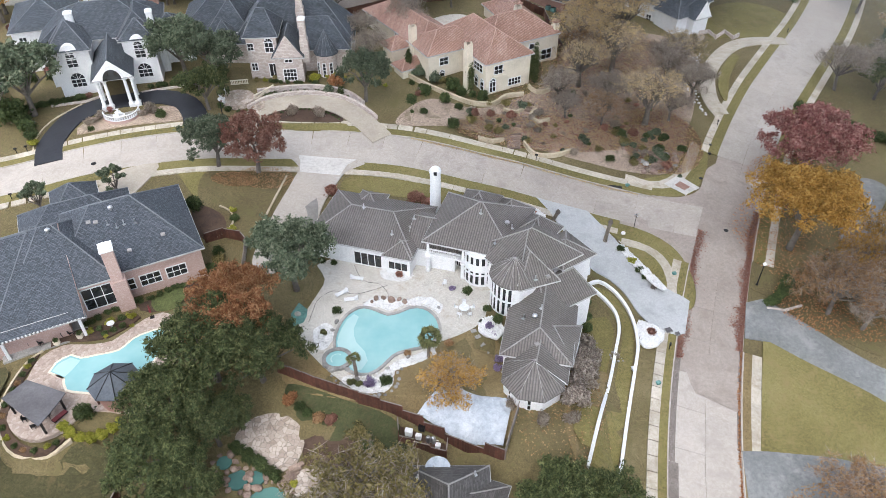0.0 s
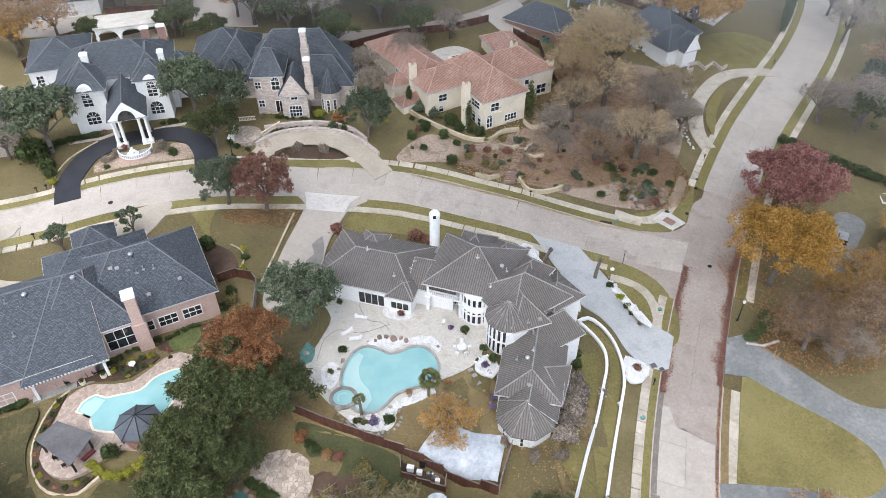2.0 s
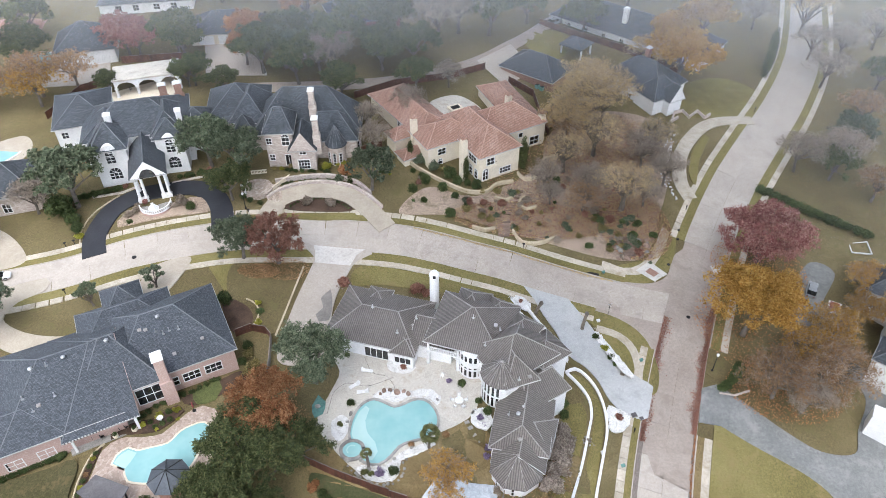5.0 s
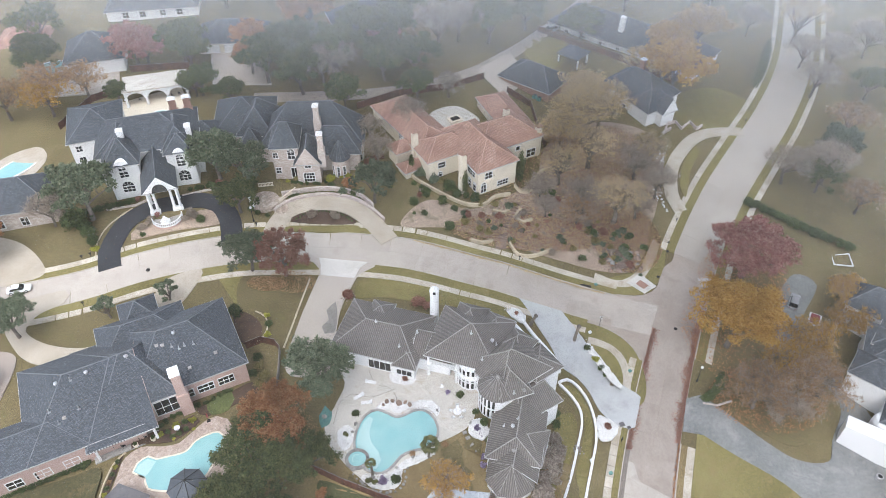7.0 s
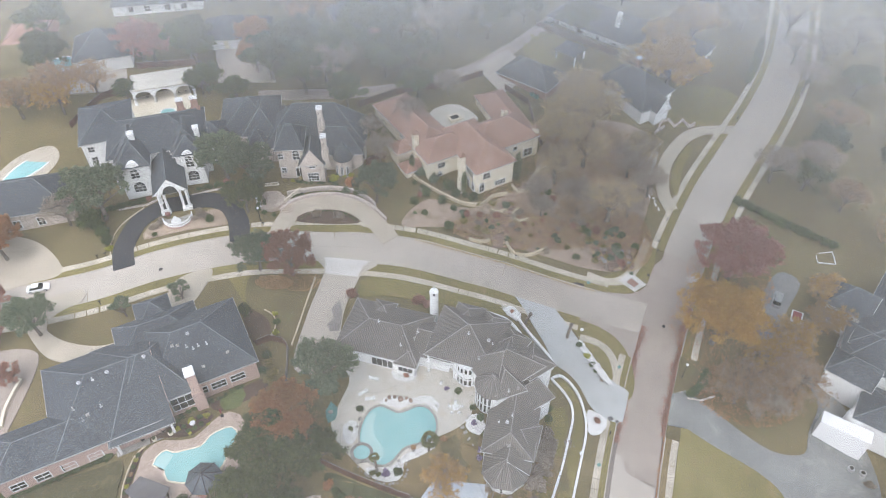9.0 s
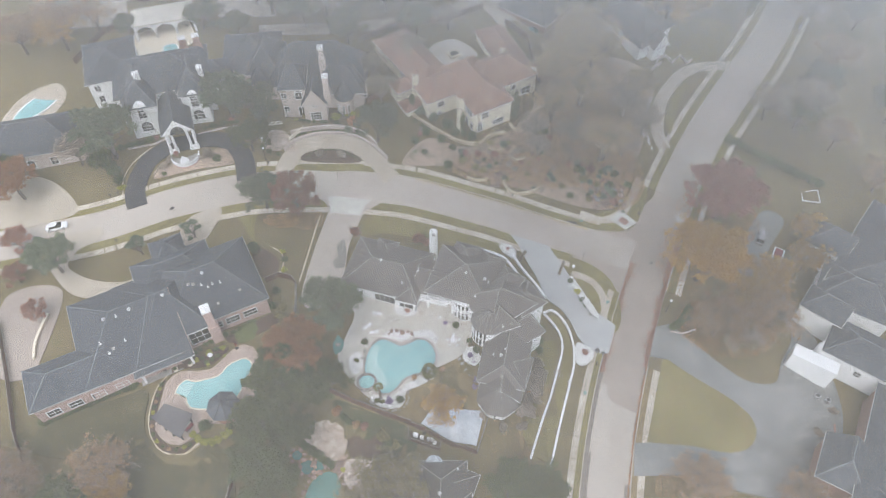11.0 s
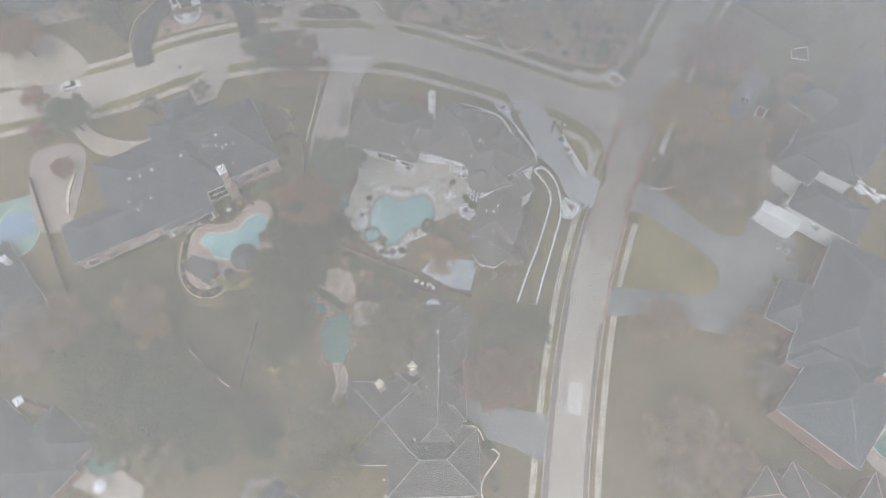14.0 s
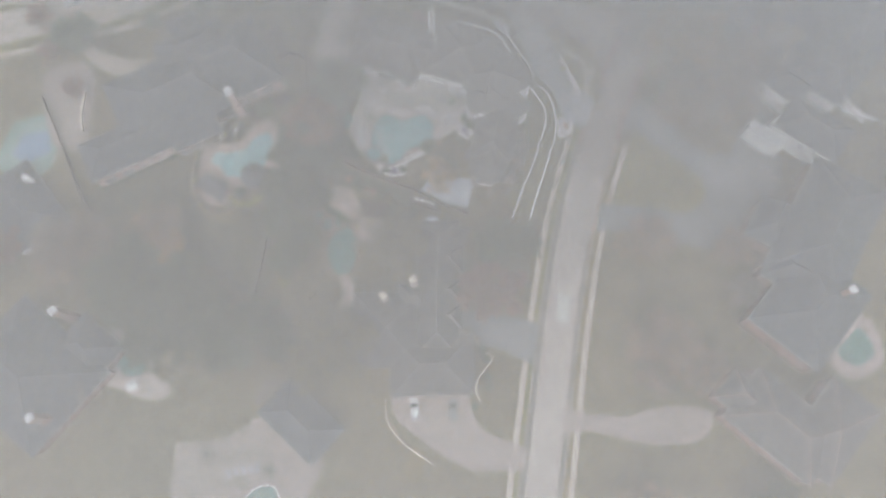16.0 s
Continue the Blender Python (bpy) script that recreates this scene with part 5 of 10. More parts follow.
def build_tree(kind, seed, far):
    ht, R, base, nb, leaves, size, long, shell, mat, label = TREES[kind]
    if far:
        leaves, size = int(leaves * 0.42), size * 1.45
    rng = random.Random(seed)
    root = thing(kind, 0, 0, 0, label, "tree", "trees")
    sparse = kind in ("spreading_oak", "bare_tree", "thin_gold", "peach_tree", "brown_oak", "olive_tree")
    blobs, sprays = [], []
    for k in range(nb):
        a = k * 2.39996 + rng.uniform(-0.5, 0.5)
        q = math.sqrt((k + 0.5) / nb)
        r = R * 0.82 * q * rng.uniform(0.8, 1.14)
        lift = math.sqrt(max(0.0, 1 - (r / (R * 1.04)) ** 2))
        z = base + (ht - base) * (0.24 + 0.58 * lift * rng.uniform(0.8, 1.12)) - (rng.random() < 0.3) * rng.uniform(0.6, 1.6)
        br = R * rng.uniform(0.18, 0.33)
        blobs.append((r * math.cos(a), r * math.sin(a), z, br))
        # smaller sprays of foliage stand out of each clump
        for j in range(7):
            d = Vector((rng.gauss(0, 1), rng.gauss(0, 1), rng.gauss(0.45, 0.8))).normalized()
            sr = br * rng.uniform(0.24, 0.5)
            sprays.append((blobs[-1][0] + d.x * br * 0.8, blobs[-1][1] + d.y * br * 0.8, z + d.z * br * 0.7, sr))
        sprays.append((*blobs[-1][:3], br * 0.75))
    bm = bmesh.new()
    lean = (rng.uniform(-0.3, 0.3), rng.uniform(-0.3, 0.3))
    tr = (0.05 if kind == "spreading_oak" else 0.035) * ht
    fork = (lean[0], lean[1], base + 0.3)
    add_tube(bm, [(0, 0, -0.6), (0, 0, 0.1), (lean[0] * 0.5, lean[1] * 0.5, base * 0.55), fork], [tr * 1.5, tr * 1.15, tr * 0.95, tr * 0.85], 8)
    part("trunk", bm, "bark", root)
    n_limb = 12 if sparse else 8
    fine = bmesh.new()
    for k in range(n_limb):
        tip = blobs[nb - 1 - k * (nb // (n_limb + 1))]
        bm = bmesh.new()
        mid = (tip[0] * 0.45 + lean[0] * 0.5 + rng.uniform(-0.5, 0.5), tip[1] * 0.45 + lean[1] * 0.5 + rng.uniform(-0.5, 0.5), fork[2] + (tip[2] - fork[2]) * 0.62)
        add_tube(bm, [fork, mid, tip[:3]], [tr * 0.6, tr * 0.38, tr * 0.1], 5)
        part("limb", bm, "bark", root)
        for j in range((5 if far else 12) if sparse else 3):
            o = sprays[rng.randrange(len(sprays))]
            if math.dist(o[:2], mid[:2]) < R * 0.7:
                add_tube(fine, [mid, ((mid[0] + o[0]) / 2, (mid[1] + o[1]) / 2, (mid[2] + o[2]) / 2 + 0.3), o[:3]], [tr * 0.26, tr * 0.15, tr * 0.04], 3)
    tagged(part("branchwork", fine, "bark", root), kind="stuff")
    leaf_quads("crown", sprays, leaves, size, mat, root, seed, long, shell)
    if sparse:
        tagged(leaf_quads("twigwork", sprays, 800 if far else 1800, 0.18, "twig_bark", root, seed + 1, 4.4, 0.15), kind="stuff")
    return root


def plant(kind, x, y, s=1.0, tall=1.0):
    """A tree of this kind; two or three builds of each are shared out."""
    rng = random.Random(int(x * 131 + y * 977))
    far = y > 112 and not (20 < x < 60 and y < 168)
    bank = made_trees.setdefault((kind, far), [])
    m = pose(x, y, H(x, y), 0, 0, rng.uniform(0, 360)) @ Matrix.Diagonal((s, s, s * tall, 1))
    if len(bank) < 3:
        t = build_tree(kind, 11 + len(bank) * 7 + len(made_trees) * 31, far)
        t.matrix_basis = m
        bank.append(t)
        return t
    t = copy_thing(bank[rng.randrange(3)], Matrix.Identity(4))
    t.matrix_basis = m
    return t


GROVE = [
    ("elm", -21.4, 75.2, 1.32), ("rust_oak", -27.4, 65.0, 1.24),
    ("live_oak", -29.4, 59.6, 1.34), ("live_oak", -23.4, 59.4, 1.16), ("live_oak", -32.2, 52.5, 1.08), ("live_oak", -27.2, 50.5, 0.88), ("live_oak", -32.6, 45, 1.02), ("live_oak", -28.4, 42.5, 0.9), ("live_oak", -32, 37, 0.8),
    ("elm", -39.4, 104.3, 1.1), ("red_pear", -32.4, 103.6, 1.34),
    ("magnolia", -54.0, 95.4, 1.05), ("magnolia", -64.4, 91.0, 1.05), ("elm", -80.5, 86.5, 1.1),
    ("gold_oak", -57.5, 38.5, 0.8), ("thin_gold", 1.0, 55.4, 0.82),
    ("gold_oak", 57.4, 89.6, 1.36), ("red_oak", 65.2, 107, 1.5), ("peach_tree", 58.6, 76, 1.1), ("bare_tree", 63, 73.4, 0.9), ("peach_tree", 69, 77, 1.2), ("thin_gold", 86, 101, 1.0), ("thin_gold", 72.5, 88, 1.1), ("thin_gold", 66, 83, 1.05), ("thin_gold", 83, 94, 1.0),
    ("olive_tree", -9.0, 39.6, 1.35), ("live_oak", 13, 42.0, 1.0), ("live_oak", 19, 42.0, 0.9), ("red_pear", 12.6, 30.2, 1.6), ("yellow_oak", -21.2, 16.5, 1.4), ("peach_tree", 49, 44.5, 0.95),
    ("peach_tree", 49, 19, 1.6), ("olive_tree", 50, 12, 1.0), ("peach_tree", 68, 42, 0.9), ("bare_tree", 70, 32, 0.9), ("peach_tree", 60, 14, 1.1),
    # across the street
    ("elm", -76.8, 117.8, 1.6), ("elm", -51.6, 131.4, 1.4), ("elm", -44.4, 128.6, 1.25), ("live_oak", -44.8, 120.6, 0.98), ("elm", -15.2, 125.2, 1.15), ("bare_tree", -84.5, 116, 0.9), ("bare_tree", -15, 138, 0.8), ("bare_tree", -17.5, 146, 0.8),
    ("red_oak", -81.5, 178, 1.1), ("live_oak", -72, 181, 1.4), ("live_oak", -63.5, 165, 0.95), ("live_oak", -47, 171, 1.5), ("rust_oak", -52, 175, 1.0), ("live_oak", -37, 166, 1.4), ("live_oak", -29, 178, 1.5), ("live_oak", -22.5, 189, 1.5), ("live_oak", -42, 181, 1.4),
    ("live_oak", -13, 190, 1.5), ("live_oak", -7, 176, 1.3), ("bare_tree", -1, 188, 1.6), ("bare_tree", 5, 195, 1.4), ("live_oak", 14, 195, 1.5), ("rust_oak", -39, 197, 1.4), ("bare_tree", -32, 171, 1.2), ("bare_tree", 2, 166, 0.8), ("live_oak", -55, 161, 0.8), ("live_oak", -16, 178, 1.2),
    ("live_oak", -116, 190, 1.4), ("live_oak", -109, 175, 1.3), ("peach_tree", -101, 160, 1.3), ("peach_tree", -110, 154, 1.2), ("peach_tree", -93, 163, 1.1), ("live_oak", -84, 161, 0.7), ("live_oak", -68, 215, 1.5), ("live_oak", -48, 216, 1.5), ("live_oak", -5, 207, 1.5), ("live_oak", 26, 206, 1.2), ("live_oak", -40, 226, 1.6), ("live_oak", 8, 225, 1.6), ("live_oak", -20, 236, 1.6),
    # wooded slope
    ("brown_oak", 34, 149, 1.3), ("brown_oak", 29, 144, 1.0), ("brown_oak", 40.5, 153.5, 1.2), ("brown_oak", 37, 162, 1.05), ("spreading_oak", 28, 133.5, 0.85), ("bare_tree", 33, 126, 0.9), ("spreading_oak", 39.9, 122.6, 1.0), ("peach_tree", 31, 121.6, 0.75), ("spreading_oak", 50.5, 141, 0.8), ("bare_tree", 45, 124, 0.8), ("bare_tree", 24, 123, 0.6),
    ("bare_tree", 47, 137, 1.0), ("peach_tree", 30, 143, 0.9), ("bare_tree", 51, 131, 0.9), ("spreading_oak", 36, 140, 0.95), ("olive_tree", 52, 145, 0.7), ("bare_tree", 23, 127, 0.8),
    ("gold_oak", 76, 195, 1.25), ("gold_oak", 66, 190, 1.0), ("elm", 101, 148, 1.15), ("bare_tree", 115, 189, 1.2), ("bare_tree", 84, 138, 1.1), ("bare_tree", 95, 140, 1.2), ("bare_tree", 106, 189, 1.1), ("bare_tree", 128, 196, 1.3),
    ("elm", 130, 160, 1.3), ("bare_tree", 96, 208, 1.1), ("live_oak", 60, 222, 1.4), ("live_oak", 90, 228, 1.4), ("elm", 120, 232, 1.3), ("peach_tree", 100, 130, 1.0), ("peach_tree", 108, 118, 1.0),
    ("gold_oak", 63.7, 171.7, 1.4), ("brown_oak", 61, 175, 1.0), ("live_oak", 92, 136, 1.0), ("bare_tree", 104.5, 175, 1.2), ("brown_oak", 56, 178, 0.9),
    ("live_oak", -69, 178, 1.15), ("elm", -41.5, 173.5, 1.3), ("bare_tree", -29.5, 173.5, 1.2), ("live_oak", -25, 159.6, 1.05), ("live_oak", -15.6, 173.5, 1.2), ("live_oak", -6.6, 164, 1.0), ("rust_oak", -53, 183.6, 1.1), ("thin_gold", -99.6, 155.6, 1.3), ("red_oak", -85, 179.6, 1.2), ("live_oak", -65, 164.4, 0.8), ("live_oak", -110, 173.6, 1.1), ("elm", -36, 183.6, 1.2), ("bare_tree", -8, 152, 0.9), ("live_oak", 42, 200, 1.3), ("live_oak", 30, 224, 1.4), ("brown_oak", 110, 205, 1.3), ("live_oak", 120, 175, 1.1), ("peach_tree", 108, 158, 1.1), ("live_oak", 118, 140, 1.2), ("peach_tree", 128, 125, 1.2), ("live_oak", 140, 150, 1.2), ("gold_oak", 112, 100, 1.0), ("live_oak", 132, 108, 1.2),
    # west and south
    ("rust_oak", -95, 106, 1.1), ("red_pear", -88.5, 84, 0.6), ("red_pear", -81.5, 75.5, 0.6), ("red_pear", -91, 92.5, 0.7), ("elm", -112, 92, 1.1), ("live_oak", -100, 110, 0.9),
    ("peach_tree", -78, 36, 1.2), ("live_oak", -67, 31, 1.3), ("live_oak", -56, 27, 1.4), ("live_oak", -47, 24, 1.3), ("peach_tree", -59.0, 42.6, 1.15), ("live_oak", -41, 19, 1.1), ("olive_tree", -50, 15, 1.0), ("red_pear", -92, 38, 1.1), ("live_oak", -60, 18, 1.0),
    ("peach_tree", -74, 10, 0.7), ("live_oak", -98, 30, 1.2), ("live_oak", -62, 35.6, 1.25), ("live_oak", -53.5, 31, 1.3), ("live_oak", -65.5, 26, 1.2), ("live_oak", -46.5, 17, 1.1), ("live_oak", -52.5, 20.5, 1.2), ("peach_tree", -74, 41, 1.1), ("bare_tree", -79, 38, 1.2), ("live_oak", -38.5, 25, 0.8), ("live_oak", -33, 20, 1.0),
    ("live_oak", 112, 60, 1.2), ("live_oak", 72, -14, 1.2), ("peach_tree", 44, -14, 1.2),
]
for kind, x, y, s in GROVE:
    plant(kind, x, y, s)

# ---- shrubs, rocks, fences, garden things ----
made_bushes, made_rocks = {}, {}


def bush(x, y, r, mat, label, tall=0.9, z=None, name="shrub"):
    key = (mat, name)
    rng = random.Random(int(x * 517 + y * 71))
    m = pose(x, y, H(x, y) if z is None else z, 0, 0, rng.uniform(0, 360)) @ Matrix.Diagonal((r, r, r * tall, 1))
    if key not in made_bushes:
        root = thing(name, 0, 0, 0, label, "shrub", "shrubs")
        g = random.Random(len(made_bushes) + 5)
        blobs = [(g.uniform(-0.45, 0.45), g.uniform(-0.45, 0.45), g.uniform(0.45, 1.0), g.uniform(0.4, 0.6)) for _ in range(9)]
        leaf_quads("foliage", blobs, 1100, 0.13, mat, root, 3 + len(made_bushes), 1.0, 0.6)
        bm = bmesh.new()
        for k in range(4):
            add_tube(bm, [(0, 0, -0.2), (0.12 * math.cos(k * 1.6), 0.12 * math.sin(k * 1.6), 0.3), (0.3 * math.cos(k * 1.6), 0.3 * math.sin(k * 1.6), 0.7)], [0.05, 0.04, 0.015], 4)
        part("stem", bm, "bark", root)
        root.matrix_basis = m
        made_bushes[key] = root
        return root
    t = copy_thing(made_bushes[key], Matrix.Identity(4))
    t.matrix_basis = m
    t["label"] = label
    return t


def hedge(line, r, mat, label, gap=0.8):
    for p in spline(line, step=gap):
        bush(p[0], p[1], r, mat, label, name="hedge_plant")


def rock(x, y, s, mat, z=None, label="rough weathered boulder in a garden bed"):
    rng = random.Random(int(x * 911 + y * 313))
    m = pose(x, y, (H(x, y) if z is None else z) + s * 0.2, 0, 0, rng.uniform(0, 360)) @ Matrix.Diagonal((s * rng.uniform(0.8, 1.3), s * rng.uniform(0.7, 1.1), s * rng.uniform(0.55, 0.85), 1))
    k = (mat, rng.randrange(3))
    if k not in made_rocks:
        bm = bmesh.new()
        bmesh.ops.create_icosphere(bm, subdivisions=2, radius=0.6)
        for v in bm.verts:
            v.co *= 1 + 0.28 * noise.noise(v.co * 1.6 + Vector((k[1] * 7.3, len(mat), 0)))
        made_rocks[k] = link_mesh("boulder", bm, mat)
        tagged(made_rocks[k], label, "boulder", "boulders")
        made_rocks[k].matrix_basis = m
        return made_rocks[k]
    t = copy_thing(made_rocks[k], Matrix.Identity(4))
    t.matrix_basis = m
    t["label"] = label
    return t


def rock_row(line, s, mat, gap, z=None, label="rough weathered boulder in a garden bed", closed=False):
    rng = random.Random(len(line) + int(line[0][0]))
    for p in spline(line, closed, step=gap):
        rock(p[0] + rng.uniform(-0.25, 0.25), p[1] + rng.uniform(-0.25, 0.25), s * rng.uniform(0.6, 1.3), mat, z, label)


def wall_line(name, line, w, h, m, label, category="wall", z=None, cap=None, smooth=True):
    pts = spline(line, step=1.0) if smooth else line
    t = thing(name, *pts[len(pts) // 2], 0, label, category)
    part("wall_body", band(pts, w / 2, -w / 2, h, h + 0.6, z=z), m, t)
    if cap:
        part("coping", band(pts, w / 2 + 0.05, -w / 2 - 0.05, h + 0.08, 0.08, z=z), cap, t)
    return t


def fence(line, h, m, label, name="wooden_fence"):
    """Panels of upright boards between posts."""
    pts = spline(line, step=0.6) if len(line) > 2 else line
    t = thing(name, *line[0], H(*line[0]), label, "fence")
    for a, b in zip(line, line[1:]):
        L = math.dist(a, b)
        n = max(1, round(L / 2.4))
        yaw = math.degrees(math.atan2(b[1] - a[1], b[0] - a[0]))
        for k in range(n):
            p = [a[j] + (b[j] - a[j]) * (k + 0.5) / n for j in (0, 1)]
            q = [a[j] + (b[j] - a[j]) * k / n for j in (0, 1)]
            z = H(*p)
            boards = 8
            for i in range(boards):
                u = -L / n / 2 + L / n * (i + 0.5) / boards
                part("board", boxed(p[0] + u * math.cos(radians(yaw)), p[1] + u * math.sin(radians(yaw)), z - 0.3, L / n / boards - 0.015, 0.03, h + 0.3 + 0.02 * ((i * 7) % 3), yaw), m, t)
            part("rail", boxed(p[0], p[1], z + h + 0.02, L / n, 0.14, 0.05, yaw), "grey_wood", t)
            part("post", boxed(q[0], q[1], H(*q) - 0.4, 0.14, 0.14, h + 0.5, yaw), m, t)
    return t


def holed(outer, holes, z, depth):
    """A level slab with openings."""
    bm = bmesh.new()
    edges = []
    for loop in [outer] + holes:
        vs = [bm.verts.new((x, y, z)) for x, y in loop]
        edges += [bm.edges.new((vs[i], vs[(i + 1) % len(vs)])) for i in range(len(vs))]
    bmesh.ops.triangle_fill(bm, use_beauty=True, edges=edges)
    bmesh.ops.recalc_face_normals(bm, faces=bm.faces[:])
    if bm.faces and sum(f.normal.z for f in bm.faces) < 0:
        bmesh.ops.reverse_faces(bm, faces=bm.faces[:])
    rim = [e for e in bm.edges if e.is_boundary]
    r = bmesh.ops.extrude_edge_only(bm, edges=rim)
    for v in r["geom"]:
        if isinstance(v, bmesh.types.BMVert):
            v.co.z -= depth
    bm.normal_update()
    uv_by_slope(bm)
    return bm


def ring_band(loop, w, z, h):
    pts = loop + [loop[0], loop[1]]
    return band(pts, 0.0, -w, 0.0, h, z=z)


def area_sign(loop):
    return sum(a[0] * b[1] - b[0] * a[1] for a, b in zip(loop, loop[1:] + loop[:1]))


def pool(name, outline, z_deck, water_z, coping_m, shelf, label, water="pool", w=0.4):
    loop = spline(outline, True, 0.8)
    if area_sign(loop) < 0:
        loop = loop[::-1]
    t = thing(name, *loop[0], z_deck, label, "pool")
    part("water", draped(loop, 0, 0.3, smooth=False, level=water_z), water, t)
    part("coping", ring_band(loop, w, z_deck + 0.06, 0.3), coping_m, t)
    if shelf:
        part("shallow_shelf", draped(shelf, 0, 0.2, level=water_z + 0.012), "pool_shallow", t, "pale shallow ledge")
    return t, loop


# main terrace and pool
POOL = [(-14.5, 64.8), (-14.3, 67.3), (-13.7, 69.2), (-12.7, 70.6), (-11.2, 71.3), (-9.4, 70.6), (-7.8, 69.8), (-6.1, 70.3), (-4.8, 71.1), (-2.9, 71.2), (-1.3, 69.7), (-0.6, 67.4), (-1.0, 65.6), (-2.4, 64.2), (-5.0, 63.4), (-6.7, 62.5),
        (-8.0, 60.7), (-9.6, 59.4), (-11.4, 59.6), (-12.8, 60.6), (-13.8, 62.5)]
SHELF = [(-14.3, 64.8), (-14.0, 67.3), (-13.4, 69.1), (-12.5, 70.2), (-11.8, 69.6), (-12.3, 67.3), (-11.7, 64.8), (-10.4, 63.2), (-9.9, 61.5), (-10.6, 60.0), (-11.5, 59.9), (-12.6, 60.9), (-13.6, 62.7)]
pl, loop = pool("swimming_pool", POOL, 0.2, 0.08, "grey_rock", SHELF, "free-form swimming pool with turquoise water and grey stone coping")
DECK = [(-20.2, 68.2), (-19.5, 70.6), (-18.4, 73.8), (-17.6, 77.5), (-19.6, 81.5), (-19.6, 84.6), (-6, 83), (4, 80.5), (9, 78), (9.4, 71), (6.8, 72.5), (5.9, 69.6), (4.4, 67.7), (1.8, 66.0), (-0.3, 65.0), (-1.2, 63.2), (-3.8, 61.8), (-6.0, 60.6),
        (-6.9, 58.6), (-7.8, 57.0), (-9.6, 57.0), (-11.1, 57.6), (-12.9, 58.2), (-14.4, 59.4), (-16, 61), (-18.4, 63.8), (-19.9, 66)]
hole = [(p[0], p[1]) for p in loop]
spa_loop = [(-13.9 + 1.5 * math.cos(a * math.tau / 20), 61.7 + 1.4 * math.sin(a * math.tau / 20)) for a in range(20)]
tagged(link_mesh("terrace", draped(DECK, 0, 0.5, level=0.02), "deck"), "pale stained stone terrace round the pool", "terrace", kind="structure")
sp = thing("spa", -13.9, 61.7, 0.1, "small round spa with a grey stone rim", "spa")
part("water", draped(spa_loop, 0, 0.3, smooth=False, level=0.3), "pool", sp)
part("coping", ring_band(spa_loop, 0.55, 0.42, 0.6), "grey_rock", sp)
bm = bmesh.new()
add_lathe(bm, -13.9, 61.7, [(0.9, 0.2), (0.9, 0.312), (0.75, 0.313)], 16, 60, 230)
part("bench", bm, "pool_shallow", sp)


def gravel(name, line, z, m, label, n, size):
    """A bed of loose stones over a base of grit."""
    line = [(x + 0.28 * noise.noise(Vector((x * 0.8, y * 0.8, 0))), y + 0.28 * noise.noise(Vector((x * 0.8, y * 0.8, 7)))) for x, y in spline(line, True, 0.45)]
    base = draped(line, 0.0, 0.3, level=z, smooth=False)
    tagged(link_mesh("gravel_bed", base, m), label, "gravel bed", kind="structure")
    pts = line
    cx, cy = sum(p[0] for p in pts) / len(pts), sum(p[1] for p in pts) / len(pts)
    rng = np.random.default_rng(int(abs(cx * 10)))
    verts, faces = [], []
    for _ in range(n):
        p = pts[rng.integers(len(pts))]
        k = math.sqrt(rng.random())
        x, y, s = cx + (p[0] - cx) * k, cy + (p[1] - cy) * k, size * (0.5 + rng.random())
        b = len(verts)
        for q in range(5):
            a = q * 1.2566 + rng.random() * 0.5
            verts.append((x + s * math.cos(a), y + s * math.sin(a), z))
        verts.append((x + s * 0.2, y, z + s * (0.6 + 0.5 * rng.random())))
        faces += [(b + q, b + (q + 1) % 5, b + 5) for q in range(5)]
    me = bpy.data.meshes.new(name)
    me.from_pydata(verts, [], faces)
    me.materials.append(M[m])
    tagged(new(name, me), "loose white stones scattered over the bed", "stones", kind="stuff")


gravel("white_stones", [(-1.2, 63.6), (-3.6, 62.6), (-6.4, 61.2), (-8.2, 59.2), (-9.6, 58.2), (-12.4, 59), (-13, 58.2), (-10.8, 56.6), (-8.0, 56.3), (-6.6, 57.4), (-6.0, 60.2), (-3.4, 61.4), (-0.8, 62.9)], 0.07, "white_rock", "white stone bed below the pool edge", 420, 0.16)
gravel("white_stones", [(-11.4, 72.0), (-9.2, 71.6), (-7.6, 71), (-5.2, 72), (-2.6, 72.2), (-0.6, 70.4), (-0.2, 72), (-2.2, 73.6), (-6.0, 73.2), (-9.6, 73.6)], 0.05, "white_rock", "white stone bed above the pool edge", 260, 0.15)
gravel("white_stones", [(-17.6, 67.3), (-16.2, 68.3), (-15.1, 67.4), (-15.1, 64.6), (-16.4, 63.4), (-17.6, 65)], 0.05, "white_rock", "ring of pale stones on the terrace", 120, 0.13)
gravel("white_stones", [(-9.2, 79.6), (-6.4, 79.4), (-4.4, 78.6), (-5.4, 77.2), (-8.2, 77.2), (-9.2, 78.2)], 0.06, "white_rock", "white stone bed against the house wall", 140, 0.13)
gravel("white_stones", [(5.4, 69.4), (7.2, 69.6), (8.4, 67.6), (7.4, 65.6), (5.2, 66.6), (4.8, 68)], 0.02, "white_rock", "white stone bed between terrace and house", 120, 0.15)
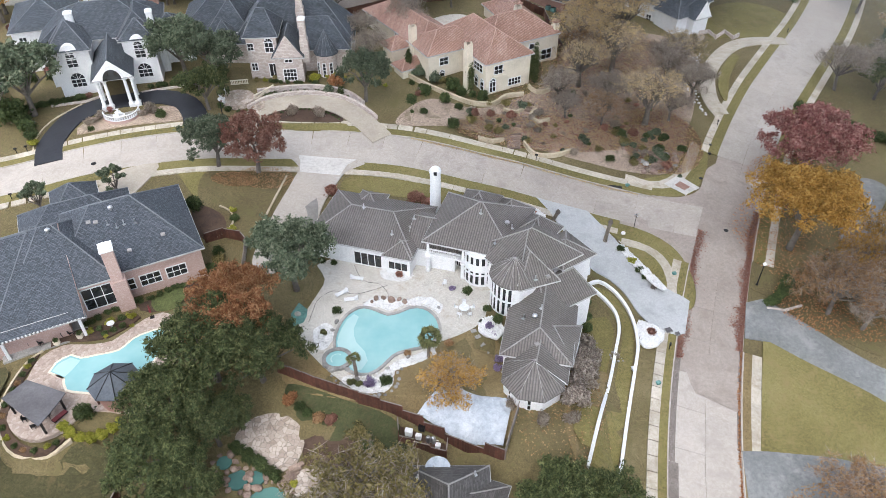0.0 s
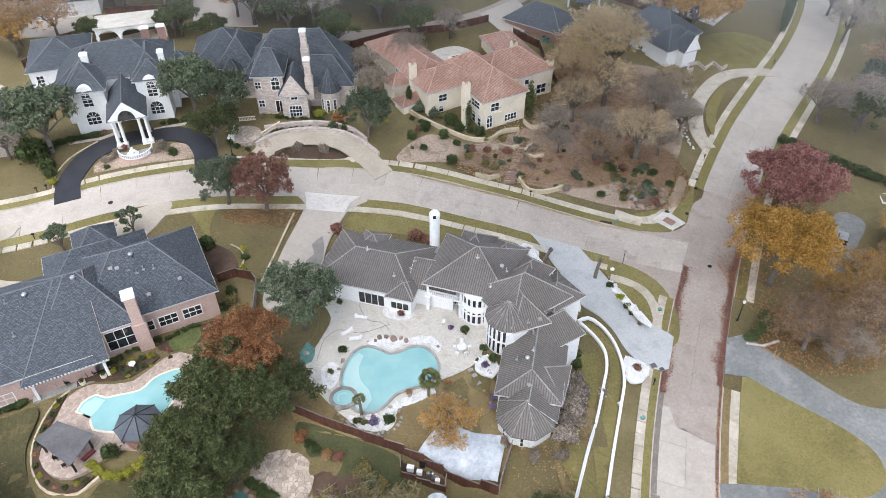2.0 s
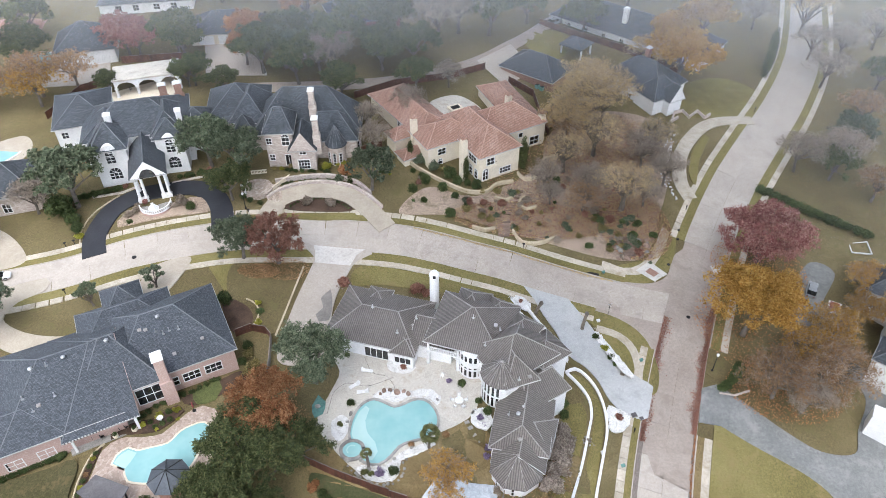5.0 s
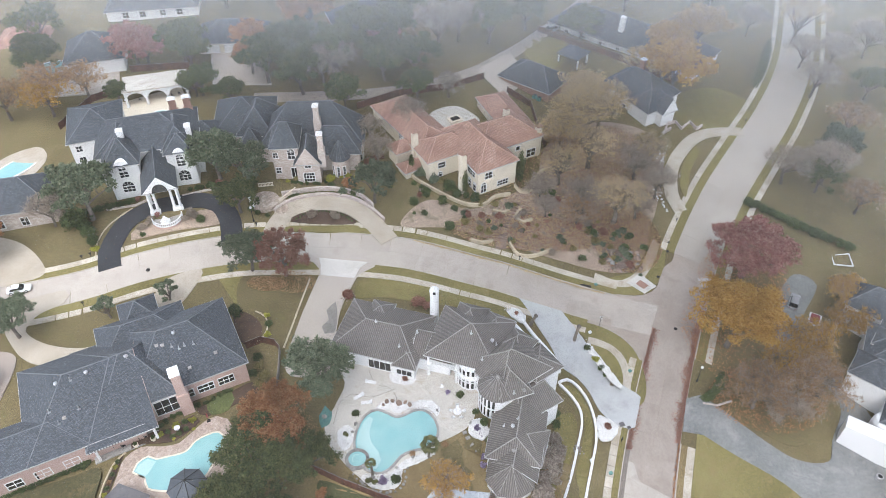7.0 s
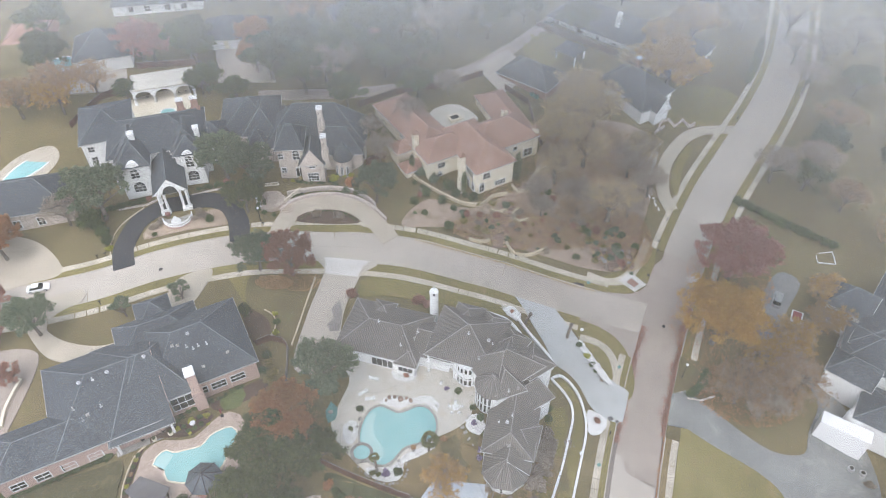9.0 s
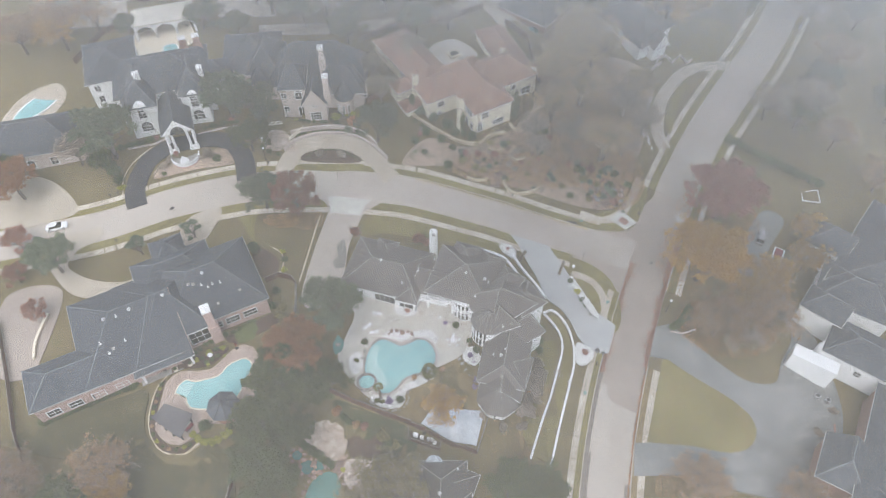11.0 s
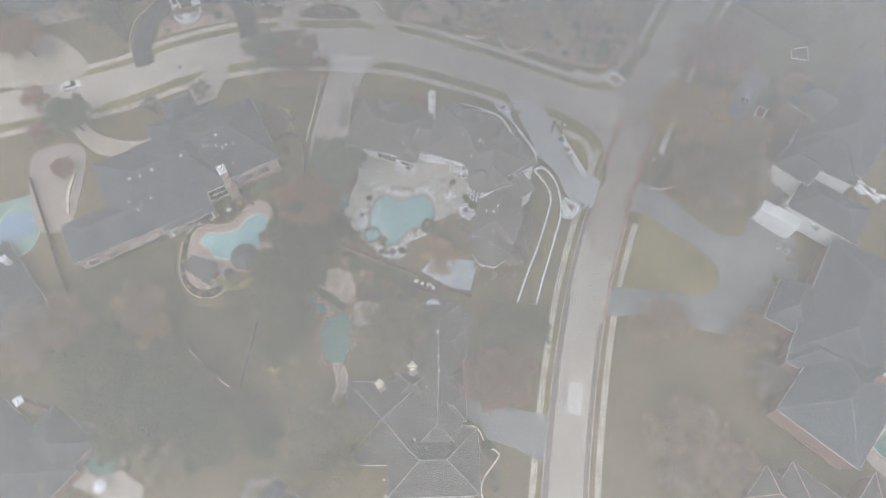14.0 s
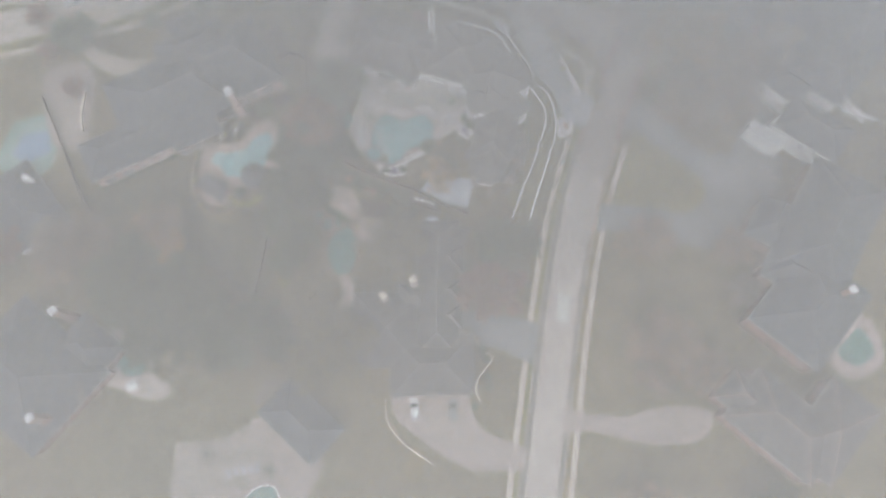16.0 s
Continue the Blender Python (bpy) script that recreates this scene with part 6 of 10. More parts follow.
for x, y, s in ((-9.6, 73.2, 0.8), (-8.6, 73.4, 0.6), (-7.4, 72.9, 0.9), (-6.3, 73.1, 0.6), (-5.5, 72.6, 0.7), (-10.2, 72.6, 0.5), (-14.8, 68.6, 0.6), (-15.2, 67.0, 0.5), (-0.6, 71.4, 0.5), (-15.4, 62.6, 0.6), (-15.4, 60.8, 0.7), (-12.4, 60.0, 0.6),
                (-14.5, 60.0, 0.8), (-11.0, 58.4, 0.6), (-7.2, 60.2, 0.5), (-4.6, 62.2, 0.5), (-20.3, 66.4, 0.7), (-20.4, 70, 0.8)):
    rock(x, y, s, "brown_rock" if y > 72 else "grey_rock", 0.05)
rock_row([(-14.2, 58.8), (-12.6, 57.4), (-10.8, 56.2), (-8, 55.9), (-6.2, 57.2), (-5.6, 60)], 0.45, "grey_rock", 0.7, 0.0)


def lounger(x, y, yaw):
    t = thing("sun_lounger", x, y, 0.05, "white padded sun lounger on the terrace", "sun lounger", "sun loungers")
    R = lambda u, v: (x + u * math.cos(radians(yaw)) - v * math.sin(radians(yaw)), y + u * math.sin(radians(yaw)) + v * math.cos(radians(yaw)))
    for u, v in ((-0.8, -0.28), (-0.8, 0.28), (0.7, -0.28), (0.7, 0.28)):
        part("leg", boxed(*R(u, v), 0.03, 0.06, 0.06, 0.3, yaw), "white_paint", t)
    part("frame", boxed(*R(0, 0), 0.3, 2.0, 0.66, 0.06, yaw, bevel=0.015), "white_paint", t)
    part("mattress", boxed(*R(-0.3, 0), 0.36, 1.35, 0.62, 0.1, yaw, bevel=0.03), "white_paint", t)
    bm = bmesh.new()
    add_box(bm, 0, 0, 0, 0.85, 0.62, 0.1, 0, bevel=0.03)
    bmesh.ops.transform(bm, matrix=pose(*R(0.68, 0), 0.5, 0, 0, yaw) @ pose(0, 0, 0, 0, -32, 0), verts=bm.verts[:])
    part("backrest", bm, "white_paint", t)


lounger(-12.8, 77.4, 170)
lounger(-14.7, 74.2, 35)
lounger(-13.2, 72.9, 8)


def chair(x, y, yaw, z=0.05, m="white_paint"):
    t = thing("garden_chair", x, y, z, "white moulded garden chair on the terrace", "chair", "garden chairs")
    R = lambda u, v: (x + u * math.cos(radians(yaw)) - v * math.sin(radians(yaw)), y + u * math.sin(radians(yaw)) + v * math.cos(radians(yaw)))
    for u in (-0.22, 0.22):
        for v in (-0.22, 0.22):
            part("leg", boxed(*R(u, v), z - 0.02, 0.05, 0.05, 0.42, yaw), m, t)
    part("seat", boxed(*R(0, 0), z + 0.4, 0.52, 0.52, 0.05, yaw, bevel=0.02), m, t)
    part("backrest", boxed(*R(-0.26, 0), z + 0.42, 0.05, 0.52, 0.5, yaw, bevel=0.015), m, t)


def round_table(x, y, z, r, m, label):
    t = thing("garden_table", x, y, z, label, "table")
    bm = bmesh.new()
    add_lathe(bm, x, y, [(r - 0.04, z + 0.70), (r, z + 0.72), (r, z + 0.75), (r - 0.03, z + 0.765)], 24)
    part("tabletop", bm, m, t)
    for k in range(4):
        a = k * math.pi / 2 + 0.6
        part("leg", boxed(x + r * 0.6 * math.cos(a), y + r * 0.6 * math.sin(a), z - 0.02, 0.05, 0.05, 0.72), m, t)


round_table(3.0, 70.8, 0.05, 0.75, "white_paint", "round white garden table")
for k in range(5):
    a = k * math.tau / 5 + 0.3
    chair(3.0 + 1.2 * math.cos(a), 70.8 + 1.2 * math.sin(a), math.degrees(a) + 180)
chair(0.2, 76.2, 240)


def palm(x, y, h, z, r, label, fronds=26, lean=(0.2, 0.1)):
    t = thing("palm_tree", x, y, z, label, "palm")
    top = (x + lean[0], y + lean[1], z + h)
    bm = bmesh.new()
    pts = [(x + lean[0] * q * q, y + lean[1] * q * q, z - 0.3 + (h + 0.3) * q) for q in [i / 10 for i in range(11)]]
    add_tube(bm, pts, [0.24 - 0.06 * i / 10 + (0.035 if i % 2 else 0) for i in range(11)], 8)
    part("trunk", bm, "palm_bark", t)
    rng = random.Random(int(x * 10))
    for k in range(fronds):
        a, el = k * 2.39996, rng.uniform(-35, 65)
        d = Vector((math.cos(a) * math.cos(radians(el)), math.sin(a) * math.cos(radians(el)), math.sin(radians(el))))
        s = Vector((-math.sin(a), math.cos(a), 0))
        bm = bmesh.new()
        stem, fan = Vector(top) + d * r * 0.45, r * 0.55
        add_tube(bm, [top, stem], [0.025, 0.015], 4)
        up = s.cross(d)
        for j in range(9):
            b = (j - 4) * 0.30
            q = (d * math.cos(b) + s * math.sin(b)).normalized()
            e = stem + q * fan * (1 - 0.06 * abs(j - 4)) - Vector((0, 0, fan * 0.22))
            w = up.cross(q).normalized() * fan * 0.085
            m_ = stem + q * fan * 0.55
            v = [bm.verts.new(c) for c in (stem, m_ - w, e, m_ + w)]
            bm.faces.new(v)
        part("frond", bm, "blade", t)
    return t


palm(-1.9, 62.3, 3.6, 0.05, 1.9, "fan palm with a shaggy trunk beside the pool", 34)
palm(-11.1, 58.9, 3.4, 0.05, 1.1, "slim young fan palm beside the spa", 22, (-0.2, 0.2))
for x, y, r, m, lab in ((-15.0, 70.6, 0.8, "box", "round green shrub on the terrace"), (-16.3, 66.4, 0.6, "blade", "tufted yucca in a stone ring"), (-9.4, 57.6, 0.9, "purple", "dusky purple shrub in white stones"), (-7.2, 57.9, 0.95, "box", "upright green shrub in white stones"),
                        (-11.6, 57.7, 0.7, "blade", "yellow-green yucca among stones"), (-10.6, 57.5, 0.6, "blade", "yellow-green yucca among stones"), (-4.6, 62.7, 0.6, "peach", "dry straw-coloured grass tuft"), (0.8, 64.6, 0.7, "peach", "dry straw-coloured grass tuft"),
                        (3.6, 74.6, 0.85, "box", "rounded box shrub by the bay"), (1.4, 75.2, 0.6, "purple", "dark shrub by the bay"), (6.2, 71.0, 0.7, "box", "rounded shrub at the turret foot"), (-18.4, 81.4, 0.6, "box", "clipped shrub at the wall"), (-16.6, 80.9, 0.6, "box", "clipped shrub at the wall"),
                        (-6.6, 78.2, 0.8, "redbrown", "reddish ornamental shrub by the terrace"), (7.6, 68.8, 0.9, "box", "green shrub below the turret"), (8.8, 66.4, 1.0, "box", "green shrub below the turret"), (8.6, 64.4, 0.9, "box", "green shrub by the wing"), (6.4, 67.8, 0.7, "purple", "low purple-grey flowering ground cover"),
                        (6.9, 66.6, 0.7, "purple", "low purple-grey flowering ground cover"), (7.6, 63.0, 0.8, "purple", "low purple-grey flowering ground cover"), (7.2, 61.6, 0.7, "purple", "low purple-grey flowering ground cover")):
    bush(x, y, r, m, lab)
for k in range(6):
    tagged(link_mesh("stepping_stone", boxed(4.2 + k * 0.55, 67.0 - k * 1.0, H(4.2 + k * 0.55, 67.0 - k) - 0.05, 0.8, 0.6, 0.14, 20 + 9 * k, bevel=0.03), "grey_rock"), "flat grey stepping stone in the lawn", "stepping stone", "stepping stones")

# boundary fence, tarpaulin and store
fence([(-21.5, 60.2), (-16, 57.4), (-10.5, 55.2), (-5.0, 53.4), (0.2, 51.6), (7.4, 48.5)], 2.0, "wood_fence", "tall red-brown wooden board fence")
fence([(7.4, 48.5), (8.4, 51.5), (9.5, 54.8)], 1.9, "grey_wood", "weathered grey wooden side fence")
fence([(-36.8, 84.5), (-34.2, 86), (-31.5, 85.4), (-30.4, 84)], 1.9, "wood_fence", "curved red-brown wooden fence")
fence([(-30.4, 84), (-29.8, 79), (-29.6, 74)], 1.9, "grey_wood", "weathered grey wooden fence")
fence([(-5.6, 53.2), (-5.4, 51.2), (0.4, 49.6), (0.6, 51.5)], 1.5, "wood_fence", "low wooden screen round a store")
bm = bmesh.new()
NX, NY = 60, 44
rows = []
for j in range(NY + 1):
    row = []
    for i in range(NX + 1):
        u, v = i / NX, j / NY
        x = (-3.2 * (1 - v) + -0.2 * v) * (1 - u) + (7.2 * (1 - v) + 8.9 * v) * u
        y = (53.6 * (1 - v) + 57.2 * v) * (1 - u) + (49.5 * (1 - v) + 56.4 * v) * u
        w = 0.2 - 0.3 * abs(noise.noise(Vector((x * 0.75 + y * 0.3, y * 0.22, 0)))) - 0.16 * abs(noise.noise(Vector((x * 1.9 - y * 0.6, y * 0.9, 3))))
        row.append(bm.verts.new((x, y, H(x, y) + 0.42 + w)))
    rows.append(row)
for r0, r1 in zip(rows, rows[1:]):
    for i in range(NX):
        bm.faces.new((r0[i], r0[i + 1], r1[i + 1], r1[i]))
tagged(link_mesh("tarpaulin", bm, "tarp", smooth=True), "crumpled pale blue plastic tarpaulin on the ground", "tarpaulin")
patch("store_floor", [(-5.3, 52.6), (-5.2, 51.4), (0.3, 49.8), (0.4, 51.2)], 0.1, "mulch", "dark bare floor of a fenced store", "floor", smooth=False)
for x, y, lx, ly, h, m, nm, lab in ((-4.2, 51.9, 0.9, 0.6, 0.9, "white_paint", "utility_box", "white metal utility box in a fenced store"), (-3.0, 51.6, 0.7, 0.5, 0.7, "white_paint", "utility_box", "white metal utility box in a fenced store"),
                                   (-0.6, 50.9, 0.6, 0.5, 0.6, "white_paint", "utility_box", "white metal utility box in a fenced store"), (-2.6, 52.4, 0.8, 0.6, 0.8, "iron", "pump", "dark pool pump in a fenced store")):
    t = thing(nm, x, y, H(x, y), lab, "box")
    part("body", boxed(x, y, H(x, y) - 0.05, lx, ly, h, -14, bevel=0.04), m, t)
    part("lid", boxed(x, y, H(x, y) + h - 0.05, lx + 0.06, ly + 0.06, 0.06, -14, bevel=0.02), m, t)
for k, x in enumerate((-1.8, -1.2)):
    t = thing("filter_tank", x, 51.4, H(x, 51.4), "grey cylindrical pool filter tank", "tank")
    bm = bmesh.new()
    z = H(x, 51.4)
    add_lathe(bm, x, 51.4, [(0.3, z - 0.1), (0.32, z + 0.7), (0.22, z + 0.95), (0.08, z + 1.02)], 14)
    part("body", bm, "chrome", t)
    bm = bmesh.new()
    add_tube(bm, [(x + 0.3, 51.4, z + 0.3), (x + 0.7, 51.3, z + 0.3), (x + 0.7, 51.3, z)], [0.05] * 3, 6)
    part("pipe", bm, "white_paint", t)

for line in ([(-13.5, 80.6), (-12.6, 78.4), (-11.4, 76.9), (-9.3, 76.3), (-7.9, 73.8), (-9.7, 72.9), (-11.5, 72.5)], [(-18.7, 68.6), (-18.4, 71), (-18.0, 73.1), (-16.0, 74.9), (-12.5, 74.3), (-8.2, 76.1)]):
    bm = bmesh.new()
    pts = spline(line, step=0.5)
    add_tube(bm, [(x, y, 0.05) for x, y in pts], [0.03] * len(pts), 5)
    tagged(link_mesh("garden_hose", bm, "canvas"), "thin dark hose lying on the terrace", "hose", "hoses")

# ---- the white house in detail ----
def tier(house, cx, cy, r, angles, z, w, h, rows, **kw):
    for a in angles:
        glazed(house, cx + r * math.cos(radians(a)), cy + r * math.sin(radians(a)), a, z, w, h, 1, rows, **kw)


def post(house, x, y, z0, z1, r, m="white_paint", name="column"):
    bm = bmesh.new()
    h = z1 - z0
    add_lathe(bm, x, y, [(r * 1.5, z0), (r * 1.5, z0 + 0.25), (r * 1.15, z0 + 0.32), (r, z0 + 0.45), (r * 0.86, z1 - 0.4), (r * 1.1, z1 - 0.3), (r * 1.35, z1 - 0.2), (r * 1.35, z1)], 12)
    part(name, bm, m, house)


def balustrade(house, line, z, h, m="white_paint", gap=0.3, r=0.07):
    """Rails with turned balusters between them."""
    part("handrail", band(line, 0.12, -0.12, h, 0.12, z=z), m, house)
    part("base_rail", band(line, 0.12, -0.12, 0.1, 0.1, z=z), m, house)
    done = 0.0
    for a, b in zip(line, line[1:]):
        n = max(1, round(math.dist(a, b) / gap))
        for k in range(n):
            x, y = a[0] + (b[0] - a[0]) * (k + 0.5) / n, a[1] + (b[1] - a[1]) * (k + 0.5) / n
            bm = bmesh.new()
            add_lathe(bm, x, y, [(r * 0.8, z + 0.1), (r * 1.3, z + 0.1 + h * 0.25), (r * 0.6, z + h * 0.6), (r * 0.9, z + h - 0.12)], 6)
            part("baluster", bm, m, house)


win(a1, "s", 1.2, 1.2, 4.4, 2.4, 4, 1)
win(a1b, "s", 0.0, 2.0, 3.0, 1.5, 3, 1)
win(a2, "s", -4.8, 1.2, 2.6, 2.3, 3, 1)
win(a2, "s", -2.2, 1.2, 1.8, 2.3, 2, 1)
win(a2, "s", -4.8, 4.6, 2.6, 2.2, 3, 1)
win(a2, "s", -2.2, 4.6, 1.8, 2.2, 2, 1)
bay_c = a2.spot("s", 1.5, 1.0)
bm = bmesh.new()
add_lathe(bm, bay_c[0], bay_c[1], [(2.5, -1.0), (2.5, 5.95)], 20)
part("bay_wall", bm, "white_paint", A, "round two-storey bay")
tier(A, bay_c[0], bay_c[1], 2.5, range(198, 320, 19), 0.45, 0.62, 1.7, 1)
tier(A, bay_c[0], bay_c[1], 2.5, range(198, 320, 19), 2.35, 0.62, 0.5, 1)
tier(A, bay_c[0], bay_c[1], 2.5, range(198, 320, 19), 4.05, 0.62, 1.5, 1)
p0, p1 = a2.spot("s", -6.4, 2.3), a2.spot("s", -0.6, 2.3)
q0, q1 = a2.spot("s", -6.4, 0.0), a2.spot("s", -0.6, 0.0)
bm = bmesh.new()
vs = [bm.verts.new((p[0], p[1], z)) for z in (3.05, 3.4) for p in (p0, p1, q1, q0)]
for f in ((0, 1, 2, 3), (7, 6, 5, 4), (0, 4, 5, 1), (1, 5, 6, 2), (2, 6, 7, 3), (3, 7, 4, 0)):
    bm.faces.new([vs[i] for i in f])
bmesh.ops.recalc_face_normals(bm, faces=bm.faces[:])
balcony = part("balcony", bm, "white_paint", A, "white balcony with turned balusters")
balustrade(A, [p0[:2], p1[:2]], 3.4, 1.0)
for u in (-6.3, -0.9):
    cpos = a2.spot("s", u, 2.25)
    post(A, cpos[0], cpos[1], -0.6, 3.05, 0.36)
    post(A, cpos[0], cpos[1], 3.4, 5.95, 0.22)
tier(A, 9.85, 72.8, 3.02, (182, 197, 212, 227, 242, 257), 0.0, 0.58, 2.5, 1)
tier(A, 9.85, 72.8, 3.02, (182, 197, 212, 227, 242, 257), 2.7, 0.58, 2.3, 1)
tier(A, 11.6, 58.6, 3.66, (189.5, 234.5, 279.5), -1.7, 0.9, 1.9, 2)
tier(A, 11.6, 58.6, 3.66, (212, 257), -1.7, 0.5, 1.9, 2)
win(a6, "n", 3.0, 3.4, 1.2, 1.4, 2, 2)
for u in (-5.5, -2.0, 2.5, 6.0):
    win(a1, "n", u, 2.4, 1.5, 1.6, 2, 2)
for u in (-4, 0, 4):
    win(a2, "n", u, 2.0, 1.6, 2.0, 2, 2)
    win(a2, "n", u, 4.8, 1.4, 1.4, 2, 2)
win(a3, "e", 0.0, 3.4, 1.8, 2.4, 2, 3, arch=True)
win(a4, "e", 3.6, 5.2, 1.0, 2.0, 1, 2)
win(a5, "e", 0.0, 4.3, 1.6, 1.8, 2, 2)
win(a7, "e", 0.0, 3.4, 1.2, 1.6, 2, 2)
bm = bmesh.new()
add_lathe(bm, 17.2, 65.1, [(1.3, -3.0), (1.3, 0.0), (1.2, 0.5), (0.85, 1.0), (0.4, 1.25), (0.05, 1.3)], 16)
part("glass_dome", bm, "tarp", A, "pale blue domed roof of a small bay")
# north bays of the roof
for cx, cy, s, yaw in ((5.6, 88.2, 6.6, 72), (10.3, 86.0, 6.0, 62), (14.0, 81.9, 6.0, 52)):
    Block(A, cx, cy, s, s - 0.6, yaw, -2.0, 5.95, 2.4, **GT)
Block(A, -11.6, 91.4, 4.6, 5.0, -16, -1.0, 4.3, 1.5, **GT)
bm = bmesh.new()
add_tube(bm, [(-1.2, 91.4, -1.5), (-1.2, 91.4, 9.6)], [0.95, 0.85], 14)
add_lathe(bm, -1.2, 91.4, [(0.85, 9.5), (0.95, 9.7), (0.9, 10.2), (0.6, 10.6), (0.2, 10.75)], 14)
stack = part("chimney", bm, "white_paint", A, "tall rounded white chimney")
# solid near-black block paints the dark inside of the flue; no hole is cut
bm = bmesh.new()
add_box(bm, -1.2, 90.5, 9.75, 0.5, 0.14, 0.55)
part("flue_opening", bm, "iron", stack)
vents(A, [(-12.1, 86.7, "pipe"), (-4.3, 84.4, "pipe"), (-4.9, 83.7, "box"), (-7.6, 81.9, "pipe"), (5.5, 81.5, "pipe"), (9.3, 80.8, "turbine"), (10.0, 80.5, "pipe"), (7.4, 77.2, "pipe"), (12.6, 71.0, "pipe"), (14.4, 71.6, "box"),
          (13.1, 66.6, "pipe"), (12.1, 65.3, "turbine"), (10.8, 66.1, "pipe"), (12.1, 61.4, "box")])

# white retaining walls and forecourt beds
wall_line("white_wall", [(22.4, 80.0), (24.2, 80.9), (26.0, 79.6), (27.6, 76.6), (28.3, 72.6), (28.0, 68.6), (26.8, 64.6), (24.0, 56), (21.2, 46.8)], 0.34, 0.45, "white_paint", "low white rendered garden wall along the lawn", cap="white_paint")
wall_line("white_wall", [(22.6, 79.8), (24.4, 77.6), (25.8, 74.8), (25.8, 71.6), (24.6, 67.6), (22.6, 61.6), (20.0, 55), (17.4, 48)], 0.34, 0.45, "white_paint", "low white rendered garden wall along the lawn", cap="white_paint")
wall_line("white_wall", [(4.5, 96.0), (9.7, 95.0), (13.2, 94.0), (15.2, 92.6), (17.2, 89.6), (19.2, 86.4)], 0.4, 0.6, "white_paint", "low white wall before the house front", cap="white_paint")
wall_line("white_wall", [(16.4, 94.6), (18.4, 91.0), (20.8, 87.6), (22.8, 84.4), (22.9, 82.4)], 0.4, 0.6, "white_paint", "low white wall beside the forecourt", cap="white_paint")
patch("strip_lawn", [(23.2, 79.8), (25.6, 79), (27.2, 75.8), (27.8, 71.8), (26.6, 65.6), (20.8, 47.6), (17.8, 48), (23.2, 61.4), (26.2, 71), (25.8, 75.6)], 0.16, "lawn", "narrow green lawn between white walls", "lawn")
patch("east_lawn", [(20.6, 72), (22.6, 73.6), (24.2, 74), (25, 71.4), (23.4, 66), (20.4, 57), (18, 50), (16, 52), (18.6, 60), (20.6, 66)], 0.12, "lawn", "lawn below the house wall", "lawn")
patch("front_lawn", [(-16, 103.6), (-4, 101.8), (6, 99.6), (14.6, 97), (13, 94.8), (4, 96.6), (-4, 97.4), (-12, 98.6), (-17.4, 98.4)], 0.12, "lawn", "green front lawn behind the pavement", "lawn")
patch("west_lawn", [(-40, 104), (-28, 105.6), (-28, 96), (-29.4, 86), (-35, 88), (-41, 96)], 0.1, "grass", "tan and green lawn beside the drive", "lawn")
gravel("white_stones", [(27.2, 91.8), (28.8, 88.6), (31.0, 83.8), (33.2, 79.4), (34.4, 79.2), (33.4, 82), (31.2, 86.6), (29, 91.4)], H(30, 86) + 0.42, "white_rock", "white stone bed beside the forecourt", 260, 0.15)
gravel("white_stones", [(12.6, 98.2), (16.4, 96.6), (17.4, 94.4), (16.2, 93.4), (14.2, 95.4)], H(15.5, 95.5) + 0.4, "white_rock", "white stone bed by the drive mouth", 150, 0.15)
gravel("white_stones", [(29.2, 73.6), (31.6, 72.6), (32.4, 70.6), (30.6, 68.6), (28.8, 68.6), (28.6, 71.2)], H(30.4, 71) + 0.45, "white_rock", "white stone bed by the entrance", 170, 0.15)
for x, y, r, m, lab in ((29.0, 88.4, 0.75, "box", "rounded green shrub in white stones"), (30.4, 85.8, 0.85, "lime", "yellow-green shrub in white stones"), (31.2, 83.8, 0.8, "box", "rounded green shrub in white stones"), (31.9, 82.4, 0.75, "box", "rounded green shrub in white stones"),
                        (33.0, 80.4, 0.85, "twigs", "grey spiky plant in white stones"), (30.6, 71.4, 0.9, "redbrown", "dark spiky agave in white stones"), (15.4, 95.8, 0.6, "redbrown", "small reddish shrub by the drive"), (21.6, 76.4, 0.9, "box", "green shrub against the house"), (21.2, 73.2, 0.9, "box", "green shrub against the house"),
                        (21.0, 71.2, 1.0, "box", "green shrub against the house"), (18.6, 58.6, 1.4, "twigs", "bare twiggy shrub by the wing"), (19.4, 61.0, 1.5, "twigs", "bare twiggy shrub by the wing"), (17.4, 56.0, 1.4, "twigs", "bare twiggy shrub by the wing"), (20.2, 64, 1.3, "twigs", "bare twiggy shrub by the wing"), (16, 53.4, 1.3, "twigs", "bare twiggy shrub by the wing"),
                        (17.8, 60.2, 0.8, "rust", "reddish shrub by the wing"), (12.2, 53.2, 1.2, "twigs", "bare twiggy shrub by the wing"), (8.6, 55.4, 0.9, "twigs", "bare twiggy shrub by the wing"), (-18.9, 98.6, 1.5, "redbrown", "rounded bare red-brown shrub"), (-4.6, 97.0, 1.7, "redbrown", "rounded bare red-brown shrub"), (-2.8, 96.2, 1.2, "redbrown", "rounded bare red-brown shrub"),
                        (24.4, 66.6, 0.6, "twigs", "small shrub in a stone ring")):
    bush(x, y, r, m, lab)
for x, y in ((19.0, 64.5), (20.1, 67.6), (18.0, 61.4), (18.8, 60.0), (17.2, 58.6), (19.6, 62.9), (20.6, 65.5), (16.1, 56.3), (17.5, 56.3)):
    bush(x, y, 1.5, "twig_bark", "bare twiggy shrub by the house wing", 1.3)
rock_row([(24.4, 67.5), (25.2, 66.9), (25.1, 66), (24.3, 65.7), (23.7, 66.4)], 0.35, "grey_rock", 0.4, closed=True)
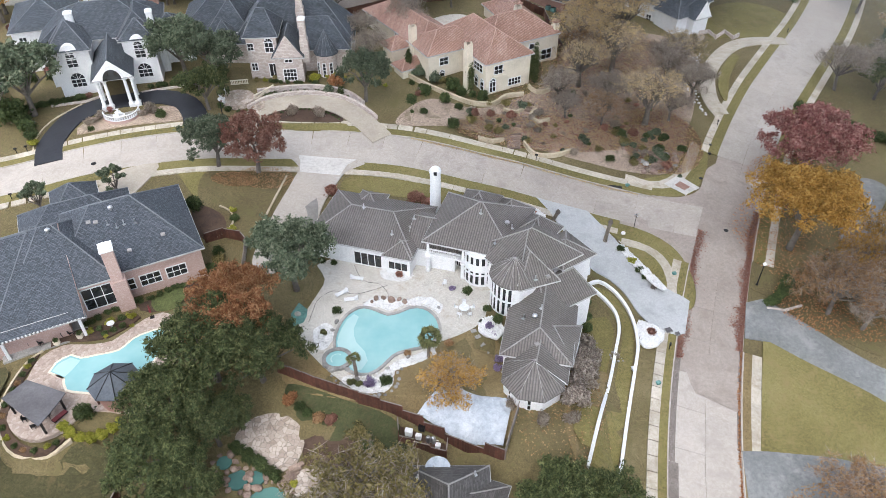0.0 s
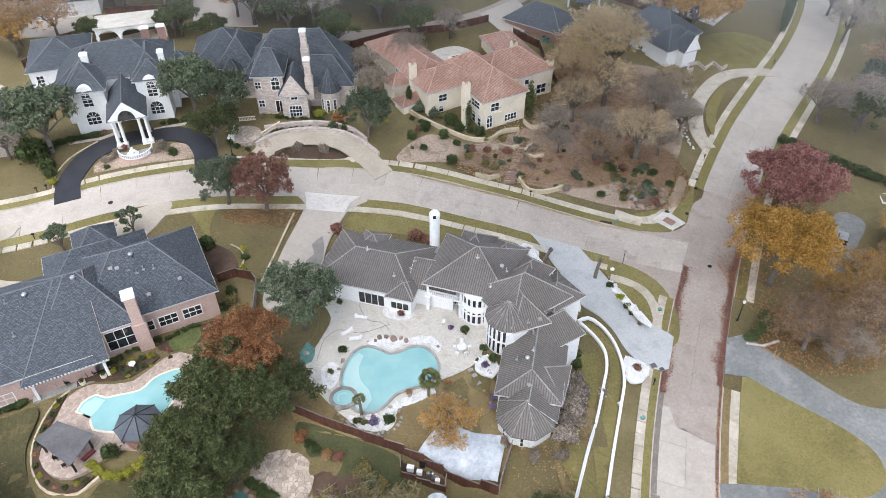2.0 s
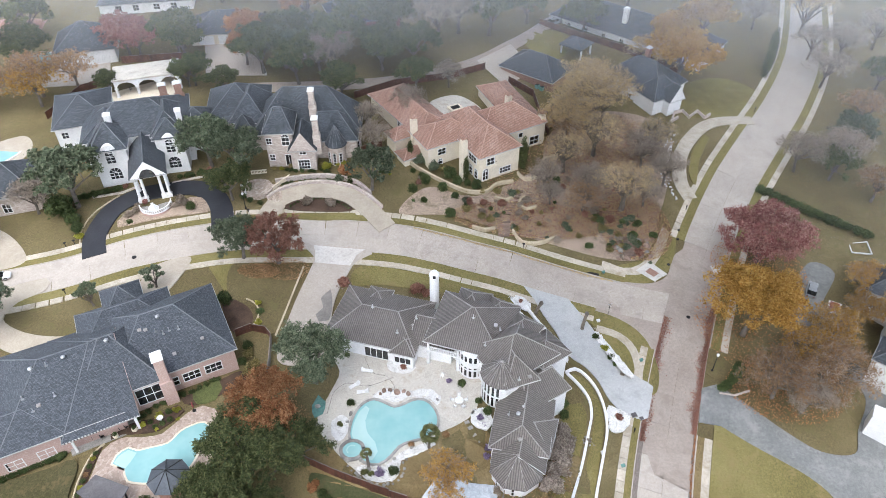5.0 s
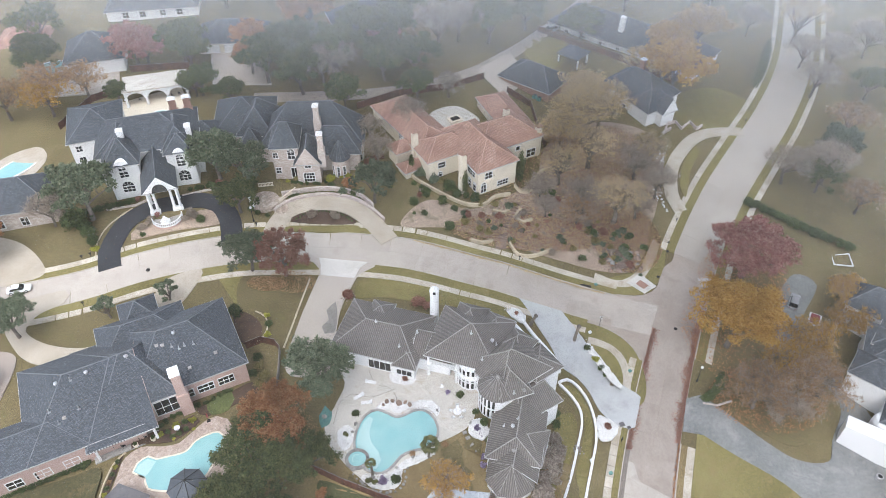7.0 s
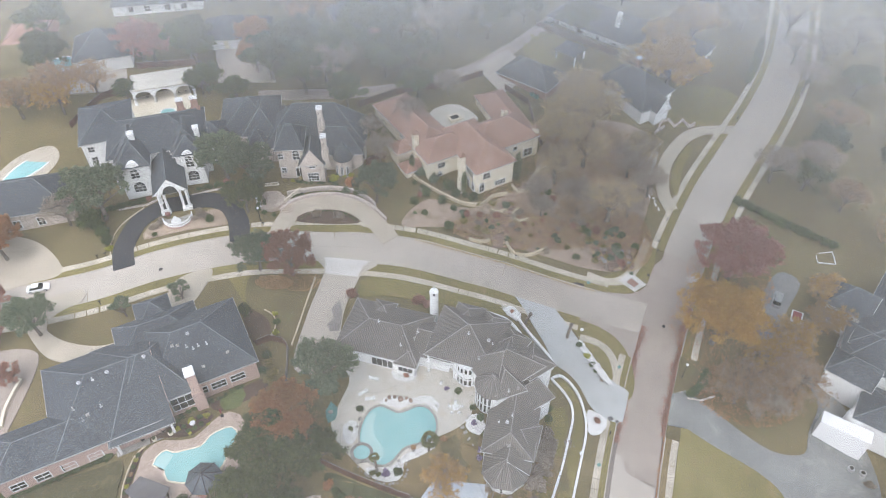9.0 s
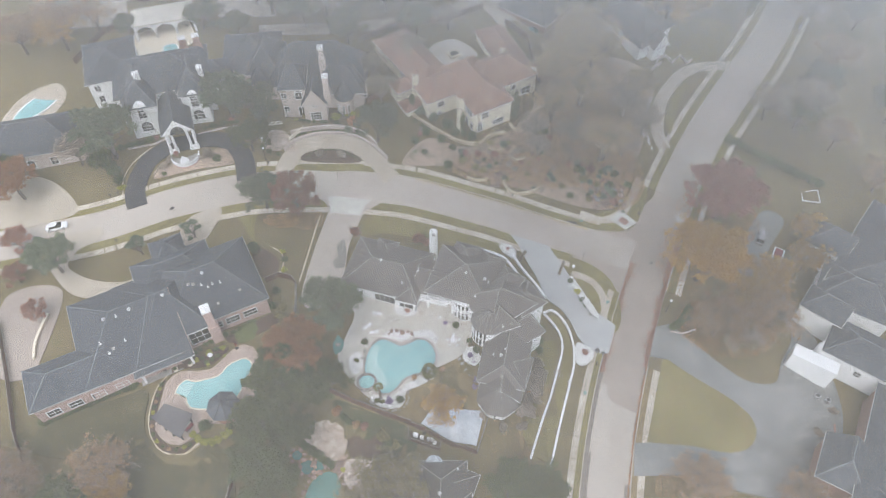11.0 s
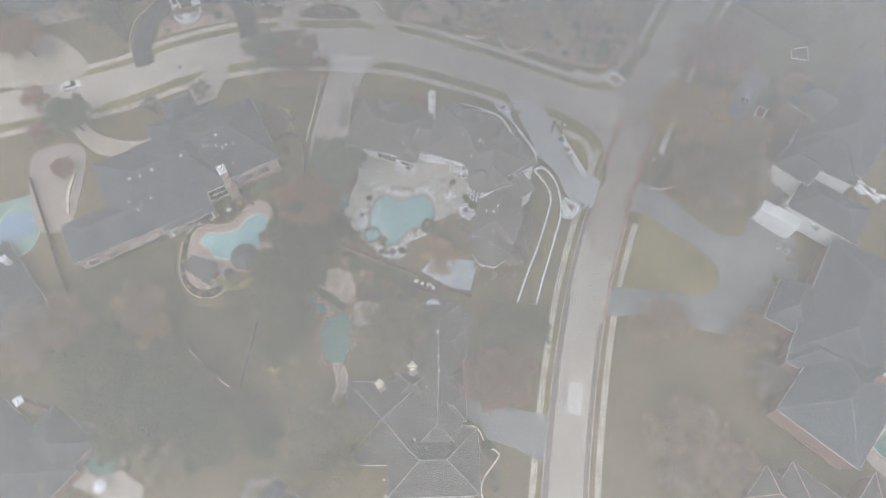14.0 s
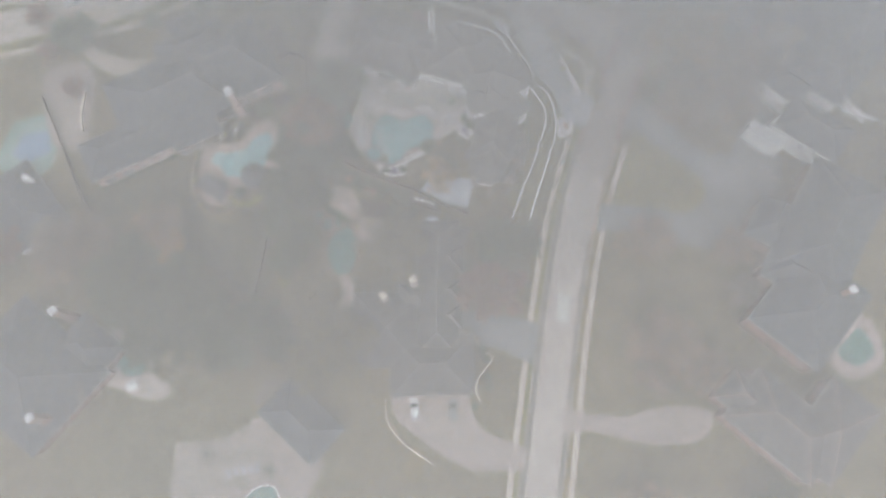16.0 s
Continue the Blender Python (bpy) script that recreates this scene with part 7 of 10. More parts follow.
rock_row([(-20.1, 97.6), (-19.9, 99.6), (-18.2, 99.9), (-17.9, 97.9)], 0.4, "brown_rock", 0.5, closed=True)
for x, y, h, lean in ((26.8, 90.2, 3.6, (0.5, 0.5)), (18.2, 93.4, 2.4, (0.9, 0.2))):
    t = thing("palm_stump", x, y, H(x, y), "bare leaning palm trunk without fronds", "palm")
    bm = bmesh.new()
    z = H(x, y)
    add_tube(bm, [(x + lean[0] * q * q, y + lean[1] * q * q, z - 0.3 + (h + 0.3) * q) for q in [i / 8 for i in range(9)]], [0.34 - 0.006 * i + (0.03 if i % 2 else 0) for i in range(9)], 8)
    part("trunk", bm, "palm_bark", t)
    bm = bmesh.new()
    add_lathe(bm, x + lean[0], y + lean[1], [(0.3, z + h - 0.1), (0.44, z + h + 0.15), (0.3, z + h + 0.5), (0.05, z + h + 0.75)], 8)
    part("crown_stub", bm, "bark", t)
for x, y, q in ((33.3, 72.0, 1.0), (34.5, 71.4, 0.7)):
    t = thing("utility_box", x, y, H(x, y), "low grey utility box beside the drive", "utility box", "utility boxes")
    part("body", boxed(x, y, H(x, y) + 0.1, q, q * 0.9, 0.25, 20, bevel=0.02), "grey_rock", t)
    part("lid", boxed(x, y, H(x, y) + 0.35, q * 0.9, q * 0.8, 0.05, 20, bevel=0.01), "canvas", t)

# ---- the brick house's yard ----
LP = [(-50.1, 58.8), (-49.9, 60.2), (-48.6, 61.5), (-47.1, 61.0), (-45.3, 61.5), (-42.6, 62.4), (-41.3, 64.5), (-39.8, 65.6), (-38.0, 66.2), (-36.6, 64.6), (-37.4, 61.5), (-38.4, 58.0), (-40.6, 56.2), (-43.0, 55.6), (-46.8, 56.0), (-47.9, 57.9)]
LD = [(-52.6, 58.4), (-52.5, 61.2), (-50.4, 63.4), (-46.8, 63.6), (-44.2, 64.2), (-42.9, 65.8), (-41.2, 68.2), (-39.1, 69.6), (-37.0, 69), (-35.0, 65), (-34.8, 59), (-35.4, 53), (-42.4, 52.6), (-44.5, 50.4), (-47.1, 48.7), (-49.9, 49.2), (-52.2, 51.4), (-52.6, 54)]
tagged(link_mesh("pool_terrace", draped(LD, 0, 0.6, level=1.02), "flag_pink"), "pink-brown flagstone terrace round a pool", "terrace", kind="structure")
pl2, loop2 = pool("swimming_pool", LP, 1.06, 1.1, "cream_stucco", [(-49.9, 58.9), (-49.6, 60.1), (-48.5, 61.2), (-47.0, 60.7), (-47.4, 59.2), (-47.9, 58.0)], "kidney-shaped turquoise pool with a pale rim", w=0.3)
# parasol and canopy
t = thing("canopy", -48.6, 52.0, 1.0, "dark canvas shade canopy on four posts", "canopy")
cc = [(-52.4, 52.6), (-50.6, 55.4), (-45.0, 53.4), (-46.2, 48.6)]
bm = bmesh.new()
grid = []
for j in range(9):
    row = []
    for i in range(9):
        u, v = i / 8, j / 8
        x = (cc[0][0] * (1 - u) + cc[1][0] * u) * (1 - v) + (cc[3][0] * (1 - u) + cc[2][0] * u) * v
        y = (cc[0][1] * (1 - u) + cc[1][1] * u) * (1 - v) + (cc[3][1] * (1 - u) + cc[2][1] * u) * v
        row.append(bm.verts.new((x, y, 3.7 - 0.12 * math.sin(math.pi * u) + 0.02 * math.sin(v * 40))))
    grid.append(row)
for r0, r1 in zip(grid, grid[1:]):
    for i in range(8):
        bm.faces.new((r0[i], r0[i + 1], r1[i + 1], r1[i]))
r = bmesh.ops.extrude_face_region(bm, geom=bm.faces[:])
for v in r["geom"]:
    if isinstance(v, bmesh.types.BMVert):
        v.co.z -= 0.08
bmesh.ops.recalc_face_normals(bm, faces=bm.faces[:])
part("awning_cloth", bm, "canvas", t)
for x, y in ((-51.6, 52.4), (-50.2, 54.6), (-45.8, 53.0), (-46.6, 49.5)):
    part("post", boxed(x, y, 0.9, 0.2, 0.2, 2.6), "iron", t)
t = thing("pavilion", -39.6, 54.4, 1.0, "dark hipped pavilion roof beside the pool", "pavilion")
apex = (-39.6, 54.8, 5.9)
for k in range(8):
    a0, a1 = radians(22.5 + 45 * k), radians(67.5 + 45 * k)
    bm = bmesh.new()
    v = [bm.verts.new(c) for c in (apex, (apex[0] + 3.1 * math.cos(a0), apex[1] + 3.1 * math.sin(a0), 4.1), (apex[0] + 3.1 * math.cos(a1), apex[1] + 3.1 * math.sin(a1), 4.1),
                                   (apex[0] + 3.1 * math.cos(a0), apex[1] + 3.1 * math.sin(a0), 3.95), (apex[0] + 3.1 * math.cos(a1), apex[1] + 3.1 * math.sin(a1), 3.95))]
    bm.faces.new(v[:3])
    bm.faces.new((v[1], v[3], v[4], v[2]))
    part("roof_panel", bm, "umbrella", t)
    bm = bmesh.new()
    add_tube(bm, [apex, (apex[0] + 3.15 * math.cos(a0), apex[1] + 3.15 * math.sin(a0), 4.1)], [0.06, 0.06], 5)
    part("roof_rib", bm, "iron", t)
    if k % 2 == 0:
        part("post", boxed(apex[0] + 2.6 * math.cos(a0), apex[1] + 2.6 * math.sin(a0), 0.9, 0.2, 0.2, 3.2), "wood_fence", t)
bm = bmesh.new()
add_lathe(bm, apex[0], apex[1], [(2.2, 0.9), (2.2, 2.0), (2.35, 2.02), (2.35, 2.12)], 16)
part("bar_counter", bm, "red_brick", t, "round brick counter")
# red lounge and table
t = thing("sun_lounger", -45.9, 51.8, 1.02, "red cushioned lounger below the canopy", "sun lounger")
part("frame", boxed(-45.9, 51.8, 1.25, 1.9, 0.7, 0.08, 60, bevel=0.02), "iron", t)
part("mattress", boxed(-45.9, 51.8, 1.33, 1.8, 0.64, 0.12, 60, bevel=0.04), "red_cloth", t)
for u, v in ((-0.7, -0.28), (-0.7, 0.28), (0.7, -0.28), (0.7, 0.28)):
    part("leg", boxed(-45.9 + u * 0.5 - v * 0.87, 51.8 + u * 0.87 + v * 0.5, 1.0, 0.06, 0.06, 0.28, 60), "iron", t)
round_table(-48.6, 51.6, 1.02, 0.8, "iron", "dark metal garden table below the canopy")
for k in range(4):
    a = k * math.pi / 2 + 0.2
    chair(-48.6 + 1.3 * math.cos(a), 51.6 + 1.3 * math.sin(a), math.degrees(a) + 180, 1.02, "iron")
t = thing("parasol", -40.2, 68.6, 1.0, "closed red parasol on a dark stand", "parasol")
bm = bmesh.new()
add_tube(bm, [(-40.2, 68.6, 1.0), (-40.2, 68.6, 3.3)], [0.035, 0.03], 6)
part("pole", bm, "iron", t)
bm = bmesh.new()
add_lathe(bm, -40.2, 68.6, [(0.06, 1.9), (0.18, 2.1), (0.12, 3.0), (0.02, 3.4)], 8)
part("cloth", bm, "red_cloth", t)
part("base", boxed(-40.2, 68.6, 1.0, 0.6, 0.6, 0.1, 20, bevel=0.03), "iron", t)
# beds and edging
wall_line("bed_edging", [(-52.6, 62.4), (-53.8, 60.4), (-54.2, 57), (-54.0, 53.6), (-53.4, 51), (-51.6, 48.6), (-49.2, 47.6), (-46.4, 47.6), (-43.8, 49.2)], 0.26, 0.25, "tan_wall", "low pale stone edging of a curved bed")
patch("curved_bed", [(-52.8, 62.2), (-52.9, 58), (-52.8, 53.6), (-52, 51), (-49.8, 49), (-46.6, 48.4), (-44, 49.8), (-46.4, 47.8), (-49.4, 47.8), (-51.6, 48.8), (-53.2, 51), (-53.9, 54), (-53.8, 58.6), (-53.4, 60.6)], 0.16, "mulch", "dark mulched bed along a stone edging", "bed")
for i, p in enumerate(spline([(-53.3, 60.6), (-53.4, 57), (-53.3, 53.6), (-52.6, 50.8), (-50.6, 48.8), (-48, 48.2), (-45.4, 48.8)], step=1.05)):
    bush(p[0], p[1], 0.5, ("box", "lime", "box", "peach")[i % 4], ("clipped green ball in a curved bed", "yellow-green mound in a curved bed", "clipped green ball in a curved bed", "faded straw-coloured plant in a curved bed")[i % 4])
hedge([(-44.8, 50.2), (-42.6, 49.2), (-40.4, 49.8), (-38.6, 51.2)], 0.9, "lime", "bright yellow-green clipped hedge", 0.9)
bush(-43.0, 51.9, 1.3, "box", "bushy green shrub beside the canopy", 1.2)
patch("flower_bed", [(-49.4, 66.2), (-46.6, 67.0), (-43.2, 69.8), (-41.8, 68.6), (-43.4, 66.2), (-44.8, 64.8), (-47.2, 64.2), (-50.4, 64), (-51.8, 63), (-52.2, 64)], 0.22, "mulch", "dark flower bed beneath the windows", "bed")
for i, p in enumerate(spline([(-48.8, 67.0), (-46.6, 69.2), (-44.6, 71.0), (-41.6, 72.4), (-38, 75)], step=0.95)):
    bush(p[0], p[1], 0.62, "box", "clipped round box ball below the windows", name="box_ball")
for x, y, r, m in ((-45.6, 67.4, 0.8, "lime"), (-43.0, 68.6, 0.75, "lime"), (-47.6, 65.6, 0.65, "lime"), (-44.6, 66.0, 0.6, "box"), (-45.6, 65.4, 0.55, "box"), (-43.6, 66.8, 0.6, "box"), (-46.6, 66.2, 0.55, "box"), (-44.2, 68.2, 0.65, "box"), (-42.4, 66.9, 0.4, "lime"), (-45.2, 64.9, 0.4, "lime")):
    bush(x, y, r, m, "bright yellow-green shrub in a flower bed" if m == "lime" else "low green plant in a flower bed")
t = thing("bird_bath", -45.0, 66.6, H(-45, 66.6), "small white stone bird bath", "bird bath")
bm = bmesh.new()
z = H(-45, 66.6)
add_lathe(bm, -45.0, 66.6, [(0.3, z), (0.12, z + 0.2), (0.1, z + 0.8), (0.5, z + 0.95), (0.52, z + 1.05), (0.3, z + 1.0)], 14)
part("basin", bm, "white_rock", t)
for x, y in ((-51.2, 63.6), (-48.6, 64.8), (-46.8, 72.0)):
    t = thing("planter", x, y, H(x, y), "pale round planter with a green plant", "planter", "planters")
    z = H(x, y)
    bm = bmesh.new()
    add_lathe(bm, x, y, [(0.25, z - 0.05), (0.45, z + 0.35), (0.4, z + 0.7), (0.46, z + 0.76), (0.36, z + 0.74)], 12)
    part("pot", bm, "cream_stucco", t)
    leaf_quads("plant", [(x, y, z + 1.0, 0.35)], 160, 0.12, "box", t, int(-x)).matrix_parent_inverse = Matrix.Translation((-x, -y, -z))
for k in range(9):
    x, y = -41.6 + 0.55 * k * 0.6, 72.6 + 0.75 * k
    tagged(link_mesh("stepping_stone", boxed(-41.2 + 0.42 * k, 70.6 + 0.9 * k, H(-41.2 + 0.42 * k, 70.6 + 0.9 * k) - 0.04, 0.6, 0.5, 0.12, 17 * k, bevel=0.03), "brown_rock"), "flat brown stepping stone in a bed", "stepping stone", "stepping stones")
patch("side_lawn", [(-41.5, 72.2), (-40.5, 73.4), (-37.8, 75.0), (-36.8, 73.4), (-37.4, 71.1), (-40.2, 70.0)], 0.2, "side_grass", "small green lawn beside stepping stones", "lawn")
patch("side_bed", [(-43, 71), (-38, 74.6), (-34.4, 77), (-33, 75), (-37, 72), (-40.6, 69.8)], 0.14, "mulch", "dark mulched bed by the house", "bed")
for x, y, r in ((-34.6, 78.6, 1.0), (-33.6, 80.2, 1.2), (-32.4, 78.2, 1.2), (-34.2, 82, 1.1), (-32.8, 76.2, 1.3), (-33.6, 90.4, 0.9), (-33.4, 87.6, 0.8), (-34.4, 92.6, 0.7)):
    bush(x, y, r, "olive" if r > 1.15 else "lime" if r < 0.85 else "box", "loose yellow-green shrub by the fence" if r > 1.15 else "green shrub by the house")
bush(-40.6, 92.6, 1.6, "box", "large clipped round evergreen shrub", 1.1)
wall_line("bed_edging", [(-36.8, 93.6), (-34.8, 92.4), (-33.8, 90), (-34.2, 87.4), (-35.4, 85.8)], 0.26, 0.3, "tan_wall", "curved pale stone edging of a bed")
wall_line("drive_edging", [(-27.4, 103), (-28.3, 97), (-29.2, 90), (-29.9, 85)], 0.3, 0.3, "tan_wall", "low pale stone kerb along the drive")
patch("front_lawn", [(-46, 101.8), (-40, 103.4), (-28.0, 105.0), (-28.4, 96), (-29.8, 86), (-33.4, 86), (-33.2, 91), (-36.4, 94.4), (-41.4, 95.4)], 0.06, "lawn", "yellow-green front lawn beside the drive", "lawn", smooth=False)
hedge([(-74.2, 53.2), (-68, 56.2), (-62, 59.2), (-58.6, 60.4)], 0.95, "box", "dense dark hedge below the brick house wall", 0.95)
# windows of the brick house
for u in (-4.5, -1.0, 2.6):
    win(b1, "s", u + 3.0, 2.0, 2.8, 1.9, 3, 2)
win(b3b, "s", 3.7, 1.9, 3.9, 3.6, 3, 2)
for u in (-6.5, -2.6, 1.6, 6.0):
    win(b4, "s", u, 2.2, 2.4, 1.9, 2, 2)
for u in (-4.2, 0, 4.2):
    win(b3, "s", u, 1.2, 2.2, 2.4, 2, 2)
win(b1, "e", -4.0, 1.6, 1.8, 1.8, 2, 2)
win(b1, "e", 3.0, 1.6, 1.8, 1.8, 2, 2)
for u in (-4.5, 0.5, 4.5):
    win(b5, "n", u, 1.4, 1.8, 2.2, 2, 2)
# porch posts with a scalloped awning
for x, y in ((-56.2, 60.9), (-48.0, 65.2)):
    part("porch_post", boxed(x, y, -0.4, 0.38, 0.38, 5.2, 28), "white_paint", B)
part("porch_floor", boxed(-53.2, 64.6, -0.4, 10.5, 4.2, 1.5, 28), "grey_rock", B, "grey concrete porch floor")
for x, y in ((-54.6, 63.2), (-53.2, 63.4), (-51.0, 65.0), (-50.0, 65.2)):
    chair(x, y, 60, 1.1, "iron")
round_table(-53.8, 64.6, 1.1, 0.6, "iron", "dark metal table below the porch roof")
ax, ay = -51.9, 62.5
for k in range(48):
    u = -5.6 + 11.2 * k / 47
    bm = bmesh.new()
    x, y = ax + u * 0.95 * math.cos(radians(28)), ay + u * 0.95 * math.sin(radians(28)) - 0.06
    add_box(bm, x, y, 4.45, 0.13, 0.05, 0.32, 28)
    part("awning_scallop", bm, "white_paint" if k % 2 else "canvas", B)
vents(B, [(-46.6, 79.3, "turbine"), (-49.1, 77.1, "box"), (-48.2, 77.3, "box"), (-46.7, 77.4, "pipe"), (-45.5, 77.3, "pipe"), (-44.7, 77.9, "pipe"), (-43.3, 78.4, "pipe"), (-39.6, 77.7, "box"), (-53.0, 73.9, "turbine"), (-58.7, 70.8, "turbine"),
          (-63.0, 68.7, "turbine"), (-60.9, 69.5, "pipe"), (-63.2, 64.7, "pipe"), (-59.0, 65.8, "pipe"), (-60.9, 64.2, "box"), (-61.5, 63.4, "pipe"), (-43.5, 74.8, "box")])
wall_line("low_wall", [(-80.2, 76), (-80.6, 70), (-79.8, 66)], 0.5, 0.9, "cream_stucco", "low pale wall beside the parking court")
fence([(-89.5, 74), (-84, 63), (-78.5, 51), (-73.5, 43)], 1.9, "wood_fence", "long brown wooden board fence")
fence([(-37.0, 43.6), (-38.2, 36), (-39.8, 27.6)], 1.9, "wood_fence", "brown wooden board fence between gardens")
wall_line("lawn_edging", [(-55.6, 45), (-53.4, 40.4), (-50.2, 36.4), (-46.8, 33.8), (-44.2, 31.2), (-41.8, 29.4)], 0.25, 0.2, "white_rock", "pale stone edging of a lawn")

# ---- the columned house ----
port = Block(C, -63.1, 125.7, 13.0, 7.6, 109.5, 5.0, 11.4, 3.8, gable=(True, False), walls=False, ridge=0.2, **CT)
fx, fy = -0.334, 0.943
for v in (-3.0, -1.75, 1.75, 3.0):
    x, y = -61.0 - v * 0.943, 120.2 - v * 0.334
    post(C, x, y, 5.9, 11.0, 0.33)
for v in (-3.0, 3.0):
    x, y = -62.2 - v * 0.943, 123.3 - v * 0.334
    post(C, x, y, 5.6, 11.0, 0.3)
for mid_ in (-2.4, 2.4):
    bm = bmesh.new()
    add_box(bm, -61.0 - mid_ * 0.943, 120.2 - mid_ * 0.334, 4.2, 2.2, 1.3, 1.75, 19.5)
    part("plinth", bm, "white_paint", C)
bm = bmesh.new()
arch_n = 14
T = pose(-61.05, 119.92, 0, 0, 0, 19.5)
for k in range(arch_n):
    a0, a1 = math.pi * k / arch_n, math.pi * (k + 1) / arch_n
    add_tube(bm, [(1.75 * math.cos(a0), 0, 10.9 + 1.75 * math.sin(a0)), (1.75 * math.cos(a1), 0, 10.9 + 1.75 * math.sin(a1))], [0.22] * 2, 6)
bmesh.ops.transform(bm, matrix=T, verts=bm.verts[:])
part("arch", bm, "white_paint", C)
# solid dark plate on the gable stands in for the shade of an arched opening
bm = bmesh.new()
ring = [(1.6 * math.cos(math.pi * k / 14), 0, 11.3 + 2.0 * math.sin(math.pi * k / 14)) for k in range(15)]
f = bm.faces.new([bm.verts.new(p) for p in ring])
for v in bmesh.ops.extrude_face_region(bm, geom=[f])["geom"]:
    if isinstance(v, bmesh.types.BMVert):
        v.co.y += 0.12
bmesh.ops.recalc_face_normals(bm, faces=bm.faces[:])
bmesh.ops.transform(bm, matrix=pose(-60.87, 119.37, 0, 0, 0, 19.5), verts=bm.verts[:])
part("arched_opening", bm, "glass", C, "dark arched plate standing for the gable's shaded opening")
win(c3, "s", 0, 7.3, 1.9, 1.5, 2, 2, arch=True)
win(c3, "s", 0, 3.3, 2.6, 1.6, 3, 2, arch=True)
win(c4, "s", 0, 7.3, 1.9, 1.5, 2, 2, arch=True)
win(c4, "s", 0, 3.3, 2.6, 1.6, 3, 2, arch=True)
x, y, n_ = c1.spot("s", 1.6)
glazed(C, x, y, n_, 6.2, 2.6, 4.4, 2, 3, arch=True)
for u in (-4, 3):
    win(c2, "s", u, 4.6, 1.4, 1.8, 2, 2)
    win(c2, "s", u, 7.8, 1.4, 1.5, 2, 2)
    win(c2, "w", u, 7.8, 1.4, 1.5, 2, 2)
# rounded dormer gables over the arched windows
for b in (c3, c4):
    x, y, n_ = b.spot("s", 0, 0.3)
    bm = bmesh.new()
    ring = [(1.7 * math.cos(math.pi * k / 12), 0, 13.9 + 1.9 * math.sin(math.pi * k / 12)) for k in range(13)]
    vs = [bm.verts.new(p) for p in ring]
    f = bm.faces.new(vs)
    r = bmesh.ops.extrude_face_region(bm, geom=[f])
    for v in r["geom"]:
        if isinstance(v, bmesh.types.BMVert):
            v.co.y += 2.2
    bmesh.ops.transform(bm, matrix=pose(x, y, 0, 0, 0, b.yaw), verts=bm.verts[:])
    bmesh.ops.recalc_face_normals(bm, faces=bm.faces[:])
    part("dormer", bm, "white_paint", C)
    glazed(C, x, y, n_, 13.3, 1.6, 0.7, 2, 1, arch=True)
chimney(C, -57.6, 135.2, 9, 18.0, 1.1, 1.5, 17, "white_paint")
chimney(C, -71.3, 131.2, 12, 19.2, 1.3, 1.3, 19.5, "white_paint")
chimney(C, -64.2, 146.0, 12, 18.4, 1.6, 1.3, 19.5, "red_brick")
chimney(C, -61.0, 147.0, 12, 18.4, 1.6, 1.3, 19.5, "red_brick")
Block(C, -56.6, 141.4, 9.0, 9.0, 17, 4.0, 12.0, 3.4, **CT)
wall_line("garden_wall", [(-74.6, 120.4), (-68.6, 121.8), (-65.4, 124.2)], 0.3, 0.4, "stone_wall", "low pale stone wall below the house front", smooth=False)
wall_line("garden_wall", [(-58.8, 125.0), (-54.4, 126.8), (-49.6, 128.2)], 0.3, 0.4, "stone_wall", "low pale stone wall below the house front", smooth=False)
# fountain terrace before the portico
ft = thing("fountain_terrace", -60.0, 116.4, H(-60, 116.4), "half-round balustraded terrace with brick base", "terrace")
zc = H(-60, 116.4)
bm = bmesh.new()
add_lathe(bm, -60.2, 117.6, [(3.3, zc - 0.6), (3.3, zc + 0.5), (3.1, zc + 0.52)], 20, 190, 390)
part("base", bm, "pink_brick", ft)
bm = bmesh.new()
add_lathe(bm, -60.2, 117.6, [(0.02, zc + 0.46), (3.15, zc + 0.46), (3.15, zc + 0.3)], 20, 190, 390)
part("floor", bm, "grey_rock", ft)
balustrade(ft, [(-60.2 + 3.15 * math.cos(radians(a)), 117.6 + 3.15 * math.sin(radians(a))) for a in range(200, 390, 8)], zc + 0.5, 0.9, gap=0.36, r=0.1)
fo = thing("fountain", -60.2, 116.2, zc, "tiered white stone fountain", "fountain")
fo["label"] = "tiered white stone garden fountain"
bm = bmesh.new()
add_lathe(bm, -60.2, 116.2, [(1.0, zc + 0.4), (1.1, zc + 0.85), (0.9, zc + 0.85), (0.85, zc + 0.7), (0.2, zc + 0.7), (0.15, zc + 1.3), (0.6, zc + 1.5), (0.55, zc + 1.55), (0.12, zc + 1.55), (0.1, zc + 1.95), (0.3, zc + 2.05), (0.02, zc + 2.1)], 16)
part("basin", bm, "white_paint", fo)
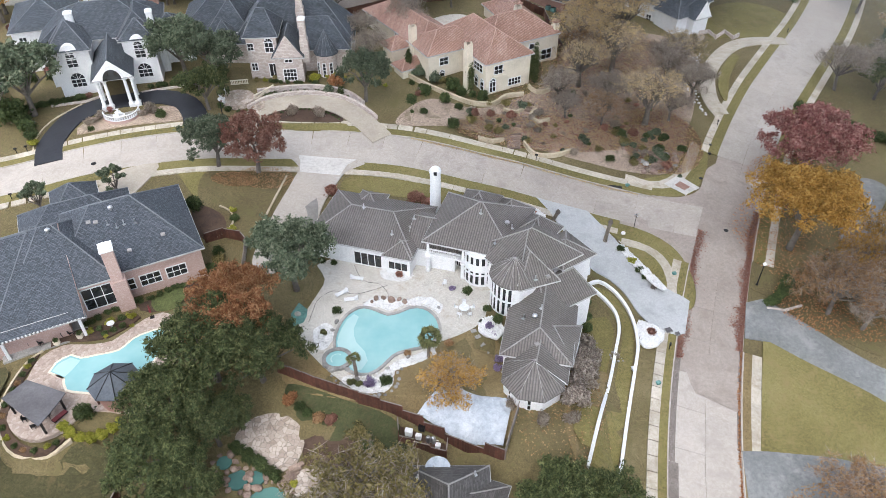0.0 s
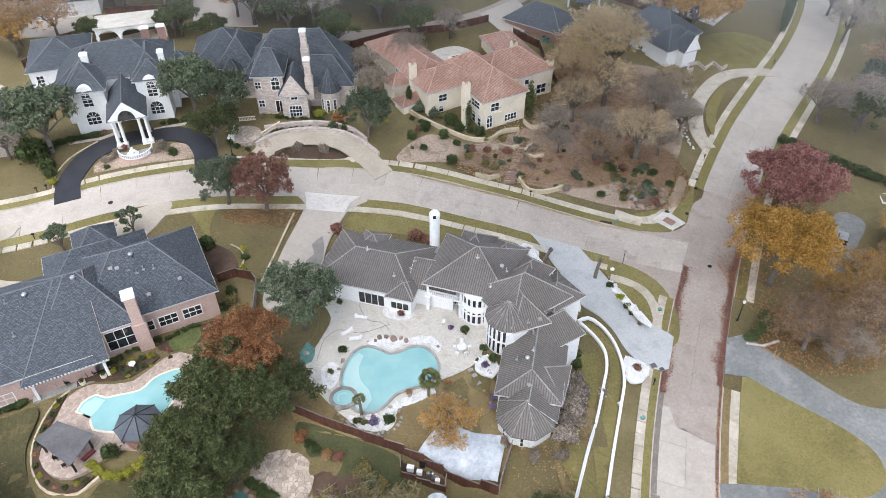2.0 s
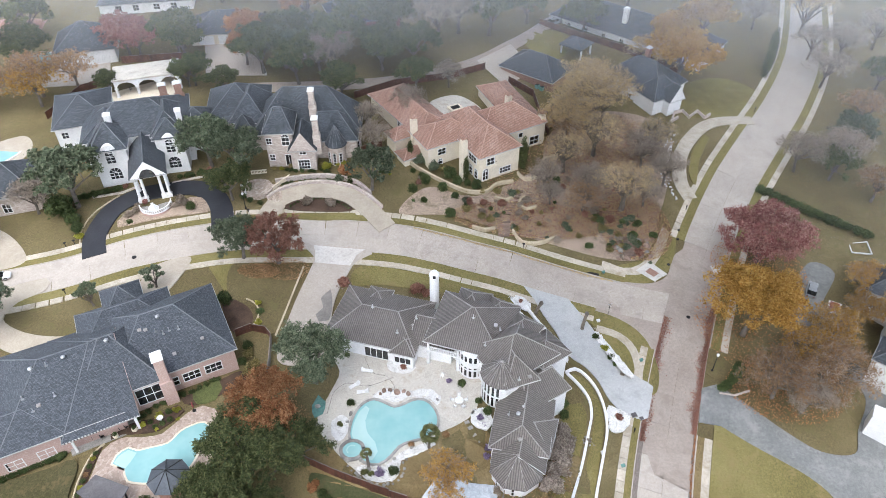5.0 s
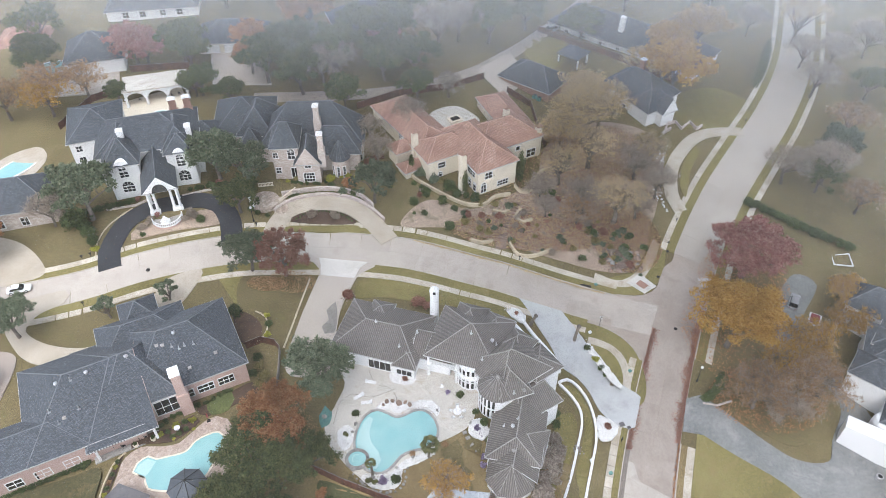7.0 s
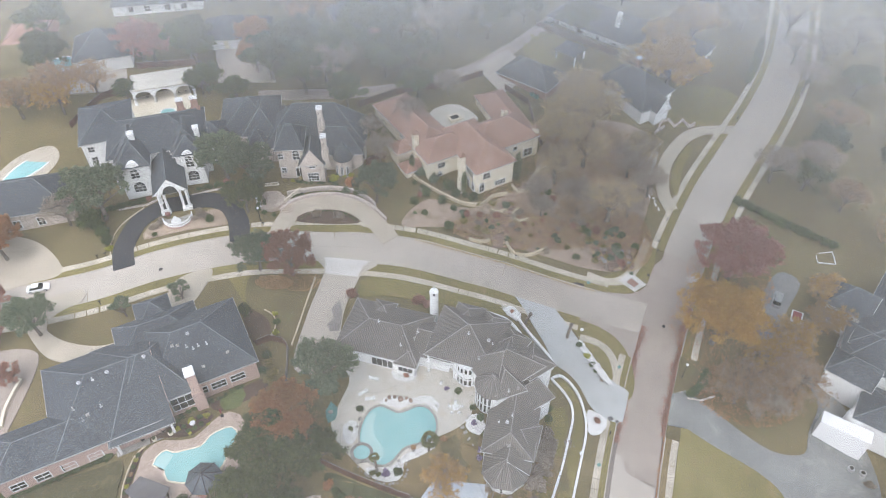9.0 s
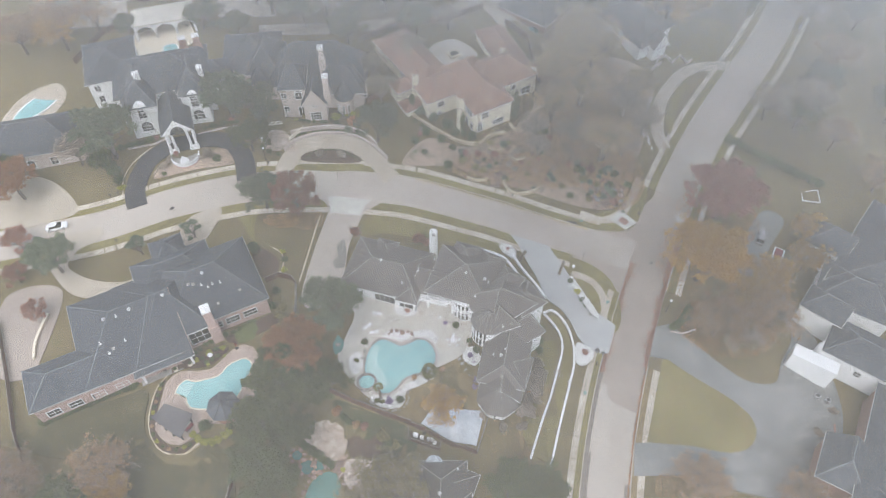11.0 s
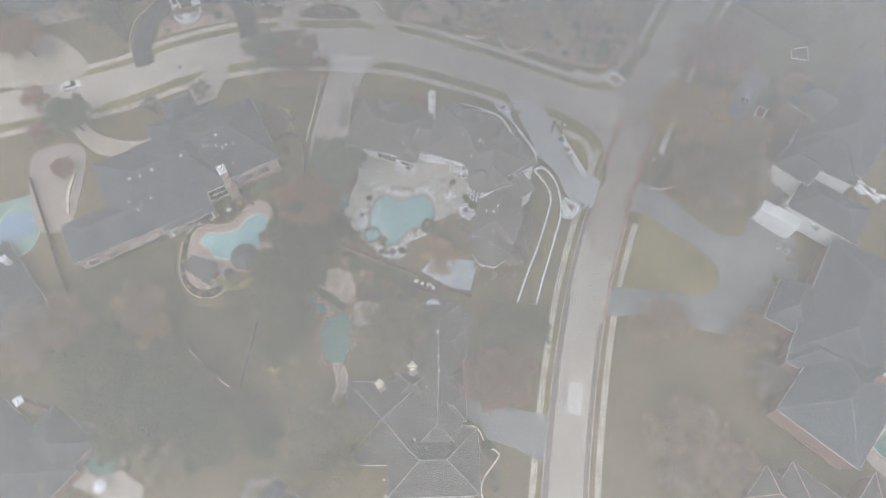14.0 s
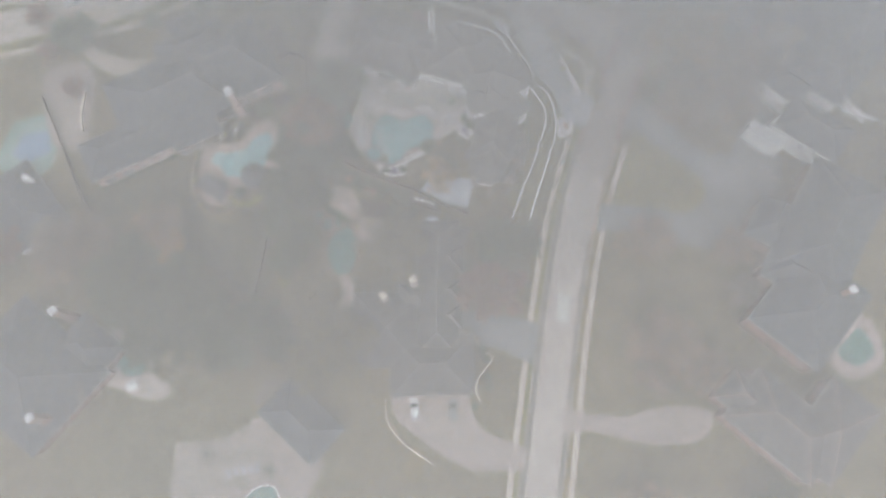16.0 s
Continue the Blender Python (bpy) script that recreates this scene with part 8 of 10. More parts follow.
for x, y, r, m in ((-63.8, 116.6, 1.3, "twigs"), (-65, 114.4, 1.2, "twigs"), (-54.8, 118.6, 1.7, "twigs"), (-52.8, 117.2, 1.2, "box"), (-56.2, 117.6, 1.0, "twigs"), (-62.6, 118.6, 0.8, "maroon"), (-64.2, 112.6, 0.7, "box"), (-70, 122.8, 0.9, "box"), (-72, 121.8, 0.9, "box"), (-68.6, 123.6, 0.8, "redbrown"), (-74, 121, 0.9, "box"),
                   (-55.8, 127.6, 0.9, "box"), (-53.4, 128.6, 0.9, "box"), (-51.6, 129.8, 0.8, "redbrown"), (-76, 113, 1.8, "box"), (-74.4, 110.6, 1.5, "box"), (-77.8, 115, 1.6, "box"), (-73.2, 108.6, 1.0, "lime"), (-80, 133, 1.2, "maroon"), (-82, 130, 1.3, "box"), (-78.4, 130.6, 1.2, "box")):
    bush(x, y, r, m, {"twigs": "bare twiggy crape myrtle bush", "box": "dense dark green garden shrub", "maroon": "shrub with dark red leaves", "redbrown": "low reddish-brown garden shrub", "lime": "small yellow-green garden shrub"}[m])
wall_line("drive_edging", [(-72.6, 106.6), (-73.6, 111), (-72.6, 116), (-69, 121)], 0.24, 0.2, "tan_wall", "pale stone edging along a drive")
# open pavilion with a raised pool behind
pv = thing("pavilion", -75.2, 164.4, H(-75, 164.4), "white arcaded pavilion with a flat cream roof", "pavilion")
zp = H(-75, 164)
Tp = pose(-75.2, 164.6, 0, 0, 0, 17)
bm = bmesh.new()
add_box(bm, 0, 0.4, zp + 4.1, 16.4, 8.2, 0.45, bevel=0.08)
bmesh.ops.transform(bm, matrix=Tp, verts=bm.verts[:])
part("flat_roof", bm, "roof_gravel", pv, "rough cream gravel roof")
for k in range(3):
    bm = bmesh.new()
    x0, x1 = -7.9 + 5.27 * k, -7.9 + 5.27 * (k + 1)
    c, r = (x0 + x1) / 2, 2.2
    ring = [(x0, zp + 2.0), (x0, zp + 4.1), (x1, zp + 4.1), (x1, zp + 2.0)] + [(c + r * math.cos(math.pi * q / 12), zp + 2.0 + 1.6 * math.sin(math.pi * q / 12)) for q in range(13)]
    f = bm.faces.new([bm.verts.new((x, -3.4, z)) for x, z in ring])
    for v in bmesh.ops.extrude_face_region(bm, geom=[f])["geom"]:
        if isinstance(v, bmesh.types.BMVert):
            v.co.y += 0.5
    bmesh.ops.recalc_face_normals(bm, faces=bm.faces[:])
    bmesh.ops.transform(bm, matrix=Tp, verts=bm.verts[:])
    part("arch", bm, "white_paint", pv)
for u in (-7.65, -2.63, 2.63, 7.65):
    p = Tp @ Vector((u, -3.15, 0))
    post(pv, p.x, p.y, zp - 0.4, zp + 2.1, 0.36)
bm = bmesh.new()
add_box(bm, 0, 4.2, zp - 0.5, 16.0, 0.4, 4.6)
bmesh.ops.transform(bm, matrix=Tp, verts=bm.verts[:])
part("back_wall", bm, "cream_stucco", pv)
for u, v, yw in ((-4.6, -1.4, 10), (-2.8, -1.0, 80), (3.6, -1.6, 0), (5.4, -1.2, 90)):
    p = Tp @ Vector((u, v, 0))
    chair(p.x, p.y, yw, zp + 0.25, "canvas")
patch("pavilion_floor", [(-85.5, 160.5), (-70.4, 169), (-66, 160), (-70, 155), (-80, 152.6)], 0.2, "cream_stucco", "cream stone floor before a pavilion", "terrace", smooth=False)
pool("plunge_pool", [(-74.2, 156.6), (-71.4, 157.6), (-70.0, 154), (-72.4, 152.6)], H(-72, 155) + 0.5, H(-72, 155) + 0.54, "white_paint", None, "small turquoise plunge pool beside a pavilion")

# ---- the slate house ----
x, y, n_ = d4.spot("w", 0, 0.02)
glazed(D, x, y, n_, 5.6, 2.6, 2.4, 4, 3)
glazed(D, x, y, n_, 9.4, 1.5, 1.3, 2, 2, arch=True)
win(d3, "s", -2.2, 7.4, 1.2, 1.5, 2, 2)
win(d3, "s", 1.4, 7.0, 1.7, 2.0, 2, 2, arch=True)
win(d3, "s", -2.0, 3.2, 1.2, 1.6, 2, 2)
win(d3, "s", 1.6, 1.8, 1.6, 2.8, 2, 1, pane="iron")
turret(D, -23.7, 134.9, 2.5, 4.0, 10.0, 14.5, "shingle_dark", "stone_wall", "ridge_blue", 14)
tier(D, -23.7, 134.9, 2.06, (225, 262, 300), 5.2, 0.7, 3.0, 4)
win(d1, "s", 11.0, 2.0, 1.6, 1.8, 2, 2)
win(d1, "e", 0, 5.0, 1.4, 1.6, 2, 2)
win(d1, "e", -5, 2.0, 1.4, 1.6, 2, 2)
chimney(D, -27.4, 132.6, 9, 17.5, 1.2, 1.5, 4, "stone_wall")
chimney(D, -28.9, 139.8, 13, 20.4, 1.2, 1.5, 4, "stone_wall")
Block(D, -45.0, 139.6, 5.0, 5.0, 4, 4.0, 11.2, 3.4, **DT)
outer = offset_line(cir, 2.2)
wall_line("retaining_wall", [outer[i] for i in range(4, len(outer) - 3, 2)], 0.5, 0.9, "stone_wall", "curved stone retaining wall round the drive")
wall_line("retaining_wall", [(-36.6, 126.4), (-31, 128.0), (-25, 128.6), (-19, 127.0), (-15.4, 123.6)], 0.45, 1.1, "stone_wall", "stone terrace wall below the house")
for i, p in enumerate(spline([(-35, 126.0), (-30, 127.0), (-24, 127.4), (-19, 125.8)], step=1.2)):
    bush(p[0], p[1], 0.6, "box", "clipped green hedge plant on the wall", name="box_ball")
for i, p in enumerate(spline([(-33.6, 130.4), (-28.6, 130.4)], step=1.0)):
    bush(p[0], p[1], 0.65, "box", "clipped round ball below the windows", name="box_ball")
tr = thing("round_terrace", -40.0, 123.8, H(-40, 123.8), "round stone terrace with balustrade and urns", "terrace")
zt = H(-40, 123.8) + 0.5
bm = bmesh.new()
add_lathe(bm, -40.2, 124.2, [(3.4, zt - 1.2), (3.4, zt), (3.2, zt + 0.02)], 20)
part("floor", bm, "flag_tan", tr)
for a in (150, 190, 230):
    x, y = -40.2 + 3.0 * math.cos(radians(a)), 124.2 + 3.0 * math.sin(radians(a))
    u = thing("urn", x, y, zt, "pale stone urn on a pedestal", "urn", "urns")
    u["label"] = "pale carved stone urn on a pedestal"
    bm = bmesh.new()
    add_lathe(bm, x, y, [(0.3, zt), (0.3, zt + 0.5), (0.15, zt + 0.55), (0.4, zt + 1.0), (0.45, zt + 1.15), (0.3, zt + 1.1)], 10)
    part("bowl", bm, "white_rock", u)
balustrade(tr, [(-36.6 + 0.5 * k, 123.4 + 0.75 * k) for k in range(7)], zt, 0.9, "cream_stucco", 0.32, 0.09)
balustrade(tr, [(-42.2, 128.4), (-38.8, 129.0)], zt + 0.6, 0.9, "cream_stucco", 0.32, 0.09)
for k in range(6):
    bm = bmesh.new()
    add_lathe(bm, -35.6 - 0.28 * k, 121.6 + 0.5 * k, [(1.9, zt - 1.6 + 0.17 * k), (1.9, zt - 1.15 + 0.17 * k), (1.85, zt - 1.14 + 0.17 * k)], 14)
    part("step", bm, "flag_tan", tr)
for i, p in enumerate(spline([(-32.2, 119.4), (-30, 121.4), (-26, 121.9), (-22, 121), (-20, 119.4)], step=0.8)):
    bush(p[0], p[1], 0.4, "box", "low clipped box hedge in the island", name="box_ball")
for x in (-28.9, -23.6):
    bush(x, 120.0, 1.2, "twigs", "bare crape myrtle in the island", 1.5)
for x, y, r, m in ((-41, 120.4, 0.8, "box"), (-38.8, 119.8, 0.7, "box"), (-42.6, 121.4, 0.9, "box"), (-21.4, 129.6, 1.7, "rust"), (-22.6, 127.2, 1.2, "magnolia"), (-20.2, 127.6, 1.1, "box"), (-34.6, 130.6, 0.6, "box"), (-27.0, 131.0, 0.6, "box"), (-25.6, 129.8, 1.0, "box"), (-25.8, 131.4, 1.3, "lime")):
    bush(x, y, r, m, {"box": "rounded green shrub by the terrace", "rust": "shrub with orange autumn leaves", "magnolia": "blue-grey conical garden shrub", "lime": "yellow-green shrub against the house"}[m], 1.3 if m in ("magnolia", "rust") else 0.9)

# ---- the villa ----
win(v1, "w", -2.4, 4.8, 2.0, 1.8, 2, 2)
win(v1, "w", 1.6, 1.6, 3.0, 1.5, 4, 2)
win(v1, "w", -3.6, 1.2, 1.4, 2.2, 2, 2, arch=True)
win(v1, "n", 6.6, 5.0, 3.2, 1.6, 3, 2)
win(v1, "n", 6.0, 1.4, 1.3, 1.8, 1, 2, arch=True)
win(v1, "n", 8.2, 1.4, 1.3, 1.8, 1, 2, arch=True)
win(v2, "s", 6.0, 2.2, 2.6, 2.2, 2, 2)
win(v2, "s", 2.0, 5.2, 1.2, 1.2, 1, 1)
win(v3, "n", 2.0, 5.0, 1.6, 1.6, 2, 2)
win(v3, "n", 7.0, 2.0, 1.6, 1.6, 2, 2)
win(v4, "s", -3.0, 4.6, 2.0, 1.6, 2, 2)
win(v4, "s", -3.4, 1.4, 1.2, 1.6, 1, 2, arch=True)


def bell_chimney(x, y, z1, yaw):
    c = part("chimney", boxed(x, y, 3.0, 1.3, 1.3, z1 - 3.0, yaw), "cream_stucco", V)
    for u in (-0.45, 0.45):
        for v in (-0.45, 0.45):
            part("chimney_leg", boxed(x + u, y + v, z1, 0.3, 0.3, 0.6, 0), "cream_stucco", c)
    bm = bmesh.new()
    add_lathe(bm, x, y, [(1.15, z1 + 0.6), (1.15, z1 + 0.7), (0.05, z1 + 1.3)], 4, 45 + yaw, 405 + yaw)
    bm.normal_update()
    uv_by_slope(bm)
    part("chimney_roof", bm, "tile_red", c)


for x, y, z1, yaw in ((4.9, 128.9, 14.3, 29), (-6.2, 138.2, 13.9, 29), (16.0, 148.6, 14.0, 29), (23.6, 143.6, 12.0, 29)):
    bell_chimney(x, y, z1, yaw)
Block(V, -9.4, 139.8, 6.0, 5.0, 33, 3.0, 9.4, 1.8, **VT)
Block(V, -6.6, 135.6, 7.0, 4.6, 33, 3.0, 7.0, 1.4, **VT)
xb, yb, nb_ = v1.spot("w", -2.4, 0.5)
part("balcony", boxed(xb, yb, 7.6, 2.6, 0.9, 0.18, 29), "cream_stucco", V)
part("balcony_rail", boxed(xb, yb, 8.5, 2.6, 0.06, 0.06, 29), "iron", V)
wall_line("terrace_wall", [(-12.6, 140.6), (-9.6, 136.2), (-5.2, 131.6), (0.2, 127.6), (5.6, 124.8), (10.0, 125.0), (12.4, 127.4), (16.2, 128.6)], 0.4, 0.9, "tan_wall", "curving cream stucco terrace wall")
wall_line("terrace_wall", [(17.4, 131.4), (18.8, 129.6), (21.4, 130.4), (22.4, 133.6), (24.6, 137), (28, 138.4)], 0.4, 0.9, "tan_wall", "curving cream stucco terrace wall")
wall_line("terrace_wall", [(11.8, 123.6), (14.4, 123.0), (16.2, 124.6)], 0.4, 0.75, "tan_wall", "short curved cream stucco wall")
wall_line("terrace_wall", [(18.6, 124.4), (17.0, 122.4), (18.6, 120.8), (20.8, 121.8)], 0.4, 0.75, "tan_wall", "short curved cream stucco wall")
wall_line("terrace_wall", [(6.6, 114.9), (9.2, 114.2), (11.4, 115.0)], 0.4, 0.85, "tan_wall", "short flared cream stucco wall")
wall_line("terrace_wall", [(15.2, 114.6), (17.0, 111.6), (20.6, 111.6), (24.6, 113.6)], 0.4, 0.85, "tan_wall", "short flared cream stucco wall")
for k in range(7):
    tagged(link_mesh("garden_step", boxed(13.2 + 0.08 * k, 113.4 + 0.6 * k, H(13.2, 113.4 + 0.6 * k) - 0.2, 2.4, 0.7, 0.42, 6, bevel=0.03), "brown_rock"), "rough brown stone garden step", "step", "garden steps")
for k in range(8):
    tagged(link_mesh("garden_step", boxed(14.2 + 0.45 * k, 119.6 + 0.95 * k, H(14.2 + 0.45 * k, 119.6 + 0.95 * k) - 0.2, 1.8, 0.8, 0.4, -10, bevel=0.03), "brown_rock"), "rough brown stone garden step", "step", "garden steps")
for i in range(26):
    rng = random.Random(i + 400)
    x, y = rng.uniform(34, 46), rng.uniform(108.5, 117)
    rock(x, y, rng.uniform(0.5, 1.3), "brown_rock" if i % 3 else "grey_rock", label="rough ledge stone on the wooded corner")
for i in range(7):
    tagged(link_mesh("ledge_stone", boxed(39.2 + 0.5 * (i % 3), 109.4 + 0.75 * i, H(40, 109.4 + 0.75 * i) - 0.1, 3.4 - 0.2 * i, 1.1, 0.5, 20 - 6 * i, bevel=0.06), "brown_rock"), "flat stacked ledge stone on the slope", "ledge stone", "ledge stones")
shr = random.Random(77)
for i in range(60):
    x, y = shr.uniform(-7, 46), shr.uniform(113, 131)
    if y < 117.6 - 0.27 * x + 1.5 or (y > 126 and -2 < x < 24):
        continue
    m = shr.choice(["box", "twigs", "redbrown", "olive", "box", "twigs"])
    bush(x, y, shr.uniform(0.5, 1.1), m, {"box": "green shrub on the leafy slope", "twigs": "bare twiggy shrub on the slope", "redbrown": "reddish shrub on the leafy slope", "olive": "olive-coloured shrub on the slope"}[m], 0.8)
for x, y, r, m in ((-5, 133.6, 1.6, "magnolia"), (-1.6, 131.4, 1.5, "magnolia"), (2.0, 129.2, 1.7, "box"), (3.6, 127.2, 1.3, "box"), (8.0, 126.6, 1.3, "box"), (-8, 136.4, 1.2, "rust"), (-3.4, 127.4, 1.4, "box"), (0.4, 125.2, 1.3, "box"), (-6.2, 124.6, 1.2, "box"), (6.0, 121.4, 1.1, "redbrown"), (9.4, 121.6, 1.0, "redbrown"), (2.0, 117.8, 1.3, "box")):
    bush(x, y, r, m, {"magnolia": "tall blue-green garden shrub", "box": "green shrub along the terrace wall", "rust": "orange-leaved shrub by the villa", "redbrown": "dusky red-brown garden shrub"}[m], 1.1)


def cypress(x, y, h, r):
    t = thing("cypress", x, y, H(x, y), "slender dark green columnar cypress", "tree", "cypresses")
    z = H(x, y)
    bm = bmesh.new()
    add_tube(bm, [(x, y, z - 0.3), (x, y, z + h * 0.8)], [0.15, 0.05], 6)
    part("trunk", bm, "bark", t)
    blobs = [(x + 0.1 * math.cos(k * 2.4), y + 0.1 * math.sin(k * 2.4), z + 0.6 + (h - 1) * k / 13, r * (0.75 + 0.4 * math.sin(math.pi * (k + 2) / 17)) * (1 if k < 11 else 0.6)) for k in range(14)]
    leaf_quads("foliage", blobs, 2600, 0.16, "oak", t, int(abs(x * 7)), 1.2, 0.55, 0.0).matrix_parent_inverse = Matrix.Translation((-x, -y, -z))


for x, y, h, r in ((18.6, 133.4, 8.6, 0.95), (5.4, 128.6, 6.6, 0.7), (-7.0, 134.6, 5.6, 0.6), (92.4, 183, 9, 1.1), (91.0, 180.6, 9, 1.1), (89.6, 178.2, 8.6, 1.1), (93.6, 186, 9, 1.1), (94.8, 189, 9, 1.1)):
    cypress(x, y, h, r)

# cross roofs of the two houses
for dx, dy, lx, wy in ((6.6, -3.0, 13.0, 7.6), (-5.8, -3.0, 13.0, 8.0)):
    ca, sa = math.cos(radians(17)), math.sin(radians(17))
    Block(C, -68.2 + dx * ca - dy * sa, 137.8 + dx * sa + dy * ca, lx, wy, 107, 8.0, 14.66, 3.9, walls=False, **CT)
for x, y, lx, wy, r in ((-44.6, 147.0, 13.0, 9.0, 5.4),):
    Block(D, x, y, lx, wy, 92, 8.0, 11.66, r, walls=False, **DT)
# shrubs over the wooded slope
rng = random.Random(77)
SLOPE = [("olive", "loose grey-green shrub on the slope"), ("box", "rounded green shrub on the slope"), ("magnolia", "grey-green spreading shrub on the slope"), ("twigs", "bare brown shrub on the slope"), ("redbrown", "reddish-brown shrub on the slope"), ("magnolia", "grey-green spreading shrub on the slope")]
for k in range(46):
    u = rng.random()
    x = 2 + 42 * u
    y = 117.6 - 0.28 * (x - 2) + 1.2 + rng.random() ** 1.3 * (11 if x > 12 else 5)
    m_, lab_ = SLOPE[rng.randrange(6)]
    bush(x, y, rng.uniform(0.5, 1.25), m_, lab_)
for k in range(14):
    m_, lab_ = SLOPE[rng.choice((0, 1, 2, 2))]
    bush(rng.uniform(34, 44), rng.uniform(110.5, 121), rng.uniform(0.6, 1.3), m_, lab_)
for k in range(12):
    u = k / 11
    bush(-8 + 17 * u, 137 - 12 * u + rng.uniform(-0.4, 0.4), rng.uniform(0.6, 1.1), rng.choice(("box", "olive", "box")), "green shrub behind the terrace wall")
for k in range(16):
    u = k / 15
    bush(-37.5 + 26 * u, 130.2 + 2.6 * math.sin(u * 3.1) + rng.uniform(-0.5, 0.5), rng.uniform(0.5, 0.95), rng.choice(("box", "box", "lime", "olive")), "clipped shrub along the house front")
for k in range(12):
    u = k / 11
    bush(-79 + 9.5 * u, 119.6 + 3.4 * u + rng.uniform(-0.3, 0.3), rng.uniform(0.6, 1.0), "box", "dark green shrub along the house front")
    if k < 7:
        bush(-57.5 + 1.25 * k, 127 + 0.4 * k, 0.7, "box", "dark green shrub along the house front")

bush(-79.6, 115.6, 3.2, "box", "large rounded dark green evergreen shrub", 1.1)
bush(-75.6, 113.4, 1.5, "magnolia", "grey-green shrub beside the drive")

# ---- garden to the south ----
patch("stone_patio", [(-25.6, 50.2), (-24.6, 53.6), (-21.2, 55.0), (-18.2, 53.6), (-17.0, 51.4), (-17.6, 48.4), (-19.2, 47.2), (-22.2, 48.4)], 0.16, "flag_tan", "round flagstone patio with wide joints", "patio")
patch("stone_patio", [(-18.6, 45.6), (-16.4, 47.8), (-12.4, 47.4), (-11.6, 44.2), (-13, 42.2), (-17, 42.4)], 0.16, "flag_tan", "flagstone patio beside a pond", "patio")
patch("stone_path", [(-21.4, 34.6), (-18.8, 34.2), (-17.8, 30.4), (-19.6, 26.4), (-22.4, 23.6), (-23.8, 24.6), (-20.8, 28.2), (-20.4, 31.2)], 0.16, "flag_tan", "winding pale stone garden path", "path")
# the fence's shade is put into this strip's darker green
patch("green_strip", [(-20, 58.4), (-12, 55.4), (-5.4, 52.8), (-3.5, 48.6), (-8, 47.6), (-12, 48.4), (-14, 51), (-18.6, 54.6)], 0.07, "shaded_lawn", "green lawn below the fence with shade in its colour", "lawn")
patch("mulch_bed", [(-17.2, 52.4), (-13.4, 52.2), (-9.8, 51.0), (-10, 48.4), (-13, 48.0), (-16.4, 48.2)], 0.12, "mulch", "dark mulched bed beside the patio", "bed")
pd = thing("garden_pond", -20.6, 39.6, H(-20.6, 39.6), "green garden pond edged with boulders", "pond")
part("water", draped([(-24.0, 40.5), (-22.6, 44.0), (-20.0, 45.4), (-18.0, 44), (-17.6, 39.5), (-19.0, 35.4), (-21.4, 34.6), (-23.2, 36.6)], 0.12, 0.3), "pond", pd)
rock_row([(-24.4, 40.5), (-22.9, 44.4), (-20.0, 46), (-17.6, 44.4), (-17.1, 39.5), (-18.6, 35), (-21.4, 34), (-23.8, 36.4)], 0.75, "brown_rock", 0.85, label="brown boulder at the pond edge", closed=True)
for cx, cy, r in ((-26.2, 48.2, 0.9), (-24.2, 46.1, 1.3), (-22.0, 46.4, 1.0)):
    t = thing("rock_pool", cx, cy, H(cx, cy), "small rock pool of the water garden", "pond")
    bm = bmesh.new()
    add_lathe(bm, cx, cy, [(r, H(cx, cy) - 0.3), (r, H(cx, cy) + 0.14), (0.02, H(cx, cy) + 0.15)], 14)
    part("water", bm, "pond", t)
    rock_row([(cx + (r + 0.3) * math.cos(a), cy + (r + 0.3) * math.sin(a)) for a in (0, 1.05, 2.1, 3.14, 4.2, 5.2)], 0.75, "brown_rock", 0.8, label="brown boulder round a rock pool", closed=True)
hedge([(-25.2, 50.0), (-23.4, 49.0), (-21.4, 47.6), (-19.8, 46.6)], 0.95, "box", "dense dark clipped hedge beside the patio", 0.8)
for k in range(5):
    tagged(link_mesh("garden_step", boxed(-17.6 - 0.2 * k, 48.0 - 0.55 * k, H(-18, 48 - 0.55 * k) - 0.1, 1.9, 0.6, 0.35, 28, bevel=0.04), "brown_rock"), "rough brown stone garden step", "step", "garden steps")
for x, y, r, m in ((-19.2, 56.2, 1.2, "rust"), (-18.0, 55.2, 0.9, "box"), (-17.0, 54.4, 0.8, "box"), (-15.6, 53.8, 1.0, "peach"), (-14.0, 53.4, 1.0, "redbrown"), (-10.2, 51.6, 1.5, "olive"), (-9.4, 50.6, 1.2, "box"), (-17.6, 45.6, 0.6, "lime"), (-26.6, 45.4, 1.2, "box"), (-7.8, 50.2, 1.1, "olive"), (-29, 35, 1.2, "olive"), (-33, 33, 1.3, "lime"), (-31, 30, 1.2, "olive"), (-34.8, 28, 1.2, "box"), (-27, 30, 1.1, "olive")):
    bush(x, y, r, m, {"rust": "shrub with faded orange leaves", "box": "rounded dark green garden shrub", "peach": "straw-coloured dry garden shrub", "redbrown": "reddish-brown dry garden shrub", "olive": "loose yellow-green garden shrub", "lime": "bright yellow-green garden shrub"}[m])
